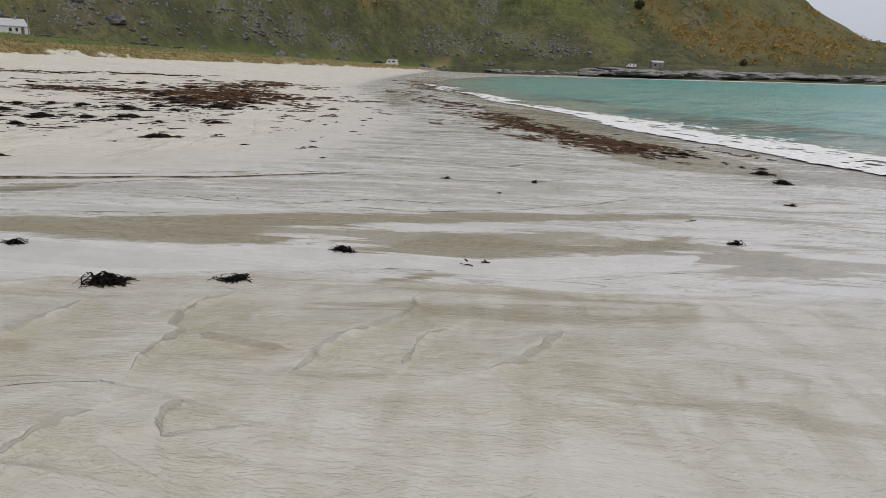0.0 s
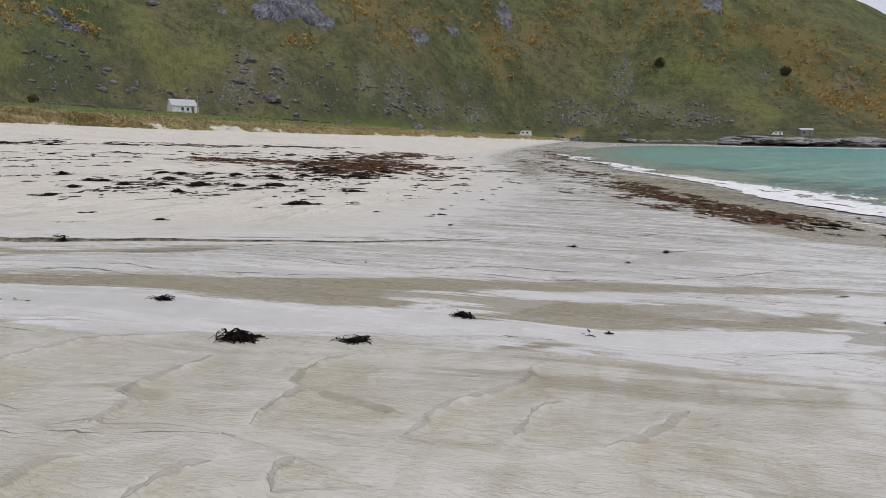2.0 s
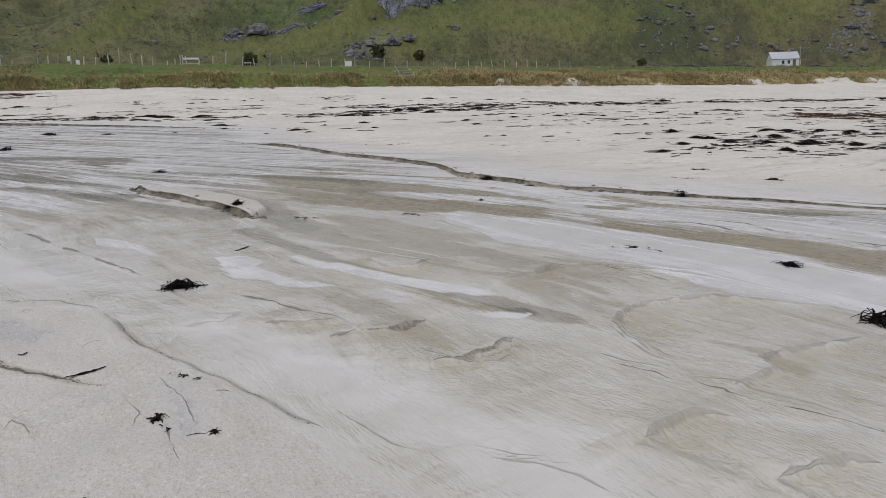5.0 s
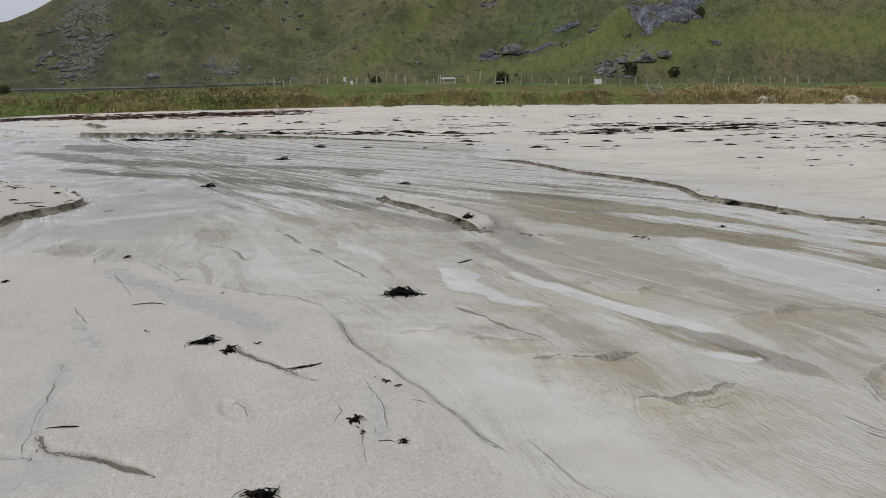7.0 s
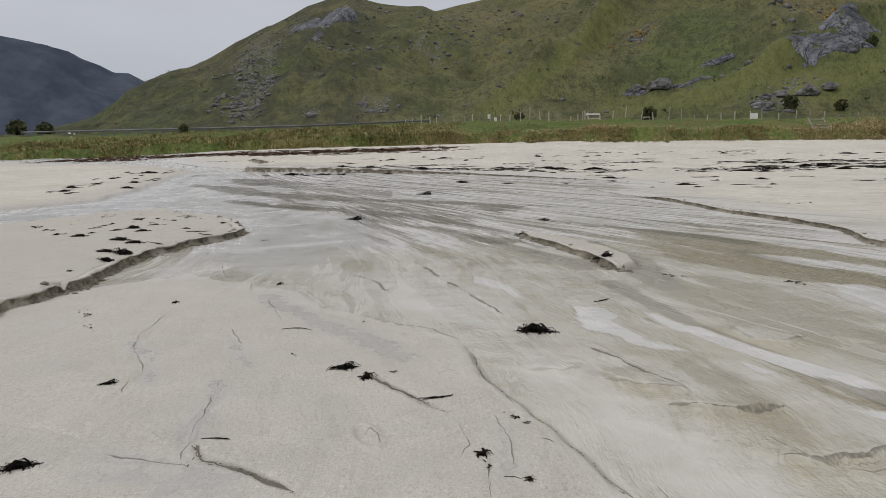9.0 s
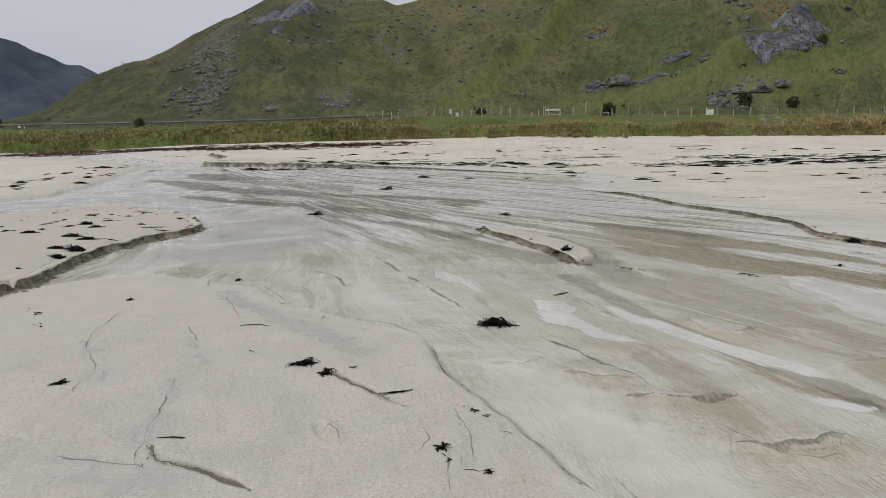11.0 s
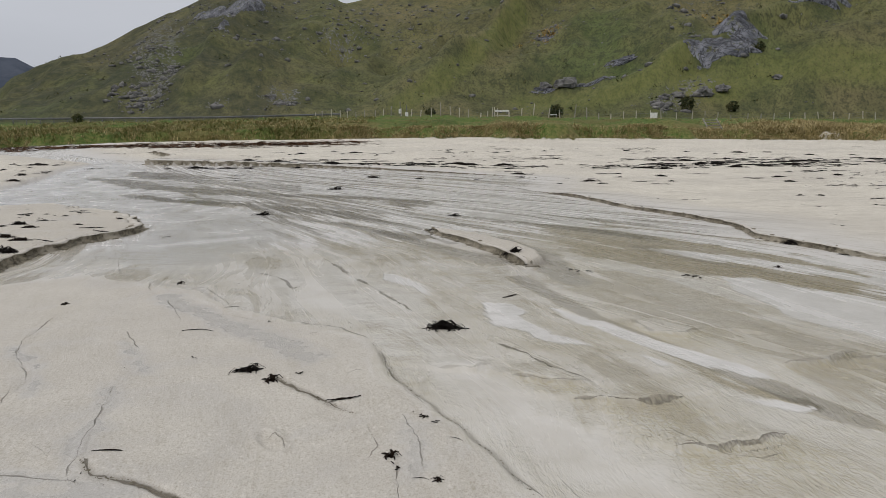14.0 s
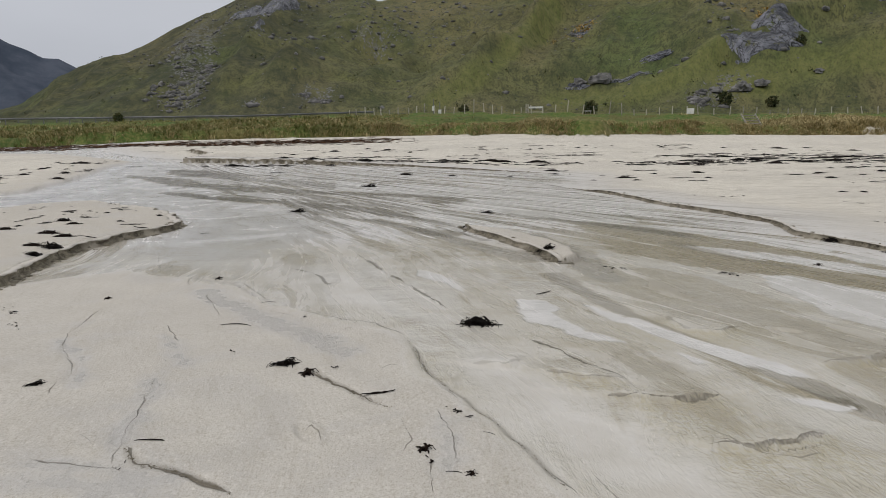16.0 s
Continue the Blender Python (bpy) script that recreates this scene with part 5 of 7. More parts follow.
def cut_bank(label, points, wobble, lip, closed=False, fade=0.0):
    """A crumbling cut face of damp sand along a line, from the upper sand down to the lower."""
    pts = np.array(list(points) + ([points[0]] if closed else []), float)
    run = np.concatenate([[0], np.cumsum(np.hypot(*np.diff(pts, axis=0).T))])
    t = np.arange(0, run[-1], 0.025)
    x, y = np.interp(t, run, pts[:, 0]), np.interp(t, run, pts[:, 1])
    soft = np.ones(15) / 15
    if not closed:
        pad = lambda a: np.convolve(np.pad(a, 7, mode="edge"), soft, "valid")
        x, y = pad(x), pad(y)
    x, y = x - wobble * (fbm(x * 2.3, y * 2.3, 3, 61) - 0.45), y - wobble * (fbm(x * 2.3, y * 2.3, 3, 67) - 0.45)
    tx, ty = np.gradient(x), np.gradient(y)
    size = np.hypot(tx, ty) + 1e-9
    nx, ny = -ty / size, tx / size
    if np.mean(ground_at(x + nx * 0.2, y + ny * 0.2) - ground_at(x - nx * 0.2, y - ny * 0.2)) < 0:
        nx, ny = -nx, -ny
    reach = 0.16 if lip > 0.015 else 0.06
    top, low = ground_at(x + nx * reach, y + ny * reach), ground_at(x - nx * reach, y - ny * reach)
    drop = np.maximum(top - low, 0.0)
    grow = np.clip(drop / 0.15, 0.10, 1.0) * (1.0 if lip > 0.015 else 0.5)
    sag = np.clip(fbm(t * 2.2, t * 0, 4, 150) - 0.5, 0, 0.3) * 3.0 * drop
    rough = [lip * (fbm(t * s, t * 0 + k, 3, 140 + k) - 0.45) * 2 for k, s in enumerate((3.0, 7.0, 11.0, 5.0))]
    # third value: how far the row takes the damp, shade-darkened face colour
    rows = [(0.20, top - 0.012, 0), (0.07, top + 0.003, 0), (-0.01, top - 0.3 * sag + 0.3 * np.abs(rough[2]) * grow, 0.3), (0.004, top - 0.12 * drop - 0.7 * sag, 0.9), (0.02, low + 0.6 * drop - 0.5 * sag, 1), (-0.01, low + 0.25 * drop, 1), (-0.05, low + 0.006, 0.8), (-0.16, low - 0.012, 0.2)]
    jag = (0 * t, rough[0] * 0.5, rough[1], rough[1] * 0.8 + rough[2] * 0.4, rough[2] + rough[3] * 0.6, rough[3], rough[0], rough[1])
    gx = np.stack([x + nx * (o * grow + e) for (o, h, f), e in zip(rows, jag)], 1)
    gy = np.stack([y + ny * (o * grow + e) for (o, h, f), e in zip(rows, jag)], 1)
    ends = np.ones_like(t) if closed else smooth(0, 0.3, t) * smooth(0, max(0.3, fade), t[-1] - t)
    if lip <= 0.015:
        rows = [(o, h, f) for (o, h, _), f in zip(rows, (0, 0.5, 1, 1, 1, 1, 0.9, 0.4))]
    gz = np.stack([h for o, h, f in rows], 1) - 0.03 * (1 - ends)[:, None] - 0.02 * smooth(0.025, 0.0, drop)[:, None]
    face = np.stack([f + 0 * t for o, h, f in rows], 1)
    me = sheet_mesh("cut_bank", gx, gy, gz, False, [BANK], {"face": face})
    return tagged(new("sand_bank", me), label, "sand bank", kind="structure")


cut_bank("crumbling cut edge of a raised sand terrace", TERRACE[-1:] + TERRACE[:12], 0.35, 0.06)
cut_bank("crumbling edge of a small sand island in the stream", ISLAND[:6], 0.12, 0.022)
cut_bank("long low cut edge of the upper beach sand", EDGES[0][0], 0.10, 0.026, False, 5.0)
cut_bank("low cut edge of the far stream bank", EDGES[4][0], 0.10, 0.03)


def build_sea():
    turns = np.concatenate([np.arange(-180, -50, 5.0), np.arange(-50, 14, 0.5), np.arange(14, 180, 5.0)])
    ranges = np.concatenate([[6, 9], np.geomspace(12, 150, 170), np.geomspace(152, 460, 60), [700, 1200, 2500, 4500]])
    a = np.radians(turns)[None, :]
    x, y = -np.sin(a) * ranges[:, None], np.cos(a) * ranges[:, None]
    depth = SEA_LEVEL - ground_height(x, y)[0]
    u, v = across(x, y)
    off = np.interp(v, SHORE_V, SHORE_U) - u
    swell = 0.10 * np.sin(off * 0.9 + 2.5 * fbm(v * 0.05, off * 0.05, 2, 7)) * smooth(0, 4, off) * (1 - smooth(18, 60, off))
    swell = swell + 0.10 * (fbm(x * 0.35, y * 0.5, 4, 8) - 0.45) * smooth(1, 6, off)
    weed = np.exp(-(((off - 7) / 3.0) ** 2)) * smooth(0.40, 0.56, fbm(v * 0.09, off * 0.2, 3, 17)) * (1 - smooth(55, 80, v))
    weed = np.maximum(weed, np.exp(-(((off - 5.2) / 2.0) ** 2) - ((v - 37) / 5) ** 2))
    me = sheet_mesh("sea", x, y, SEA_LEVEL + swell + 0 * x, True, [SEA], {"depth": depth, "weed": weed})
    return tagged(new("water", me), "turquoise sea water with small waves in a sandy bay", "sea", kind="structure")


build_sea()


def build_foam(name, v0, v1, offset, wide, seed, label):
    """A lacy, lumpy strip of broken wave along the shore."""
    nv, nw = int((v1 - v0) / 0.15), 46
    v = np.linspace(v0, v1, nv)[:, None] + np.zeros((1, nw))
    w = np.linspace(0, 1, nw)[None, :] + np.zeros((nv, 1))
    width = wide * (0.4 + 1.1 * fbm(v * 0.12, v * 0, 3, seed)) * (0.55 + 0.45 * smooth(60, 20, v))
    ragged = 4.0 * (fbm(v * 0.09, v * 0, 2, seed + 3) - 0.42) + 1.3 * (fbm(v * 0.6, v * 0, 3, seed + 4) - 0.45)
    u = np.interp(v, SHORE_V, SHORE_U) - offset - ragged - w * width
    x, y = -0.9962 * u + 0.0872 * v, 0.0872 * u + 0.9962 * v
    cells = np.abs(fbm(v * 1.1, w * width * 1.5, 3, seed + 6) - 0.44) + 0.7 * np.abs(fbm(v * 2.7, w * width * 3.0, 2, seed + 7) - 0.38)
    streaks = fbm(v * 0.5, w * width * 1.6, 4, seed + 11)
    front = smooth(0, 0.05, w) * (1 - smooth(0.10, 0.30, w + 0.5 * (streaks - 0.45)))
    body = smooth(0, 0.08, w) * (1 - smooth(0.5, 1.0, w))
    z = SEA_LEVEL + 0.03 + front * (0.01 + 0.05 * fbm(v * 0.5, w * 6, 3, seed + 8)) + 0.02 * body * fbm(v * 3, w * 12, 3, seed + 9)
    z = np.maximum(z, beach_height(x, y) + 0.02 + 0.02 * front)
    me = sheet_mesh(name, x, y, z, False, [FOAM], {})
    keep = 0.9 * front + 0.55 * body + 1.1 * (streaks - 0.47) - 1.9 * (cells - 0.12) > 0.30
    bm = bmesh.new()
    bm.from_mesh(me)
    flat = keep.ravel()
    bmesh.ops.delete(bm, geom=[f for f in bm.faces if not flat[f.verts[0].index]], context="FACES")
    bmesh.ops.delete(bm, geom=[q for q in bm.verts if not q.link_faces], context="VERTS")
    bm.to_mesh(me)
    bm.free()
    return tagged(new(name, me), label, "foam", kind="stuff")


foam_tree = Tree("foam")
foam_tree.set(Base_Color=foam_tree.mix(foam_tree.span(foam_tree.noise(5.0), 0.3, 0.6), (0.62, 0.62, 0.60), (0.86, 0.87, 0.87)), Roughness=0.7)
foam_tree.bump(foam_tree.noise(14.0), 0.6, 0.03)
FOAM = foam_tree.mat
build_foam("sea_foam", -4, 105, -0.9, 6.4, 101, "white broken wave foam along the water's edge")
# ---- things ----
def part(name, bm, material, parent=None, label=""):
    """Links a bmesh as one mesh object, under a thing or a part."""
    me = bpy.data.meshes.new(name)
    bm.to_mesh(me)
    bm.free()
    me.materials.append(material)
    ob = new(name, me)
    ob.parent = parent
    return tagged(ob, label)


def thing(name, label, category, x, y, z=None, turn=0.0, group=""):
    """An empty at the base of a thing."""
    ob = new(name)
    ob.empty_display_size = 0.1
    ob.matrix_world = pose(x, y, float(ground_at(x, y)[0]) if z is None else z, 0, 0, turn)
    return tagged(ob, label, category, group)


def box(bm, x, y, z, sx, sy, sz, bevel=0.0, turn=0.0):
    """A box with its base centre at x, y, z; edges rounded by bevel."""
    m = Matrix.Translation((x, y, z + sz / 2)) @ Matrix.Rotation(radians(turn), 4, "Z") @ Matrix.Diagonal((sx, sy, sz, 1))
    made = bmesh.ops.create_cube(bm, size=1, matrix=m)["verts"]
    if bevel:
        edges = list({e for v in made for e in v.link_edges})
        bmesh.ops.bevel(bm, geom=edges, offset=bevel, segments=2, affect="EDGES", profile=0.6)
    return bm


def rod(bm, a, b, r0, r1=None, sides=8):
    """A tapered rod from a to b."""
    a, b = Vector(a), Vector(b)
    m = Matrix.Translation((a + b) / 2) @ (b - a).to_track_quat("Z", "Y").to_matrix().to_4x4()
    bmesh.ops.create_cone(bm, cap_ends=True, segments=sides, radius1=r0, radius2=r0 if r1 is None else r1, depth=(b - a).length, matrix=m)
    return bm


def frond(verts, faces, rng, x, y, heading, length, width, lift, curl, steps=7, root=None):
    """One leathery kelp blade that lies in a curve; it may grow out of a face of the heap."""
    z0 = 0.004 + 0.5 * lift * rng.random()
    rings = [root] if root else []
    for k in range(1 if root else 0, steps + 1):
        t = k / steps
        half = width * 0.5 * (0.3 + 0.9 * math.sin(math.pi * min(1, 0.15 + 0.83 * t))) * (0.8 + 0.4 * rng.random())
        z = max(0.003, z0 * (1 - t) + lift * math.sin(math.pi * t) * (0.5 + 0.4 * rng.random()))
        nx, ny, roll = -math.sin(heading), math.cos(heading), 0.6 * half * (rng.random() - 0.5)
        rings.append((len(verts), len(verts) + 1, len(verts) + 2))
        verts += [(x + nx * half, y + ny * half, max(0.001, z + roll)), (x, y, z + 0.10 * width + 0.003), (x - nx * half, y - ny * half, max(0.001, z - roll))]
        heading += curl * (0.5 + rng.random()) / steps
        x, y = x + math.cos(heading) * length / steps, y + math.sin(heading) * length / steps
    for p, q in zip(rings, rings[1:]):
        for j in range(3):
            faces.append((p[j], p[(j + 1) % 3], q[(j + 1) % 3], q[j]))
    faces.append(rings[-1])
    if not root:
        faces.append(rings[0][::-1])


def kelp_mesh(name, seed, count, size, high, width, stretch=1.0, material=None, stalks=0, tangle=2):
    """A low lumpy heap with blades growing out of it, drawn out along x by stretch."""
    rng, bm = random.Random(seed), bmesh.new()
    bmesh.ops.create_icosphere(bm, subdivisions=3 if size > 0.25 else 2, radius=1)
    verts, faces = [], []
    for v in bm.verts:
        n = v.co.normalized()
        f = 0.85 + 0.7 * noise.noise(Vector((n.x * 1.7, n.y * 1.7, seed * 3.1))) + 0.55 * noise.noise(Vector((n.x * 5, n.y * 5, n.z * 5 + seed))) + 0.3 * noise.noise(Vector((n.x * 11, n.y * 11, seed)))
        crest = 0.35 + 1.1 * abs(noise.noise(Vector((n.x * 4 + seed, n.y * 6, 0)))) + 0.9 * abs(noise.noise(Vector((n.x * 9 + seed, n.y * 11, 2))))
        verts.append((n.x * f * size * 0.22 * stretch, n.y * f * size * 0.19, max(-0.004, n.z * high * 0.42 * crest)))
    tris = [tuple(v.index for v in f.verts) for f in bm.faces]
    bm.free()
    rng.shuffle(tris)
    low = [t for t in tris if max(verts[i][2] for i in t) > 0.004]
    grown = low[: count + stalks]
    faces += [t for t in tris if t not in set(grown)]
    for k, t in enumerate(grown):
        cx, cy = sum(verts[i][0] for i in t) / 3, sum(verts[i][1] for i in t) / 3
        out = math.atan2(cy, cx) + rng.gauss(0, 0.5)
        if k % 5 < tangle:
            out = math.atan2(-cy, -cx) + rng.gauss(0, 0.6)
        elif stretch > 1.3:
            out = (0 if cx > 0 else math.pi) + rng.gauss(0, 0.55)
        if k < count:
            over = k % 5 < tangle
            frond(verts, faces, rng, cx, cy, out, size * ((0.4 if over else 0.22) + 0.3 * rng.random()), width * (0.35 + 0.6 * rng.random()), high * (0.5 + 0.45 * rng.random() if over else 0.3 * rng.random()), rng.gauss(0, 1.5), 8, t)
        else:
            frond(verts, faces, rng, cx, cy, out, size * (0.3 + 0.35 * rng.random()), width * 0.22, high * (0.3 + 0.6 * rng.random()), rng.gauss(0, 2.2), 9, t)
    me = bpy.data.meshes.new(name)
    me.from_pydata(verts, [], faces)
    me.materials.append(material or KELP)
    me.update()
    return me


def lay(name, me, x, y, turn, scale=1.0, label="", category="seaweed", group="", squash=1.0, flat=1.0):
    """Lays a piece on the sand, tipped to its slope."""
    e = 0.15
    z = ground_at([x, x + e, x - e, x, x], [y, y, y, y + e, y - e])
    up = Vector(((z[2] - z[1]) / (2 * e), (z[4] - z[3]) / (2 * e), 1)).normalized()
    up.x, up.y = max(-0.3, min(0.3, up.x)), max(-0.3, min(0.3, up.y))
    tip = Vector((0, 0, 1)).rotation_difference(up).to_matrix().to_4x4()
    ob = new(name, me)
    ob.matrix_world = Matrix.Translation((x, y, float(z[0]) - 0.004 * scale)) @ tip @ Matrix.Rotation(radians(turn), 4, "Z") @ Matrix.Diagonal((scale, scale * squash, scale * flat, 1))
    return tagged(ob, label, category, group)


HEAP, SPRAY, TUFT, CURL = (kelp_mesh("kelp_heap", 1, 100, 0.42, 0.10, 0.028, 1.45, None, 12, 2), kelp_mesh("kelp_spray", 2, 34, 0.34, 0.07, 0.028, 1.9, None, 10),
                                   kelp_mesh("kelp_tuft", 3, 20, 0.30, 0.08, 0.032, 1.3, None, 6), kelp_mesh("kelp_curl", 5, 9, 0.15, 0.035, 0.02, 1.1, None, 4))
BUNDLE, LONGHEAP = kelp_mesh("kelp_bundle", 6, 48, 0.36, 0.09, 0.034, 1.7, None, 16), kelp_mesh("kelp_longheap", 7, 60, 0.5, 0.10, 0.05, 2.4, None, 6)


def blade_mesh(name, seed, length, width, curl):
    """One thin curled strip of kelp."""
    verts, faces = [], []
    frond(verts, faces, random.Random(seed), -length / 2, 0, 0.2, length, width, 0.012, curl, 12)
    me = bpy.data.meshes.new(name)
    me.from_pydata(verts, [], faces)
    me.materials.append(KELP)
    me.update()
    return me


BLADE, STRAND = blade_mesh("kelp_blade", 8, 0.3, 0.013, -1.2), blade_mesh("kelp_strand", 9, 0.36, 0.034, 0.8)
NEAR_KELP = [  # mesh, x, y, turn, size, label
    (HEAP, -2.25, 4.7, 20, 0.8, "tangled heap of wet dark kelp on rippled sand"),
    (SPRAY, -1.4, 5.0, 8, 1.0, "thin sprawling spray of dark kelp on wet sand"),
    (BUNDLE, -0.75, 6.08, -10, 0.62, "small dark kelp bundle with a trailing stalk"),
    (TUFT, -3.5, 5.6, 0, 0.8, "small dark kelp tuft on a pale sand bar"),
    (TUFT, 3.3, 7.5, 30, 0.8, "small dark kelp tuft on wet sand"),
    (STRAND, 3.2, 8.7, 5, 0.7, "thin dark kelp strand on wet sand"),
    (TUFT, 1.4, 11.2, 80, 0.6, "small dark kelp tuft on streaked sand"),
    (TUFT, 0.0, 11.0, 10, 0.6, "small dark kelp tuft on streaked sand"),
    (CURL, 0.8, 9.9, 0, 0.7, "scrap of dark kelp on wet sand"),
    (HEAP, -6.65, 8.0, 10, 0.7, "dark kelp heap caught on a cut sand edge"),
    (HEAP, -9.9, 6.95, 50, 0.65, "dark kelp heap caught on a cut sand edge"),
    (HEAP, -9.55, 15.1, 0, 0.9, "dark kelp heap on the upper beach"),
    (HEAP, -15.5, 18.3, 80, 1.1, "dark kelp heap on the upper beach"),
    (LONGHEAP, -6.8, 10.4, 30, 0.42, "flat drawn-out kelp heap on dry sand"),
    (CURL, -8.1, 5.55, 0, 0.9, "scrap of dark kelp standing in a runnel"),
    (TUFT, 5.2, 10.6, 0, 0.7, "small dark kelp tuft near the sea"),
    (HEAP, 6.2, 13.4, 0, 0.9, "dark kelp heap near the sea"),
    (LONGHEAP, 6.4, 14.9, 10, 0.8, "drawn-out kelp heap near the sea"),
    (LONGHEAP, 5.7, 18.2, 0, 0.9, "drawn-out kelp heap near the sea"),
]
DAMP_KELP = [
    (TUFT, -5.06, -0.56, 100, 0.75, "dark kelp tuft with a pale edge on damp sand"),
    (CURL, -4.82, -0.40, 20, 1.3, "dark kelp scrap at the head of a sand edge"),
    (STRAND, -4.28, 0.06, 60, 0.6, "thin kelp strand lying along a sand edge"),
    (BUNDLE, -5.99, 0.97, 80, 0.85, "dark kelp bundle with raised stalks in running water"),
    (STRAND, -7.04, 1.87, 95, 0.7, "dark kelp strand in running water"),
    (CURL, -3.52, 0.29, 0, 0.95, "curled ring of dark kelp on damp sand"),
    (CURL, -3.20, 0.49, 60, 0.55, "scrap of dark kelp on damp sand"),
    (BLADE, -3.25, 0.42, 80, 0.35, "thin dark kelp blade on damp sand"),
    (BLADE, -3.63, 0.66, 70, 0.3, "thin dark kelp blade on damp sand"),
    (BLADE, -6.28, -1.11, 100, 0.95, "thin dark kelp blade on damp sand"),
    (BLADE, -3.83, -1.12, 85, 0.9, "thin dark kelp blade above a cut sand edge"),
    (LONGHEAP, -11.9, -4.7, 80, 0.55, "drawn-out kelp heap on the sand terrace"),
    (LONGHEAP, -10.9, -4.75, 75, 0.5, "drawn-out kelp heap on the sand terrace"),
    (STRAND, -13.4, -4.1, 85, 1.3, "dark kelp strand on the sand terrace"),
    (LONGHEAP, -13.6, -5.2, 90, 0.45, "drawn-out kelp heap on the sand terrace"),
    (STRAND, -11.6, -4.2, 95, 1.1, "dark kelp strand along the terrace edge"),
    (BUNDLE, -9.9, -4.3, 90, 0.7, "dark kelp bundle hanging over the terrace edge"),
    (TUFT, -4.87, -2.18, 120, 0.45, "small dark kelp tuft on damp sand"),
    (BUNDLE, -3.55, -2.1, 120, 0.45, "dark kelp bundle beside a runnel"),
]
STREAM_KELP = [
    (TUFT, -23.0, 0.3, 90, 1.7, "dark kelp tuft on flat wet sand"),
    (TUFT, -16.3, -1.4, 90, 1.3, "dark kelp tuft on flat wet sand"),
    (TUFT, -15.2, 2.7, 60, 0.9, "dark kelp tuft on flat wet sand"),
    (TUFT, -9.45, 2.5, 90, 1.0, "dark kelp tuft draped over the sand island's edge"),
    (TUFT, -12.7, 1.85, 70, 0.9, "dark kelp tuft draped over the sand island's edge"),
    (STRAND, -11.1, 2.15, 80, 0.7, "dark kelp strand on the sand island"),
    (CURL, -8.3, -1.65, 0, 0.9, "scrap of dark kelp on damp sand"),
    (BLADE, -7.1, -0.95, 120, 0.5, "thin dark kelp blade on damp sand"),
    (CURL, -7.5, -2.6, 0, 0.8, "scrap of dark kelp on damp sand"),
    (TUFT, -2.88, -0.17, 60, 0.6, "dark kelp tuft at the foot of the damp sand"),
    (HEAP, -10.6, -4.35, 90, 0.8, "dark kelp heap spilling over the terrace edge"),
    (LONGHEAP, -12.3, -5.1, 70, 0.6, "drawn-out kelp heap on the sand terrace"),
    (STRAND, -12.9, -3.75, 80, 1.2, "dark kelp strand along the terrace edge"),
    (BUNDLE, -14.2, -5.6, 80, 0.8, "dark kelp bundle on the sand terrace"),
    (LONGHEAP, -13.0, -6.1, 85, 0.5, "drawn-out kelp heap on the sand terrace"),
]
for me, x, y, turn, size, label in NEAR_KELP + DAMP_KELP + STREAM_KELP:
    lay("kelp", me, x, y, turn, size, label, group="kelp on the beach", flat={HEAP: 1.1, SPRAY: 0.5}.get(me, 1.0))

# kelp strewn over the upper beach, the terrace and the wrack lines
rng = random.Random(42)
ZONES = [  # line, spread across, spread along, count, size, colour
    ([(-34, -6), (-33.7, 3.5), (-30.5, 13.5), (-31, 21), (-31, 35), (-28, 52), (-24, 66)], 1.6, 50, 2.4, "dark drawn-out wrack heap along the upper tide line"),
    ([(-27, 2), (-25, 12), (-24, 24), (-22, 38), (-19, 55)], 2.2, 36, 1.5, "dark kelp heap on the pale upper beach"),
    ([(-11, 16), (-11, 20), (-9, 24), (-13, 30), (-16, 40)], 3.4, 66, 2.1, "dark kelp heap on the pale upper beach"),
    ([(-16, 12), (-20, 20), (-24, 32)], 3.5, 22, 0.7, "dark kelp heap on the pale upper beach"),
    ([(-6, 12), (-3, 16), (-4, 24), (-6, 34)], 2.5, 22, 0.5, "small dark kelp heap on pale sand"),
    ([(-14, -4.8), (-17, -6.4), (-12, -7)], 1.3, 18, 0.5, "small dark kelp heap on the sand terrace"),
    ([(-27, -12.5), (-33, -13.5), (-38, -14)], 1.5, 16, 1.8, "dark kelp heap on the far sand bank"),
    ([(-41, -5), (-42, 4), (-41, 15), (-38, 30)], 1.4, 24, 1.8, "dark kelp heap below the dunes"),
    ([(6.6, 15.4), (4.8, 19), (2.6, 25), (0.6, 32)], 0.7, 26, 0.9, "dark kelp heap along the water's edge"),
]
SCATTER = [HEAP, TUFT, BUNDLE, LONGHEAP, LONGHEAP, LONGHEAP]


def on_line(points, t):
    k = min(int(t * (len(points) - 1)), len(points) - 2)
    f = t * (len(points) - 1) - k
    (ax, ay), (bx, by) = points[k], points[k + 1]
    return ax + (bx - ax) * f, ay + (by - ay) * f, math.degrees(math.atan2(by - ay, bx - ax))


for points, wide, count, size, label in ZONES:
    for k in range(count):
        x, y, turn = on_line(points, (k + rng.random()) / count)
        lay("kelp", rng.choice(SCATTER), x + rng.gauss(0, wide * 0.6), y + rng.gauss(0, wide * 0.5), turn + rng.gauss(0, 25), size * (0.3 + 0.55 * rng.random()), label, group="kelp on the beach", flat=0.65)

# rust-brown wrack in heaps, on the upper beach and along the water
WRACK_HEAP, WRACK_LONG = kelp_mesh("wrack_heap", 21, 40, 0.42, 0.09, 0.04, 1.5, WRACK, 4, 2), kelp_mesh("wrack_longheap", 22, 50, 0.5, 0.08, 0.05, 2.2, WRACK, 4)
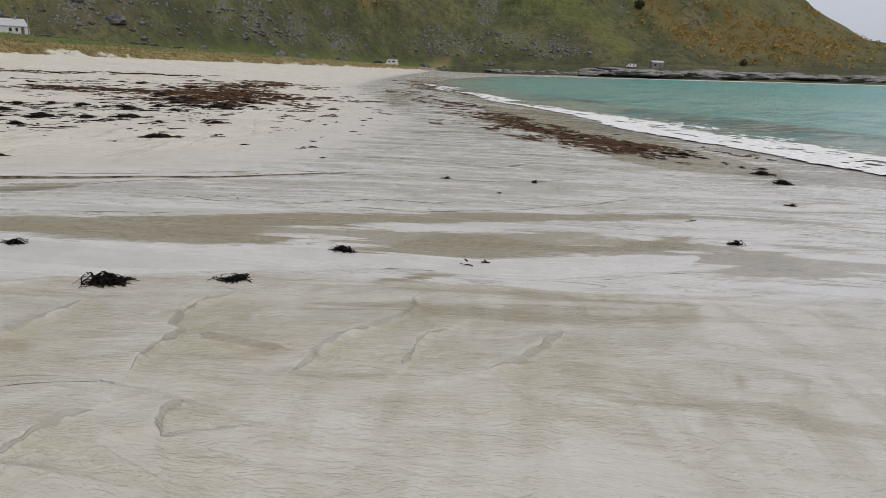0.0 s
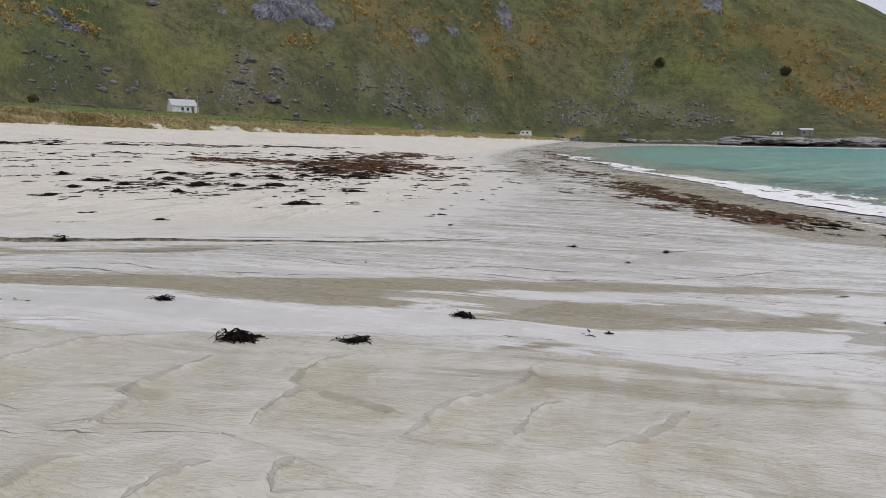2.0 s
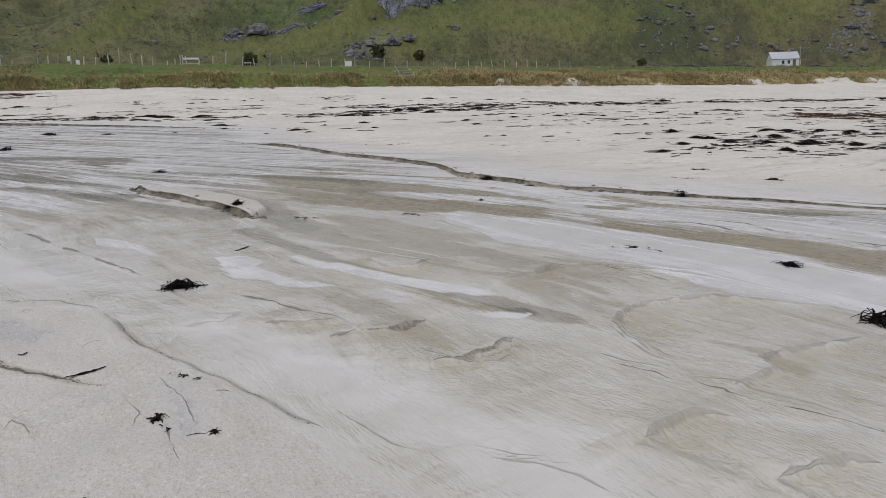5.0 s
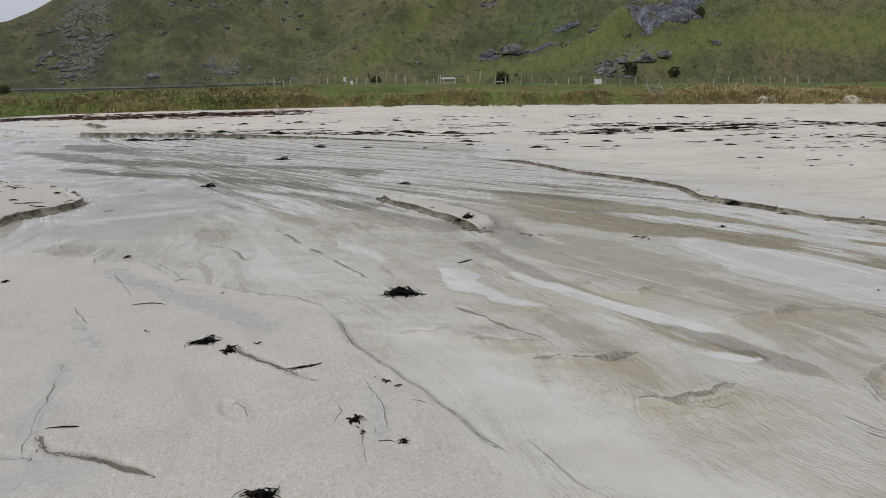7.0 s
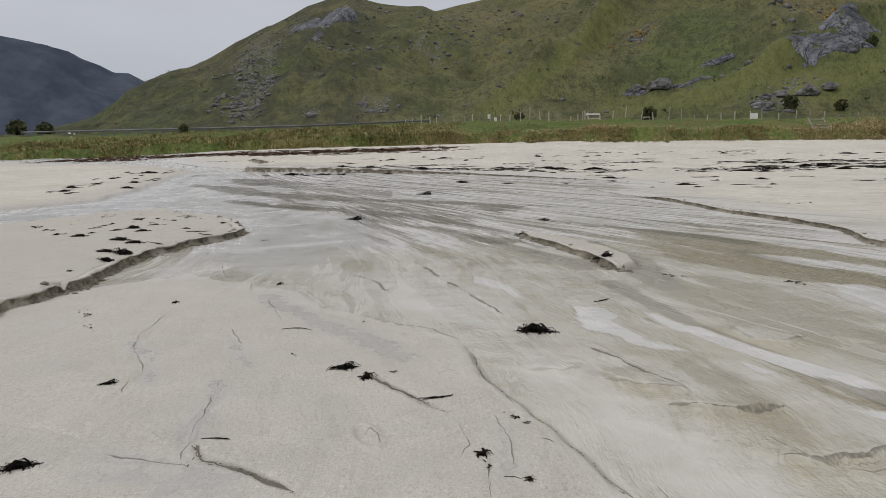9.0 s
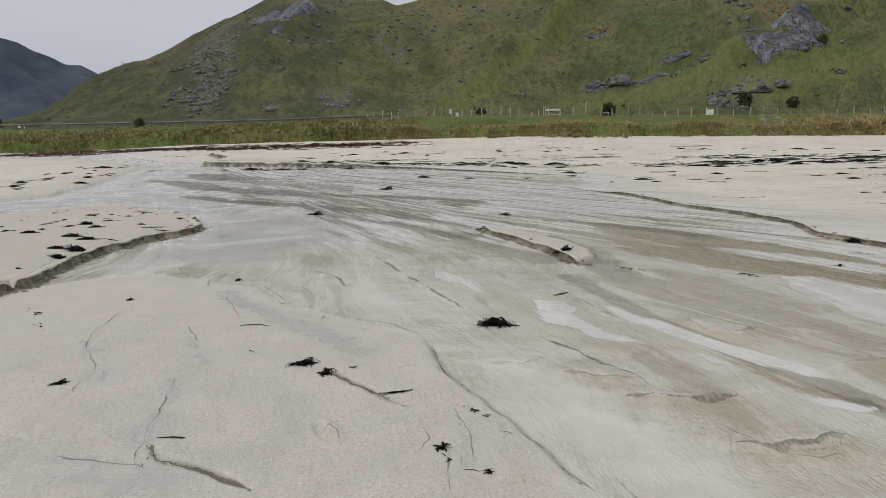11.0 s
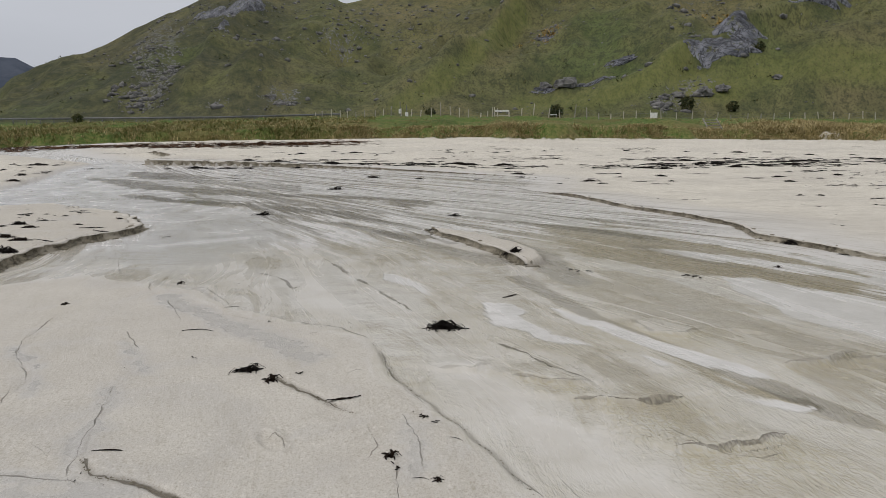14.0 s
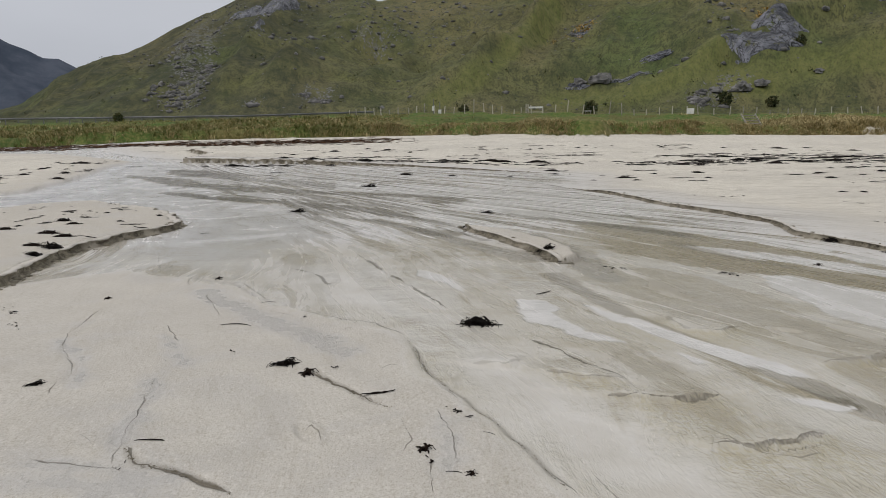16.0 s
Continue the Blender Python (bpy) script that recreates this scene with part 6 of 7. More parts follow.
for points, wide, count, size, label in (([(-18.5, 31), (-13, 33), (-8.3, 35)], 1.6, 40, 2.0, "rust-brown wrack heap on the pale upper beach"), ([(-8.5, 26), (-11, 33), (-14, 42), (-14, 54)], 2.0, 70, 2.6, "rust-brown wrack heap on the pale upper beach"), ([(4.6, 18.6), (3.8, 20.6), (2.2, 26), (0.6, 33), (-3, 46)], 0.8, 40, 1.6, "rust-brown wrack heap on the wet shore")):
    for k in range(count):
        x, y, turn = on_line(points, (k + rng.random()) / count)
        lay("wrack", rng.choice((WRACK_HEAP, WRACK_LONG, WRACK_LONG)), x + rng.gauss(0, wide * 0.6), y + rng.gauss(0, wide * 0.5), rng.gauss(0, 30), size * (0.3 + 0.6 * rng.random() ** 2), label, group="wrack on the beach", flat=0.6)


def scraps(name, seed, zones, material, label):
    """Small torn pieces of weed, too many to count."""
    rnd, verts, faces = random.Random(seed), [], []
    spots = []
    for points, wide, count, size in zones:
        left = count
        while left > 0:  # torn pieces lie in small drifts
            x, y, turn = on_line(points, rnd.random())
            x, y = x + rnd.gauss(0, wide), y + rnd.gauss(0, wide * 0.8)
            drift, few = size * (0.6 + 1.6 * rnd.random()), rnd.choice((1, 2, 4, 8, 12, 16))
            for k in range(few):
                along, off = rnd.gauss(0, drift), rnd.gauss(0, drift * 0.3)
                ca, sa = math.cos(radians(turn)), math.sin(radians(turn))
                spots.append((x + along * ca - off * sa, y + along * sa + off * ca, radians(turn) + rnd.gauss(0, 0.6), size * (0.4 + 0.9 * rnd.random())))
            left -= few
    xs, ys = np.array([s[0] for s in spots]), np.array([s[1] for s in spots])
    for (x, y, heading, size), z in zip(spots, ground_at(xs, ys)):
        start = len(verts)
        frond(verts, faces, rnd, x, y, heading, size, size * 0.2, size * 0.03, rnd.gauss(0, 0.9), 3)
        for i in range(start, len(verts)):
            verts[i] = (verts[i][0], verts[i][1], verts[i][2] + float(z))
    me = bpy.data.meshes.new(name)
    me.from_pydata(verts, [], faces)
    me.materials.append(material)
    me.update()
    return tagged(new(name, me), label, "seaweed", kind="stuff")


RED_BAND = [(-8.5, 26), (-11, 33), (-14, 42), (-14, 54)]
SHORE_BAND = [(4.5, 18.6), (3.7, 20.5), (2.2, 26), (0.6, 33), (-3, 46), (-6, 60)]
scraps("kelp_scraps", 11, [(points, wide * 1.1, count * 4, 0.10 + 0.12 * size) for points, wide, count, size, label in ZONES]
       + [([(-40, -10), (-30, 12), (-22, 40)], 6, 300, 0.2), ([(-16, 9), (-9, 13), (-3, 18)], 3.0, 130, 0.07), ([(-12, 5), (-3, 8), (3, 12)], 2.0, 60, 0.07), ([(-9, -4), (-5, -1), (-3, 0)], 1.0, 50, 0.04),
          ([(-34, -6), (-33.7, 3.5), (-30.5, 13.5), (-31, 21), (-31, 35), (-28, 52)], 0.7, 700, 0.45), ([(-33, 14), (-33.5, 24), (-32, 35), (-28, 52), (-24, 66)], 1.0, 800, 0.6), ([(-11, 15), (-10, 20), (-10, 26), (-14, 36)], 2.6, 900, 0.28), ([(-22, 20), (-20, 30), (-19, 45)], 2.6, 500, 0.35), ([(-37, -2), (-36, 10), (-35, 20)], 1.0, 300, 0.3)], KELP, "small dark scraps of kelp strewn over the sand")
scraps("wrack_scraps", 12, [(RED_BAND, 1.7, 1100, 0.6), ([(-18.5, 31), (-13, 33), (-8.3, 35)], 1.4, 700, 0.5), (SHORE_BAND[:4], 0.9, 1100, 0.42), (SHORE_BAND[3:], 1.0, 300, 0.5), ([(-13, 44), (-17, 60)], 2, 400, 0.5), ([(-1, 22), (-4, 30), (-8, 45)], 1.5, 120, 0.3), ([(-53, -26), (-51, -16), (-49, -6), (-49, 2)], 1.0, 3000, 0.5), ([(0, 60), (-5, 90), (-9, 120)], 2.0, 500, 0.8)], WRACK, "rust-brown torn wrack in drifts on the sand")


# ---- dune grass ----
def blades(name, spots, material, label, seed, per=6, width=0.03):
    """Tufts of thin bent blades; a spot is x, y, height, spread."""
    rnd = np.random.RandomState(seed)
    spots = np.asarray(spots)
    n = len(spots)
    z = ground_height(spots[:, 0], spots[:, 1])[0]
    a = rnd.uniform(0, 2 * np.pi, (n, per))
    lean = rnd.uniform(0.3, 1.7, (n, per)) * spots[:, 3:4]
    h = spots[:, 2:3] * rnd.uniform(0.55, 1.15, (n, per))
    foot = rnd.uniform(0, 0.35, (n, per)) * spots[:, 3:4]
    bx, by = spots[:, 0:1] + np.cos(a) * foot, spots[:, 1:2] + np.sin(a) * foot
    half = width * spots[:, 2:3] * rnd.uniform(0.7, 1.4, (n, per))
    sx, sy = -np.sin(a) * half, np.cos(a) * half
    mx, my, tx, ty = bx + np.cos(a) * lean * 0.35, by + np.sin(a) * lean * 0.35, bx + np.cos(a) * lean, by + np.sin(a) * lean
    zz = z[:, None] - 0.05 + 0 * bx
    v = np.stack([np.stack(p, -1) for p in ((bx - sx, by - sy, zz), (bx + sx, by + sy, zz), (mx + sx * 0.8, my + sy * 0.8, zz + h * 0.62), (mx - sx * 0.8, my - sy * 0.8, zz + h * 0.62), (tx, ty, zz + h))], 2).reshape(-1, 3)
    k = np.arange(n * per)[:, None] * 5
    me = bpy.data.meshes.new(name)
    quads, tris = k + [[0, 1, 2, 3]], k + [[3, 2, 4]]
    me.vertices.add(len(v))
    me.vertices.foreach_set("co", v.astype(np.float32).ravel())
    loops = np.concatenate([quads, tris], 1)
    me.loops.add(loops.size)
    me.loops.foreach_set("vertex_index", loops.ravel().astype(np.int32))
    me.polygons.add(2 * n * per)
    starts = np.stack([k[:, 0] // 5 * 7, k[:, 0] // 5 * 7 + 4], 1)
    me.polygons.foreach_set("loop_start", starts.ravel().astype(np.int32))
    me.materials.append(material)
    me.update(calc_edges=True)
    me.validate()
    return tagged(new(name, me), label, "grass", kind="stuff")


def dune_spots(seed, count, v0, v1, b0, b1, high, power=1.0):
    """Places behind the dune's edge between two distances along the shore."""
    rnd = np.random.RandomState(seed)
    v = rnd.uniform(v0, v1, count * 2)
    back = b0 + (b1 - b0) * rnd.uniform(0, 1, count * 2) ** power
    u = 52.5 + back
    for _ in range(3):
        u = 52.5 + back + dune_wiggle(u, v)
    x, y = -0.9962 * u + 0.0872 * v, 0.0872 * u + 0.9962 * v
    patchy = fbm(x * 0.3, y * 0.3, 3, 111) > rnd.uniform(0.24, 0.5, count * 2)
    x, y, back = x[patchy][:count], y[patchy][:count], back[patchy][:count]
    h = 0.85 * high * rnd.uniform(0.6, 1.3, len(x))
    h = h * (0.5 + 1.1 * fbm(x * 0.7, y * 0.7, 2, 113))
    return np.stack([x, y, h, h * 0.9], -1)


blades("marram_grass", np.concatenate([dune_spots(1, 1700, -44, -2, 0.1, 12, 0.42, 1.1), dune_spots(10, 3000, -4, 30, 0.0, 2.0, 0.30), dune_spots(11, 8000, 27, 64, 0.0, 9, 0.36, 1.3), dune_spots(2, 6000, 60, 150, 0.1, 12, 0.45, 1.2),
                                       dune_spots(3, 4000, 150, 330, 0.1, 16, 0.6), dune_spots(4, 1500, -44, -4, 8, 60, 0.3), dune_spots(12, 1500, 30, 70, 9, 50, 0.3)]), STRAW, "straw-coloured marram grass on the low dunes", 5, 9, 0.05)
blades("green_grass", np.concatenate([dune_spots(6, 8000, -44, -2, 0.2, 14, 0.38), dune_spots(7, 6500, -50, -2, 10, 66, 0.32), dune_spots(17, 9000, -4, 30, 1.5, 62, 0.14), dune_spots(18, 3000, 28, 80, 6, 60, 0.25), dune_spots(8, 4000, 80, 240, 4, 80, 0.5)]), GREEN, "green meadow grass behind the dunes", 9, 7, 0.05)


# ---- rocks, shrubs and hills' detail ----
def polar_spots(seed, count, a0, a1, keep):
    """Random places on the hill slopes: heading, slope share; keep says how likely a place is."""
    rnd = np.random.RandomState(seed)
    turn = rnd.uniform(a0, a1, count)
    s = rnd.uniform(0.0, 0.95, count)
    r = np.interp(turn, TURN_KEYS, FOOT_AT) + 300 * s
    x, y = -np.sin(np.radians(turn)) * r, np.cos(np.radians(turn)) * r
    z, turf, hill_part, s2, ribs, t2, r2, u, v, back, edge = ground_height(x, y)
    rocky, rust, heather, lush_haze = land_masks(x, y, s2, ribs, turn, hill_part, r)
    ok = rnd.uniform(0, 1, count) < keep(rocky, rust, s2)
    return x[ok], y[ok], z[ok], rust[ok], rnd


def chunk_shape(seed, rounded=0.3):
    """A unit rock: a cube-sphere with knocked corners."""
    bm = bmesh.new()
    bmesh.ops.create_icosphere(bm, subdivisions=1, radius=1)
    rnd = random.Random(seed)
    for v in bm.verts:
        v.co *= 0.65 + 0.6 * rnd.random()
        v.co.z *= 0.8
    co = np.array([v.co[:] for v in bm.verts])
    faces = np.array([[v.index for v in f.verts] for f in bm.faces])
    bm.free()
    return co, faces


def chunks(name, x, y, z, size, material, label, category, seed, flat=0.7):
    """Many rocks joined into one mesh."""
    rnd = np.random.RandomState(seed)
    kinds = [chunk_shape(seed + k) for k in range(6)]
    verts, faces, total = [], [], 0
    for k, (co, tri) in enumerate(kinds):
        pick = np.arange(k, len(x), 6)
        a = rnd.uniform(0, 6.28, len(pick))
        sx, sy, sz = size[pick] * rnd.uniform(0.7, 1.4, len(pick)), size[pick] * rnd.uniform(0.7, 1.3, len(pick)), size[pick] * rnd.uniform(0.5, 1.0, len(pick)) * flat
        px, py = co[None, :, 0] * sx[:, None], co[None, :, 1] * sy[:, None]
        v = np.stack([x[pick, None] + px * np.cos(a)[:, None] - py * np.sin(a)[:, None], y[pick, None] + px * np.sin(a)[:, None] + py * np.cos(a)[:, None], z[pick, None] + co[None, :, 2] * sz[:, None] + 0.15 * sz[:, None]], -1)
        verts.append(v.reshape(-1, 3))
        faces.append((tri[None] + (np.arange(len(pick)) * len(co))[:, None, None]).reshape(-1, 3) + total)
        total += len(pick) * len(co)
    verts, faces = np.concatenate(verts), np.concatenate(faces)
    me = bpy.data.meshes.new(name)
    me.vertices.add(len(verts))
    me.vertices.foreach_set("co", verts.astype(np.float32).ravel())
    me.loops.add(faces.size)
    me.loops.foreach_set("vertex_index", faces.ravel().astype(np.int32))
    me.polygons.add(len(faces))
    me.polygons.foreach_set("loop_start", np.arange(0, faces.size, 3, dtype=np.int32))
    me.materials.append(material)
    me.update(calc_edges=True)
    me.validate()
    return tagged(new(name, me), label, category, kind="stuff")


x, y, z, rust, rnd = polar_spots(21, 300000, -30, 118, lambda rocky, rust, s: np.clip((rocky - 0.30) * 2.0, 0.010, 1.0) * (1 - 0.5 * s))
clumped = (fbm(x * 0.09, y * 0.09, 3, 151) + 0.2 * rnd.uniform(-1, 1, len(x)) > 0.42) & (fbm(x * 0.3, y * 0.3, 3, 153) + 0.12 * rnd.uniform(-1, 1, len(x)) > 0.42)
x, y, z = x[clumped], y[clumped], z[clumped]
chunks("scree", x, y, z, 0.24 + 1.2 * rnd.uniform(0, 1, len(x)) ** 4, ROCK, "grey angular scree and boulders on the hill flank", "rocks", 22, 1.0)

SHRUB_GREEN = blade_material("dark_shrub_leaves", (0.03, 0.042, 0.018), (0.06, 0.075, 0.03), (0.11, 0.105, 0.045))
SHRUB_RUST = blade_material("autumn_leaves", (0.15, 0.10, 0.035), (0.34, 0.215, 0.06), (0.47, 0.33, 0.105))


def shrubs(name, x, y, z, size, material, label, seed, per=30):
    """Low bushes as loose clumps of small leaves on their slopes."""
    rnd = np.random.RandomState(seed)
    n = len(x)
    d = rnd.normal(0, 1, (n, per, 3))
    d /= np.linalg.norm(d, axis=2, keepdims=True)
    d *= rnd.uniform(0.35, 1.0, (n, per, 1)) ** 0.6
    c = np.stack([x, y, z], -1)[:, None] + d * (size[:, None, None] * [1.0, 1.0, 0.75]) + np.array([0, 0, 0.55]) * size[:, None, None]
    leaf = size[:, None, None] * rnd.uniform(0.11, 0.24, (n, per, 1))
    p, q = rnd.normal(0, 1, (n, per, 3)), rnd.normal(0, 1, (n, per, 3))
    v = np.stack([c - p * leaf * 0.6, c + q * leaf * 0.6, c + p * leaf * 0.6, c - q * leaf * 0.6], 2).reshape(-1, 3)
    f = np.arange(n * per * 4)
    me = bpy.data.meshes.new(name)
    me.vertices.add(len(v))
    me.vertices.foreach_set("co", v.astype(np.float32).ravel())
    me.loops.add(len(f))
    me.loops.foreach_set("vertex_index", f.astype(np.int32))
    me.polygons.add(n * per)
    me.polygons.foreach_set("loop_start", np.arange(0, len(f), 4, dtype=np.int32))
    me.materials.append(material)
    me.update(calc_edges=True)
    me.validate()
    return tagged(new(name, me), label, "shrubs", kind="stuff")


def birch_share(rocky, rust, s):
    return np.clip((rust - 0.12) * 0.6, 0.0, 0.34)


x, y, z, rust, rnd = polar_spots(23, 70000, -32, 116, birch_share)
shrubs("autumn_shrubs", x, y, z, 0.7 + 2.1 * rnd.uniform(0, 1, len(x)) ** 1.7, SHRUB_RUST, "golden and rust autumn birch scrub on the hillside", 24, 44)
x, y, z, rust, rnd = polar_spots(25, 90000, -32, 116, lambda rocky, rust, s: 0.02 + 0.08 * np.clip(rust * 3, 0, 1))
shrubs("dark_shrubs", x, y, z, 0.2 + 1.0 * rnd.uniform(0, 1, len(x)) ** 2, SHRUB_GREEN, "low dark green juniper scrub on the hillside", 26, 20)


def clods(seed, lines, label):
    """Crumbs of damp sand fallen along the cut edges."""
    rnd, spots = np.random.RandomState(seed), []
    for points, wobble, count, size in lines:
        pts = np.array(points)
        run = np.concatenate([[0], np.cumsum(np.hypot(*np.diff(pts, axis=0).T))])
        t = rnd.uniform(0, run[-1], count)
        x, y = np.interp(t, run, pts[:, 0]) + rnd.normal(0, 1.2 * size, count), np.interp(t, run, pts[:, 1]) + rnd.normal(0, 1.2 * size, count)
        spots.append(np.stack([x - wobble * (fbm(x * 2.3, y * 2.3, 3, 61) - 0.45), y - wobble * (fbm(x * 2.3, y * 2.3, 3, 67) - 0.45), size * (0.35 + rnd.uniform(0, 1, count) ** 3)], -1))
    x, y, size = np.concatenate(spots).T
    return chunks("sand_clods", x, y, ground_at(x, y), size, CLOD, label, "sand", seed, 0.8)


CLOD = rock_material("damp_sand_clods", (0.10, 0.09, 0.065), (0.30, 0.27, 0.21), 6.0)
clods(31, [(TERRACE[:12], 0.35, 420, 0.045), (ISLAND[:7], 0.12, 200, 0.035), (EDGES[0][0][:9], 0.10, 420, 0.035), (EDGES[4][0], 0.1, 120, 0.06), (EDGES[1][0], 0.1, 160, 0.006), (EDGES[2][0], 0.1, 160, 0.006), (EDGES[3][0], 0.1, 200, 0.005)], "crumbled clods of damp sand below the cut edges")


# ---- built things ----
WHITE_PAINT = plain("white_painted_boards", (0.72, 0.72, 0.70), 0.6)
ROOF_METAL = plain("pale_roof_sheet", (0.50, 0.52, 0.54), 0.45, 0.3)
GREY_WOOD = plain("weathered_grey_wood", (0.33, 0.31, 0.27), 0.85, 0.0, 0.25, 8)
PALE_WOOD = plain("pale_post_wood", (0.48, 0.45, 0.38), 0.8, 0.0, 0.2, 8)
BROWN_WOOD = plain("brown_board", (0.20, 0.13, 0.08), 0.8, 0.0, 0.25, 8)
DARK_GLASS = plain("dark_window_glass", (0.03, 0.035, 0.04), 0.12, 0.0, 0.1, 5, 0)
CAR_WHITE = plain("white_vehicle_paint", (0.76, 0.77, 0.78), 0.3, 0.0, 0.05, 3, 0)
CAR_DARK = plain("dark_vehicle_paint", (0.03, 0.032, 0.04), 0.3, 0.1, 0.1, 3, 0)
TYRE = plain("tyre_rubber", (0.02, 0.02, 0.02), 0.85)
STEEL = plain("galvanised_steel", (0.17, 0.175, 0.18), 0.5, 0.5, 0.15, 6)
GREY_BOARDS = plain("grey_hut_boards", (0.22, 0.22, 0.22), 0.8)
CONCRETE = plain("grey_concrete", (0.34, 0.33, 0.31), 0.9, 0.0, 0.2, 3)
STONE_WALL = rock_material("field_stone", (0.06, 0.06, 0.055), (0.2, 0.195, 0.18), 1.5)


def gable_roof(length, depth, rise, eave, thick):
    """Two sloping slabs that meet in a ridge along x, with base at z = 0."""
    bm = bmesh.new()
    for side in (-1, 1):
        y0, y1 = side * (depth / 2 + eave), 0
        z0 = -rise * eave / (depth / 2)
        pts = [(-length / 2 - eave, y0, z0), (length / 2 + eave, y0, z0), (length / 2 + eave, y1, rise), (-length / 2 - eave, y1, rise)]
        low = [bm.verts.new(p) for p in pts]
        top = [bm.verts.new((p[0], p[1], p[2] + thick)) for p in pts]
        bm.faces.new(low)
        bm.faces.new(top[::-1])
        for k in range(4):
            bm.faces.new((low[k], low[(k + 1) % 4], top[(k + 1) % 4], top[k]))
    bmesh.ops.recalc_face_normals(bm, faces=bm.faces)
    return bm


def gabled_body(length, depth, high, rise):
    bm = bmesh.new()
    rows = []
    for x in (-length / 2, length / 2):
        rows.append([bm.verts.new(p) for p in ((x, -depth / 2, -1.0), (x, depth / 2, -1.0), (x, depth / 2, high), (x, 0, high + rise), (x, -depth / 2, high))])
    bm.faces.new(rows[0][::-1])
    bm.faces.new(rows[1])
    for k in range(5):
        bm.faces.new((rows[0][k], rows[0][(k + 1) % 5], rows[1][(k + 1) % 5], rows[1][k]))
    bmesh.ops.recalc_face_normals(bm, faces=bm.faces)
    return bm


def house(name, label, x, y, turn, length, depth, high, rise, walls, roofing, openings):
    """A small gabled building with its long front on -y."""
    h = thing(name, label, "house", x, y, None, turn)
    part("wall", gabled_body(length, depth, high, rise), walls, h)
    part("roof", gable_roof(length, depth, rise, 0.25, 0.10), roofing, h).location.z = high
    for kind, at, z, w, t in openings:
        ob = part(kind, box(bmesh.new(), at, -depth / 2 - 0.02, z, w, 0.10, t, 0.02), DARK_GLASS if kind == "window" else BROWN_WOOD, h)
        frame_bm = bmesh.new()
        for dx, dz, sx, sz in ((-w / 2, 0, 0.09, t), (w / 2, 0, 0.09, t), (0, -0.05, w + 0.18, 0.09), (0, t, w + 0.18, 0.09)):
            box(frame_bm, at + dx, -depth / 2 - 0.04, z + dz, sx, 0.14, sz)
        part("frame", frame_bm, walls, ob)
    return h


def at_turn(turn, r):
    return -math.sin(radians(turn)) * r, math.cos(radians(turn)) * r


hx, hy = at_turn(32.7, 220)
cabin = house("house", "small white wooden house with a pale metal roof", hx, hy, 52, 6.9, 4.4, 2.35, 1.7, WHITE_PAINT, ROOF_METAL, [("window", -0.6, 0.9, 0.8, 0.9), ("window", 0.9, 0.9, 0.7, 0.9), ("door", 2.3, 0.1, 0.9, 1.9)])
part("chimney", box(bmesh.new(), 1.6, 0, 3.6, 0.5, 0.5, 1.1, 0.03), CONCRETE, cabin)
part("annex", box(bmesh.new(), 4.0, 0.6, -0.5, 1.0, 2.6, 2.5, 0.03), WHITE_PAINT, cabin)
px, py = at_turn(31.6, 217)
pole = thing("power_pole", "tall grey wooden pole beside the white house", "pole", px, py)
part("mast", rod(bmesh.new(), (0, 0, -0.5), (0, 0, 5.6), 0.12, 0.09), GREY_WOOD, pole)
part("crossarm", box(bmesh.new(), 0, 0, 5.1, 1.2, 0.1, 0.1, 0.01), GREY_WOOD, pole)

hut_x, hut_y = at_turn(-13.5, 418)
house("hut", "small grey flat-built hut above the shore rocks", hut_x, hut_y, 13, 6.5, 4, 3.0, 0.8, GREY_BOARDS, ROOF_METAL, [("window", -1.6, 1.1, 1.2, 1.0), ("door", 1.4, 0.1, 1.0, 2.0)])


def vehicle(name, label, x, y, turn, length, wide, high, paint, camper):
    """A parked car or camper van with wheels, windows and lights; front on +x."""
    car = thing(name, label, "vehicle", x, y, None, turn)
    bm = bmesh.new()
    nose = length * (0.24 if camper else 0.30)
    side = [(-length / 2, 0.35), (length / 2, 0.35), (length / 2, 0.9), (length / 2 - nose * 0.45, 1.15), (length / 2 - nose, high), (-length / 2 + (0.15 if camper else 0.6), high), (-length / 2, 1.1)]
    left = [bm.verts.new((px_, -wide / 2, pz)) for px_, pz in side]
    right = [bm.verts.new((px_, wide / 2, pz)) for px_, pz in side]
    bm.faces.new(left)
    bm.faces.new(right[::-1])
    for k in range(len(side)):
        j = (k + 1) % len(side)
        bm.faces.new((left[j], left[k], right[k], right[j]))
    bmesh.ops.recalc_face_normals(bm, faces=bm.faces)
    bmesh.ops.bevel(bm, geom=list(bm.edges), offset=0.09, segments=2, affect="EDGES")
    part("body", bm, paint, car)
    for px_ in (-length * 0.32, length * 0.31):
        for py_ in (-wide / 2 + 0.08, wide / 2 - 0.08):
            w = part("wheel", rod(bmesh.new(), (px_, py_ - 0.11, 0.33), (px_, py_ + 0.11, 0.33), 0.33, None, 18), TYRE, car)
            part("rim", rod(bmesh.new(), (px_, py_ - 0.12, 0.33), (px_, py_ + 0.12, 0.33), 0.19, None, 12), STEEL, w)
    for py_ in (-wide / 2 - 0.005, wide / 2 + 0.005):
        for px_, ww in ((-length * 0.22, length * 0.2), (length * 0.12, length * 0.16)):
            part("window", box(bmesh.new(), px_, py_, high * 0.56, ww, 0.03, high * 0.26, 0.01), DARK_GLASS, car)
    part("rear_window", box(bmesh.new(), -length / 2 - 0.0, 0, high * 0.6, 0.04, wide * 0.6, high * 0.24, 0.01), DARK_GLASS, car)
    return car


vx, vy = at_turn(6.55, 330)
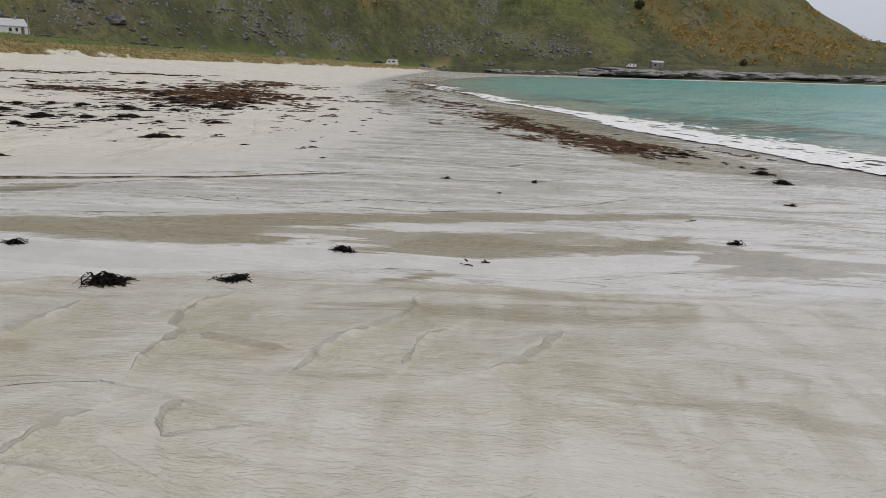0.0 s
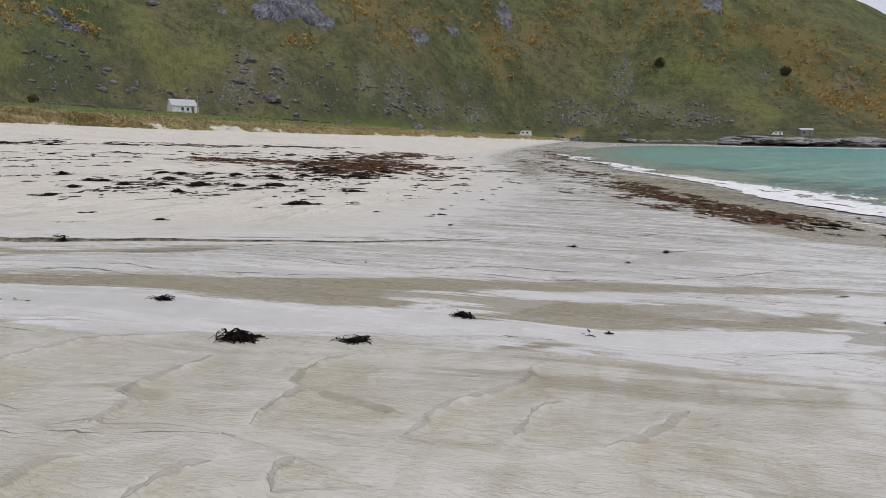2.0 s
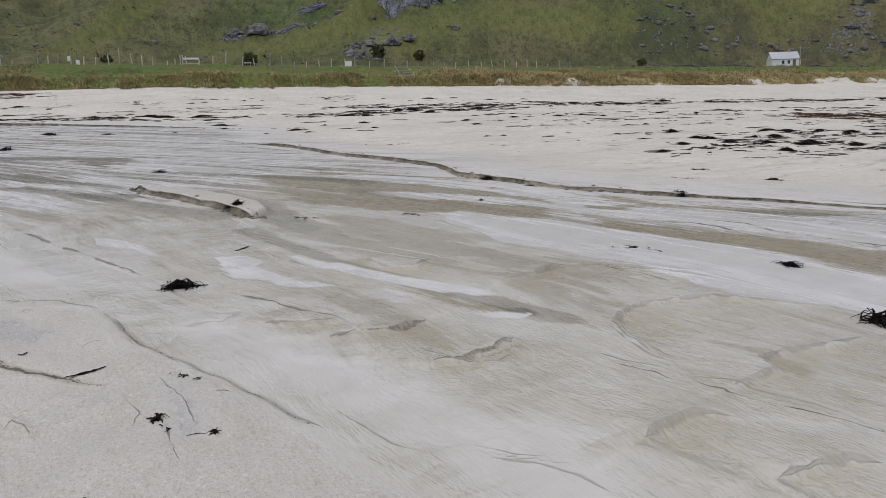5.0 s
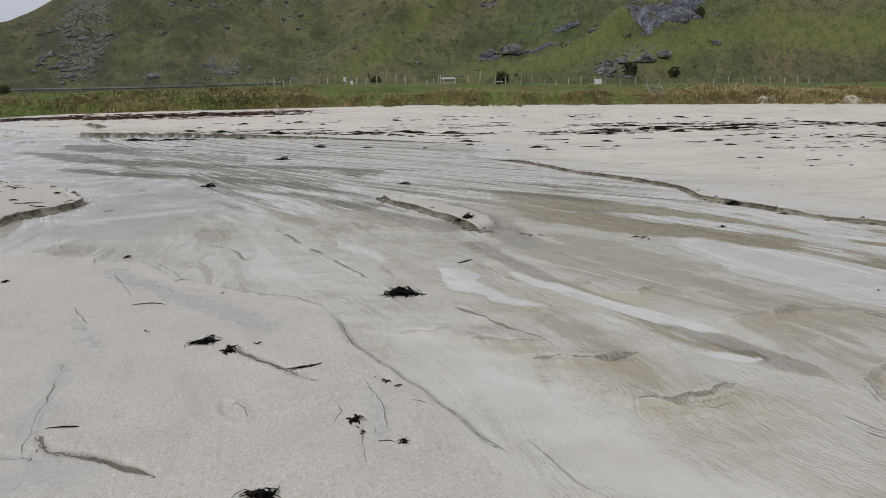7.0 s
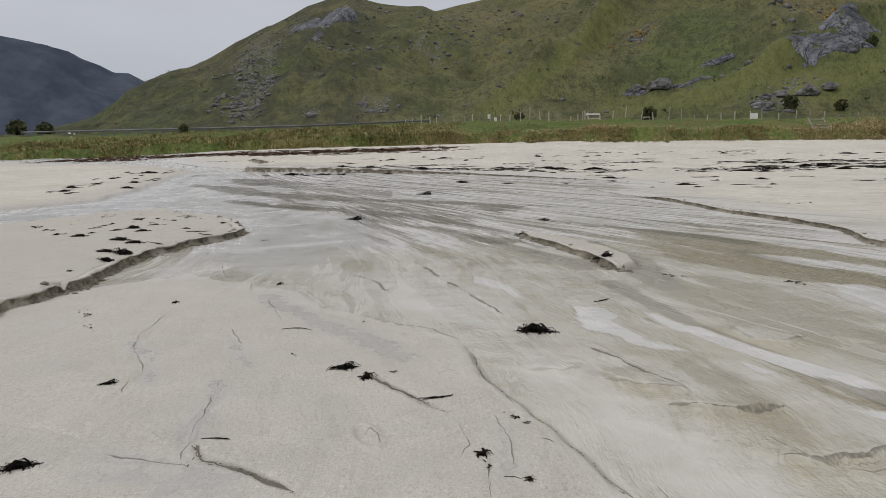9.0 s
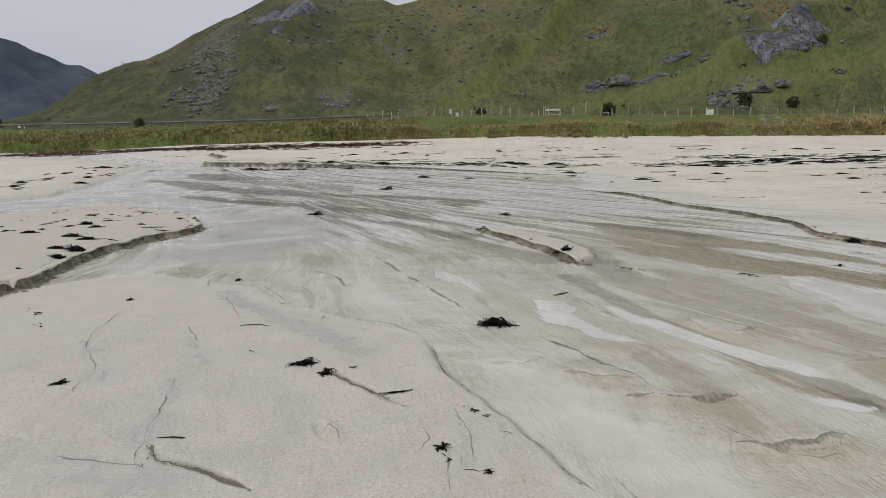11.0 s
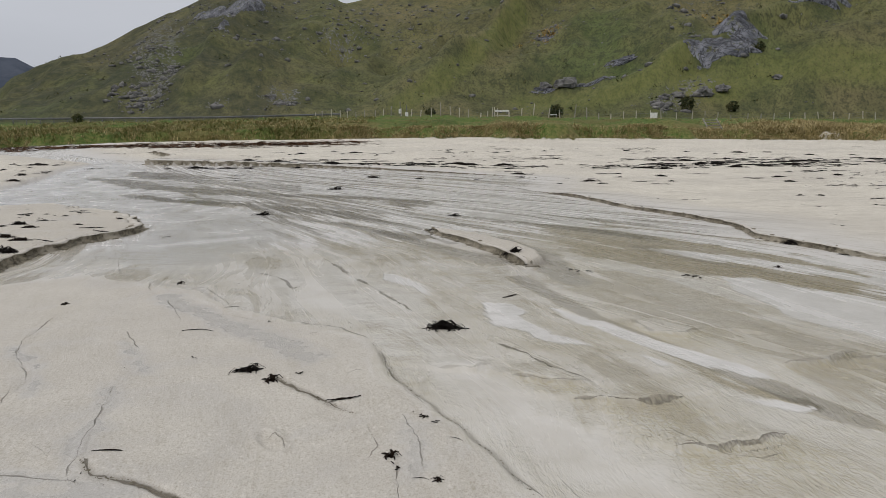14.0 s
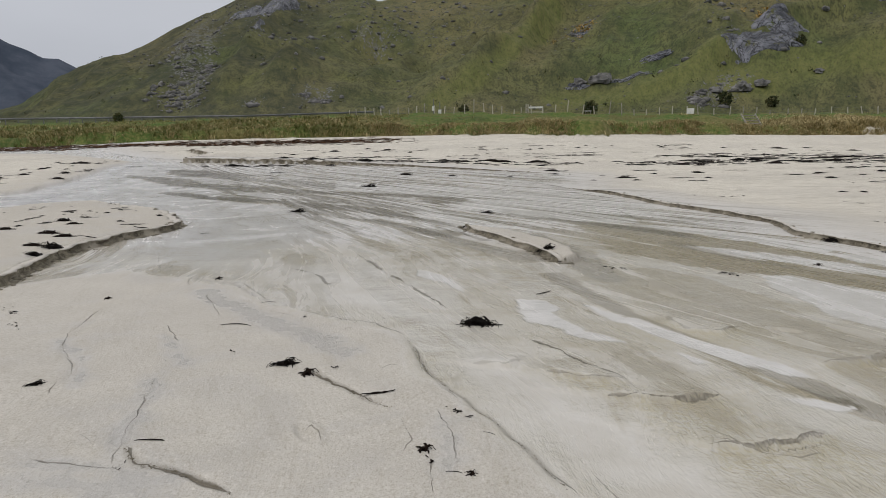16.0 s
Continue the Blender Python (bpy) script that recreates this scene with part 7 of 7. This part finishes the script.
vehicle("camper_van", "white camper van parked at the end of the beach", vx, vy, 170, 5.8, 2.1, 2.7, CAR_WHITE, True)
vx, vy = at_turn(7.6, 331)
vehicle("car", "dark parked car beside the camper van", vx, vy, 175, 4.4, 1.8, 1.5, CAR_DARK, False)
vx, vy = at_turn(-11.7, 416)
vehicle("car", "white parked car above the shore rocks", vx, vy, 175, 5.2, 2.0, 2.1, CAR_WHITE, True)


# the fence along the meadow
def fence_line():
    points = [at_turn(91, 112), at_turn(84, 110), at_turn(76, 112), at_turn(66, 118), at_turn(56, 128), at_turn(47, 146)]
    f = thing("fence", "leaning grey wooden fence posts with wires behind the dunes", "fence", *points[2])
    rnd = random.Random(77)
    tops = []
    for k in range(52):
        x, y, turn = on_line(points, (k + 0.3 * rnd.random()) / 52)
        z = float(ground_at(x, y)[0])
        high = 1.15 + 0.35 * rnd.random() + (0.9 if k in (23, 26, 27, 14) else 0)
        lean = (rnd.gauss(0, 0.07), rnd.gauss(0, 0.07))
        o = f.matrix_world.translation
        a = (x - o.x, y - o.y, z - 0.3 - o.z)
        b = (a[0] + lean[0] * high, a[1] + lean[1] * high, z + high - o.z)
        part("post", rod(bmesh.new(), a, b, 0.085, 0.07), PALE_WOOD if rnd.random() < 0.6 else GREY_WOOD, f)
        tops.append((a, b))
    for share in (0.45, 0.7, 0.92):
        bm = bmesh.new()
        for (a, b), (c, d) in zip(tops, tops[1:]):
            rod(bm, Vector(a).lerp(Vector(b), share), Vector(c).lerp(Vector(d), share), 0.008, None, 4)
        part("wire", bm, STEEL, f)


fence_line()

gx, gy = at_turn(76.3, 110)
gate = thing("gate", "pale wooden gate frame in the meadow fence", "gate", gx, gy, None, 78)
for dx in (-1.25, -0.95, 1.25):
    part("post", box(bmesh.new(), dx, 0, -0.4, 0.14, 0.14, 2.0 if dx < 0 else 1.3, 0.02), PALE_WOOD, gate)
part("top_board", box(bmesh.new(), 0.2, 0, 0.95, 2.1, 0.08, 0.26, 0.02), WHITE_PAINT, gate)
part("lower_board", box(bmesh.new(), 0.2, 0, 0.35, 2.1, 0.05, 0.12, 0.02), PALE_WOOD, gate)
bx, by = at_turn(64.7, 112)
bin_ = thing("notice_board", "white notice board on short posts beside the fence", "board", bx, by, None, 66)
part("panel", box(bmesh.new(), 0, 0, 0.45, 1.05, 0.12, 0.8, 0.03), WHITE_PAINT, bin_)
for dx in (-0.4, 0.4):
    part("post", box(bmesh.new(), dx, 0, -0.3, 0.09, 0.09, 1.3, 0.01), GREY_WOOD, bin_)
bx, by = at_turn(72.2, 113)
bench = thing("bench", "low white bench in front of a dark bush", "bench", bx, by, None, 72)
part("seat", box(bmesh.new(), 0, 0, 0.45, 1.0, 0.4, 0.1, 0.02), WHITE_PAINT, bench)
for dx in (-0.4, 0.4):
    part("leg", box(bmesh.new(), dx, 0, -0.1, 0.08, 0.3, 0.55), GREY_WOOD, bench)
for a, r, h in ((84.2, 118, 2.6), (83.7, 118, 2.2)):
    sx, sy = at_turn(a, r)
    sign = thing("sign_post", "grey sign post with a pale plate by the road", "sign", sx, sy, None, a, "road signs")
    part("mast", rod(bmesh.new(), (0, 0, -0.3), (0, 0, h), 0.06), STEEL, sign)
    part("plate", box(bmesh.new(), 0, -0.07, h - 1.9, 0.5, 0.04, 0.7, 0.01), WHITE_PAINT, sign)


def guard_rail():
    ends = [at_turn(118, 150), at_turn(108, 132), at_turn(98, 124), at_turn(88.5, 124)]
    g = thing("guard_rail", "galvanised guard rail along the coast road", "guard rail", *ends[1])
    o = g.matrix_world.translation
    levels = [float(ground_at(x, y)[0]) for x, y in ends]
    pts = []
    for k in range(40):
        x, y, turn = on_line(ends, k / 39.5)
        z = float(np.interp(k, (0, 13, 26, 39), levels)) + 0.35
        pts.append(Vector((x - o.x, y - o.y, z - o.z)))
        part("post", box(bmesh.new(), x - o.x, y - o.y, z - o.z - 0.6, 0.12, 0.12, 1.25), STEEL, g)
    for high, tall in ((0.42, 0.30),):
        bm = bmesh.new()
        rows = [[bm.verts.new(p + Vector((0, 0, high + dz)) - Vector((p.x + o.x, p.y + o.y, 0)).normalized() * out) for dz, out in ((0, 0.1), (0.1, 0.16), (0.15, 0.11), (0.2, 0.16), (tall, 0.1), (tall, 0.06), (0, 0.06))] for p in pts]
        for a, b in zip(rows, rows[1:]):
            for j in range(7):
                bm.faces.new((a[j], b[j], b[(j + 1) % 7], a[(j + 1) % 7]))
        part("rail", bm, STEEL, g)


guard_rail()

sx, sy = -53.2, 30.3
steps = thing("steps", "small weathered wooden steps up the dune edge", "steps", sx, sy, None, 85)
for k in range(4):
    part("tread", box(bmesh.new(), 0, 0.28 * k, 0.05 + 0.22 * k, 1.1, 0.28, 0.06, 0.01), GREY_WOOD, steps)
for dx in (-0.55, 0.55):
    part("stringer", rod(bmesh.new(), (dx, -0.2, -0.1), (dx, 1.0, 0.85), 0.06), GREY_WOOD, steps)

tx, ty = at_turn(115.1, 260)
for k, (dx, size) in enumerate(((0, 1.0), (1.9, 0.75))):
    tent = thing("tent", "white pointed tent in the far meadow", "tent", tx + dx * 0.5, ty + dx, None, 0, "white tents")
    bm = bmesh.new()
    bmesh.ops.create_cone(bm, cap_ends=True, segments=14, radius1=1.4 * size, radius2=0.05, depth=3.6 * size, matrix=Matrix.Translation((0, 0, 1.7 * size)))
    part("canvas", bm, WHITE_PAINT, tent)
    part("pole", rod(bmesh.new(), (0, 0, 3.3 * size), (0, 0, 3.8 * size), 0.05), GREY_WOOD, tent)


def bush(label, x, y, size, material, seed, group=""):
    """A round dense bush: short stems and a crown of many small leaves."""
    b = thing("bush", label, "bush", x, y, None, 0, group)
    rnd = random.Random(seed)
    bm = bmesh.new()
    for k in range(7):
        a = rnd.random() * 6.28
        rod(bm, (0, 0, -0.2), (math.cos(a) * size * 0.5, math.sin(a) * size * 0.5, size * (0.6 + 0.4 * rnd.random())), 0.05, 0.015, 5)
    part("stem", bm, GREY_WOOD, b)
    bm = bmesh.new()
    for k in range(420):
        d = Vector((rnd.gauss(0, 1), rnd.gauss(0, 1), rnd.gauss(0, 0.8))).normalized() * size * (0.5 + 0.5 * rnd.random() ** 0.5) * (0.75 + 0.35 * noise.noise(Vector((k * 0.37, seed, 0))))
        c = d + Vector((0, 0, size * 0.75))
        c.z = max(c.z, 0.05)
        p, q = (Vector((rnd.gauss(0, 1), rnd.gauss(0, 1), rnd.gauss(0, 1))) * size * 0.09 for _ in range(2))
        bm.faces.new([bm.verts.new(c + s) for s in (p, q, -p, -q)])
    part("crown", bm, material, b)


for a, r, size, seed, label in ((72.0, 120, 1.5, 1, "round dark bush behind the meadow fence"), (81.8, 150, 1.3, 2, "small dark bush at the hill foot"), (116.6, 190, 2.4, 3, "broad brown-green bush by the road"), (118.3, 188, 2.6, 4, "broad brown-green bush by the road"),
                                (107.5, 122, 1.0, 5, "low dark bush by the guard rail"), (62.3, 170, 2.0, 6, "dark bush among boulders"), (59.2, 176, 1.6, 7, "dark bush among boulders"), (42.3, 190, 1.4, 8, "dark bush on the meadow"), (-19.5, 450, 2.6, 9, "broad dark bush above the shore rocks"), (57.5, 225, 1.8, 10, "lone dark bush on the slope"), (-3.3, 505, 4.2, 11, "round dark bush on the far slope"), (-11.9, 533, 4.2, 12, "round dark bush on the far slope")):
    bx, by = at_turn(a, r)
    bush(label, bx, by, size, SHRUB_GREEN, seed)


# large boulders that stand out on the slopes
def boulder(label, a, r, size, seed, material, squash=0.7):
    x, y = at_turn(a, r)
    bm = bmesh.new()
    bmesh.ops.create_icosphere(bm, subdivisions=3, radius=size)
    for v in bm.verts:
        n = v.co.normalized()
        f = 0.75 + 0.45 * noise.noise(n * 1.3 + Vector((seed, 0, 0))) + 0.18 * noise.noise(n * 4 + Vector((seed, 3, 0)))
        v.co = Vector((v.co.x * 1.25, v.co.y, v.co.z * squash)) * f
        v.co.z = round(v.co.z / (size * 0.35)) * size * 0.35 * 0.5 + v.co.z * 0.5
    me = bpy.data.meshes.new("boulder")
    bm.to_mesh(me)
    bm.free()
    me.materials.append(material)
    ob = new("boulder", me)
    ob.matrix_world = pose(x, y, float(ground_at(x, y)[0]) + size * 0.2, 0, 0, a + seed * 40)
    return tagged(ob, label, "boulder", "boulders on the slopes")


for k, (a, r, size) in enumerate(((26.2, 262, 3.6), (25.2, 262, 1.6), (24.4, 258, 1.8), (28.6, 270, 2.2), (27.6, 290, 2.4), (20.4, 262, 1.6), (17.4, 312, 2.6), (15.0, 296, 3.0), (13.5, 310, 2.6), (10.3, 328, 2.8), (4.0, 372, 3.2), (2.6, 378, 3.4), (-1.0, 410, 3.0), (34.4, 330, 2.6), (61.2, 185, 2.6), (60.0, 190, 2.2), (63.0, 182, 1.8), (71.3, 200, 3.0), (72.8, 205, 2.2), (56.3, 205, 1.4), (45.0, 240, 1.5))):
    boulder("grey weathered boulder on the grassy slope", a, r, size, k + 1, ROCK)


def crag(label, a, s, wide, tall, seed, slant=0.0):
    """A bare, cracked rock face let into the hill, its rim sunk below the turf."""
    r0 = float(np.interp(a, TURN_KEYS, FOOT_AT)) + 300 * s
    p, q = np.meshgrid(np.linspace(-1.4, 1.4, 64), np.linspace(-1.4, 1.4, 48))
    turn, r = np.radians(a + 0 * p) + (p - slant * q) * wide / r0, r0 + q * tall * 1.9
    x, y = -np.sin(turn) * r, np.cos(turn) * r
    rim = 0.75 - p * p - q * q + 2.8 * (fbm(p * 1.5 + seed, q * 1.5, 4, seed) - 0.47)
    crack = np.minimum(1, 7 * np.abs(fbm(p * 4.5 + seed, q * 1.3 + 0.4 * p, 3, seed + 1) - 0.44))
    ledge = fbm(p * 2 + 3, q * 2.6 + seed, 3, seed + 2) * 5
    ledge = (np.floor(ledge) + smooth(0.55, 0.95, ledge - np.floor(ledge))) / 5
    out = np.where(rim > 0, np.minimum(rim, 0.55) * wide * (0.10 + 0.45 * ledge) * (0.72 + 0.28 * crack), -0.8 + 0.8 * rim)
    z = ground_at(x.ravel(), y.ravel()).reshape(x.shape) + 0.75 * out
    x, y = x + 0.65 * out * np.sin(turn), y - 0.65 * out * np.cos(turn)
    me = sheet_mesh("crag", x, y, z, False, [CRAG], {"grain": np.stack([p * wide, q * tall * 1.9, ledge], -1)})
    me.polygons.foreach_set("use_smooth", np.zeros(len(me.polygons), bool))
    me.transform(Matrix.Translation((-x.mean(), -y.mean(), -z.mean())))
    ob = new("crag", me)
    ob.matrix_world = pose(x.mean(), y.mean(), z.mean())
    return tagged(ob, label, "crag", "crags on the hill")


def crag_material():
    """Blue-grey rock with dark joints, pale lichen streaks and turf on its ledges."""
    m = Tree("blue_grey_crag")
    grain = m.attr("grain").outputs["Vector"]
    # broad tone contrast of the rock also stands in for shading between facets
    c = m.mix(m.span(m.noise(0.16, 6, 0.7, m.place((1, 0.6, 0), grain)), 0.36, 0.64), (0.055, 0.060, 0.074), (0.22, 0.23, 0.262))
    c = m.mix(m.math("MULTIPLY", m.span(m.noise(1.0, 4, 0.6, m.place((1.2, 0.2, 0), grain)), 0.55, 0.68), 0.7), c, (0.28, 0.28, 0.28))
    joint = m.math("ABSOLUTE", m.math("SUBTRACT", m.noise(1.0, 3, 0.6, m.place((0.55, 0.16, 0), grain), 0.8), 0.5), 0.0)
    shelf = m.math("ABSOLUTE", m.math("SUBTRACT", m.noise(1.0, 3, 0.6, m.place((0.12, 0.5, 3), grain), 0.8), 0.5), 0.0)
    c = m.mix(m.math("MULTIPLY", m.span(m.math("MINIMUM", joint, shelf), 0.028, 0.008), 0.9), c, (0.02, 0.021, 0.022))
    c = m.mix(m.span(m.noise(0.5, 5, 0.7, m.place((1, 0.6, 1), grain)), 0.58, 0.66), c, (0.09, 0.095, 0.035))
    m.set(Base_Color=c, Roughness=0.8, Specular_IOR_Level=0.3)
    m.bump(m.noise(1.2, 6, 0.7), 0.7, 0.4)
    return m.mat


CRAG = crag_material()
CRAGS = [(98.2, 0.74, 9, 11, 0), (95.8, 0.72, 11, 12, 0), (97.4, 0.5, 3, 6, 0), (73, 0.14, 4, 1.6, 0.3), (69, 0.14, 4.5, 2.4, 0.9), (67.2, 0.185, 4, 2.2, 0.9), (60, 0.165, 8, 5, 0.6), (58.6, 0.205, 7, 4, 0.6), (61.6, 0.16, 4, 4, 0), (54.1, 0.31, 9, 4, 0.4), (72.8, 0.33, 4, 2.5, 0)]
CRAGS += [(26.4, 0.36, 15, 8, 0), (23.4, 0.35, 12, 9, 0), (22.2, 0.30, 7, 7, 0), (29.8, 0.33, 4, 4, 0), (15, 0.30, 6, 5, 0), (12.4, 0.33, 5, 3, 0), (8.5, 0.42, 6, 8, 0), (-6.7, 0.57, 8, 8, 0), (39.9, 0.19, 7, 2.5, 0)]
for k, (a, s, wide, tall, slant) in enumerate(CRAGS):
    crag("bare blue-grey crag on the green hillside", a, s, wide, tall, 10 + k, slant)


# low rock shelf on the far shore
def shore_rocks():
    rnd = random.Random(5)
    for k in range(44):
        a = -8.6 - 26 * (k - 12) / 31 + rnd.gauss(0, 0.3) if k > 11 else -1.2 - 7 * k / 11 + rnd.gauss(0, 0.25)
        r = 374 + rnd.gauss(0, 4) + (10 if a < -20 else 0) + (6 if k < 12 else 0)
        x, y = at_turn(a, r)
        size = (4.5 + 5.5 * rnd.random()) * (1 if k > 11 else 0.4)
        bm = bmesh.new()
        bmesh.ops.create_icosphere(bm, subdivisions=3, radius=1)
        for v in bm.verts:
            n = v.co.normalized()
            f = 0.8 + 0.5 * noise.noise(n * 1.4 + Vector((k, 0, 0))) + 0.25 * noise.noise(n * 4 + Vector((k, 1, 0)))
            v.co = Vector((n.x * size * 1.7, n.y * size, n.z * size * 0.33)) * f
            v.co.z = 0.6 * round(v.co.z / 0.6) * 0.6 + v.co.z * 0.4
        me = bpy.data.meshes.new("shore_rock")
        bm.to_mesh(me)
        bm.free()
        me.materials.append(SHORE_ROCK)
        ob = new("shore_rock", me)
        ob.matrix_world = pose(x, y, 0.6 + 0.9 * rnd.random() + (0.8 if -20 < a < -9 else 0), 0, 0, a + rnd.gauss(0, 15))
        tagged(ob, "pale grey wave-worn rock shelf on the far shore", "rock", "rocks of the far shore")


shore_rocks()


# the mountain beyond the valley, its blue-grey haze put into the colour
def distant_mountain():
    a = np.linspace(100, 150, 160)[None, :]
    s = np.linspace(0, 1, 40)[:, None]
    high = np.interp(a, (100, 107, 109.9, 111, 112, 112.8, 114, 114.8, 115.7, 119, 125, 135, 150), (5.0, 5.6, 6.15, 6.75, 6.7, 7.2, 7.6, 8.1, 8.3, 8.8, 9, 7, 3))
    r = 1700 + 500 * s + 0 * a
    high = high + 0.3 * (fbm(a * 0.9, a * 0, 5, 210) - 0.47)
    tops = 1.6 + 2200 * np.tan(np.radians(high))
    z = tops * s**0.9 + 40 * np.sin(np.pi * s) * (fbm(a * 0.5, s * 4, 4, 200) - 0.45) * 2
    x, y = -np.sin(np.radians(a)) * r, np.cos(np.radians(a)) * r
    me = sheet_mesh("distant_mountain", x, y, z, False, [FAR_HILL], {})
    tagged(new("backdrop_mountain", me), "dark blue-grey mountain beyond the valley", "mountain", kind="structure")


far_tree = Tree("far_mountain_hazed_heath")
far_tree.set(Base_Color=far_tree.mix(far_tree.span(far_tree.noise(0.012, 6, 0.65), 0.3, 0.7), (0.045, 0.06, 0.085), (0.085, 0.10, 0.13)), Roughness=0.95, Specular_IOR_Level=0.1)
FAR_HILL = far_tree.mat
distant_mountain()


# a low field wall on both sides of the white house
wall_rng = np.random.RandomState(31)
wall_turn = np.concatenate([np.linspace(42, 33.6, 260), np.linspace(31.2, 22, 260)])
wall_r = np.minimum(224, np.interp(wall_turn, TURN_KEYS, FOOT_AT) - 22)
wall_x, wall_y = -np.sin(np.radians(wall_turn)) * wall_r, np.cos(np.radians(wall_turn)) * wall_r
chunks("field_wall", wall_x + wall_rng.normal(0, 0.2, 520), wall_y + wall_rng.normal(0, 0.2, 520), ground_at(wall_x, wall_y) + wall_rng.uniform(0, 0.5, 520), wall_rng.uniform(0.25, 0.5, 520), STONE_WALL, "low dark dry-stone field wall beside the white house", "stone wall", 32)
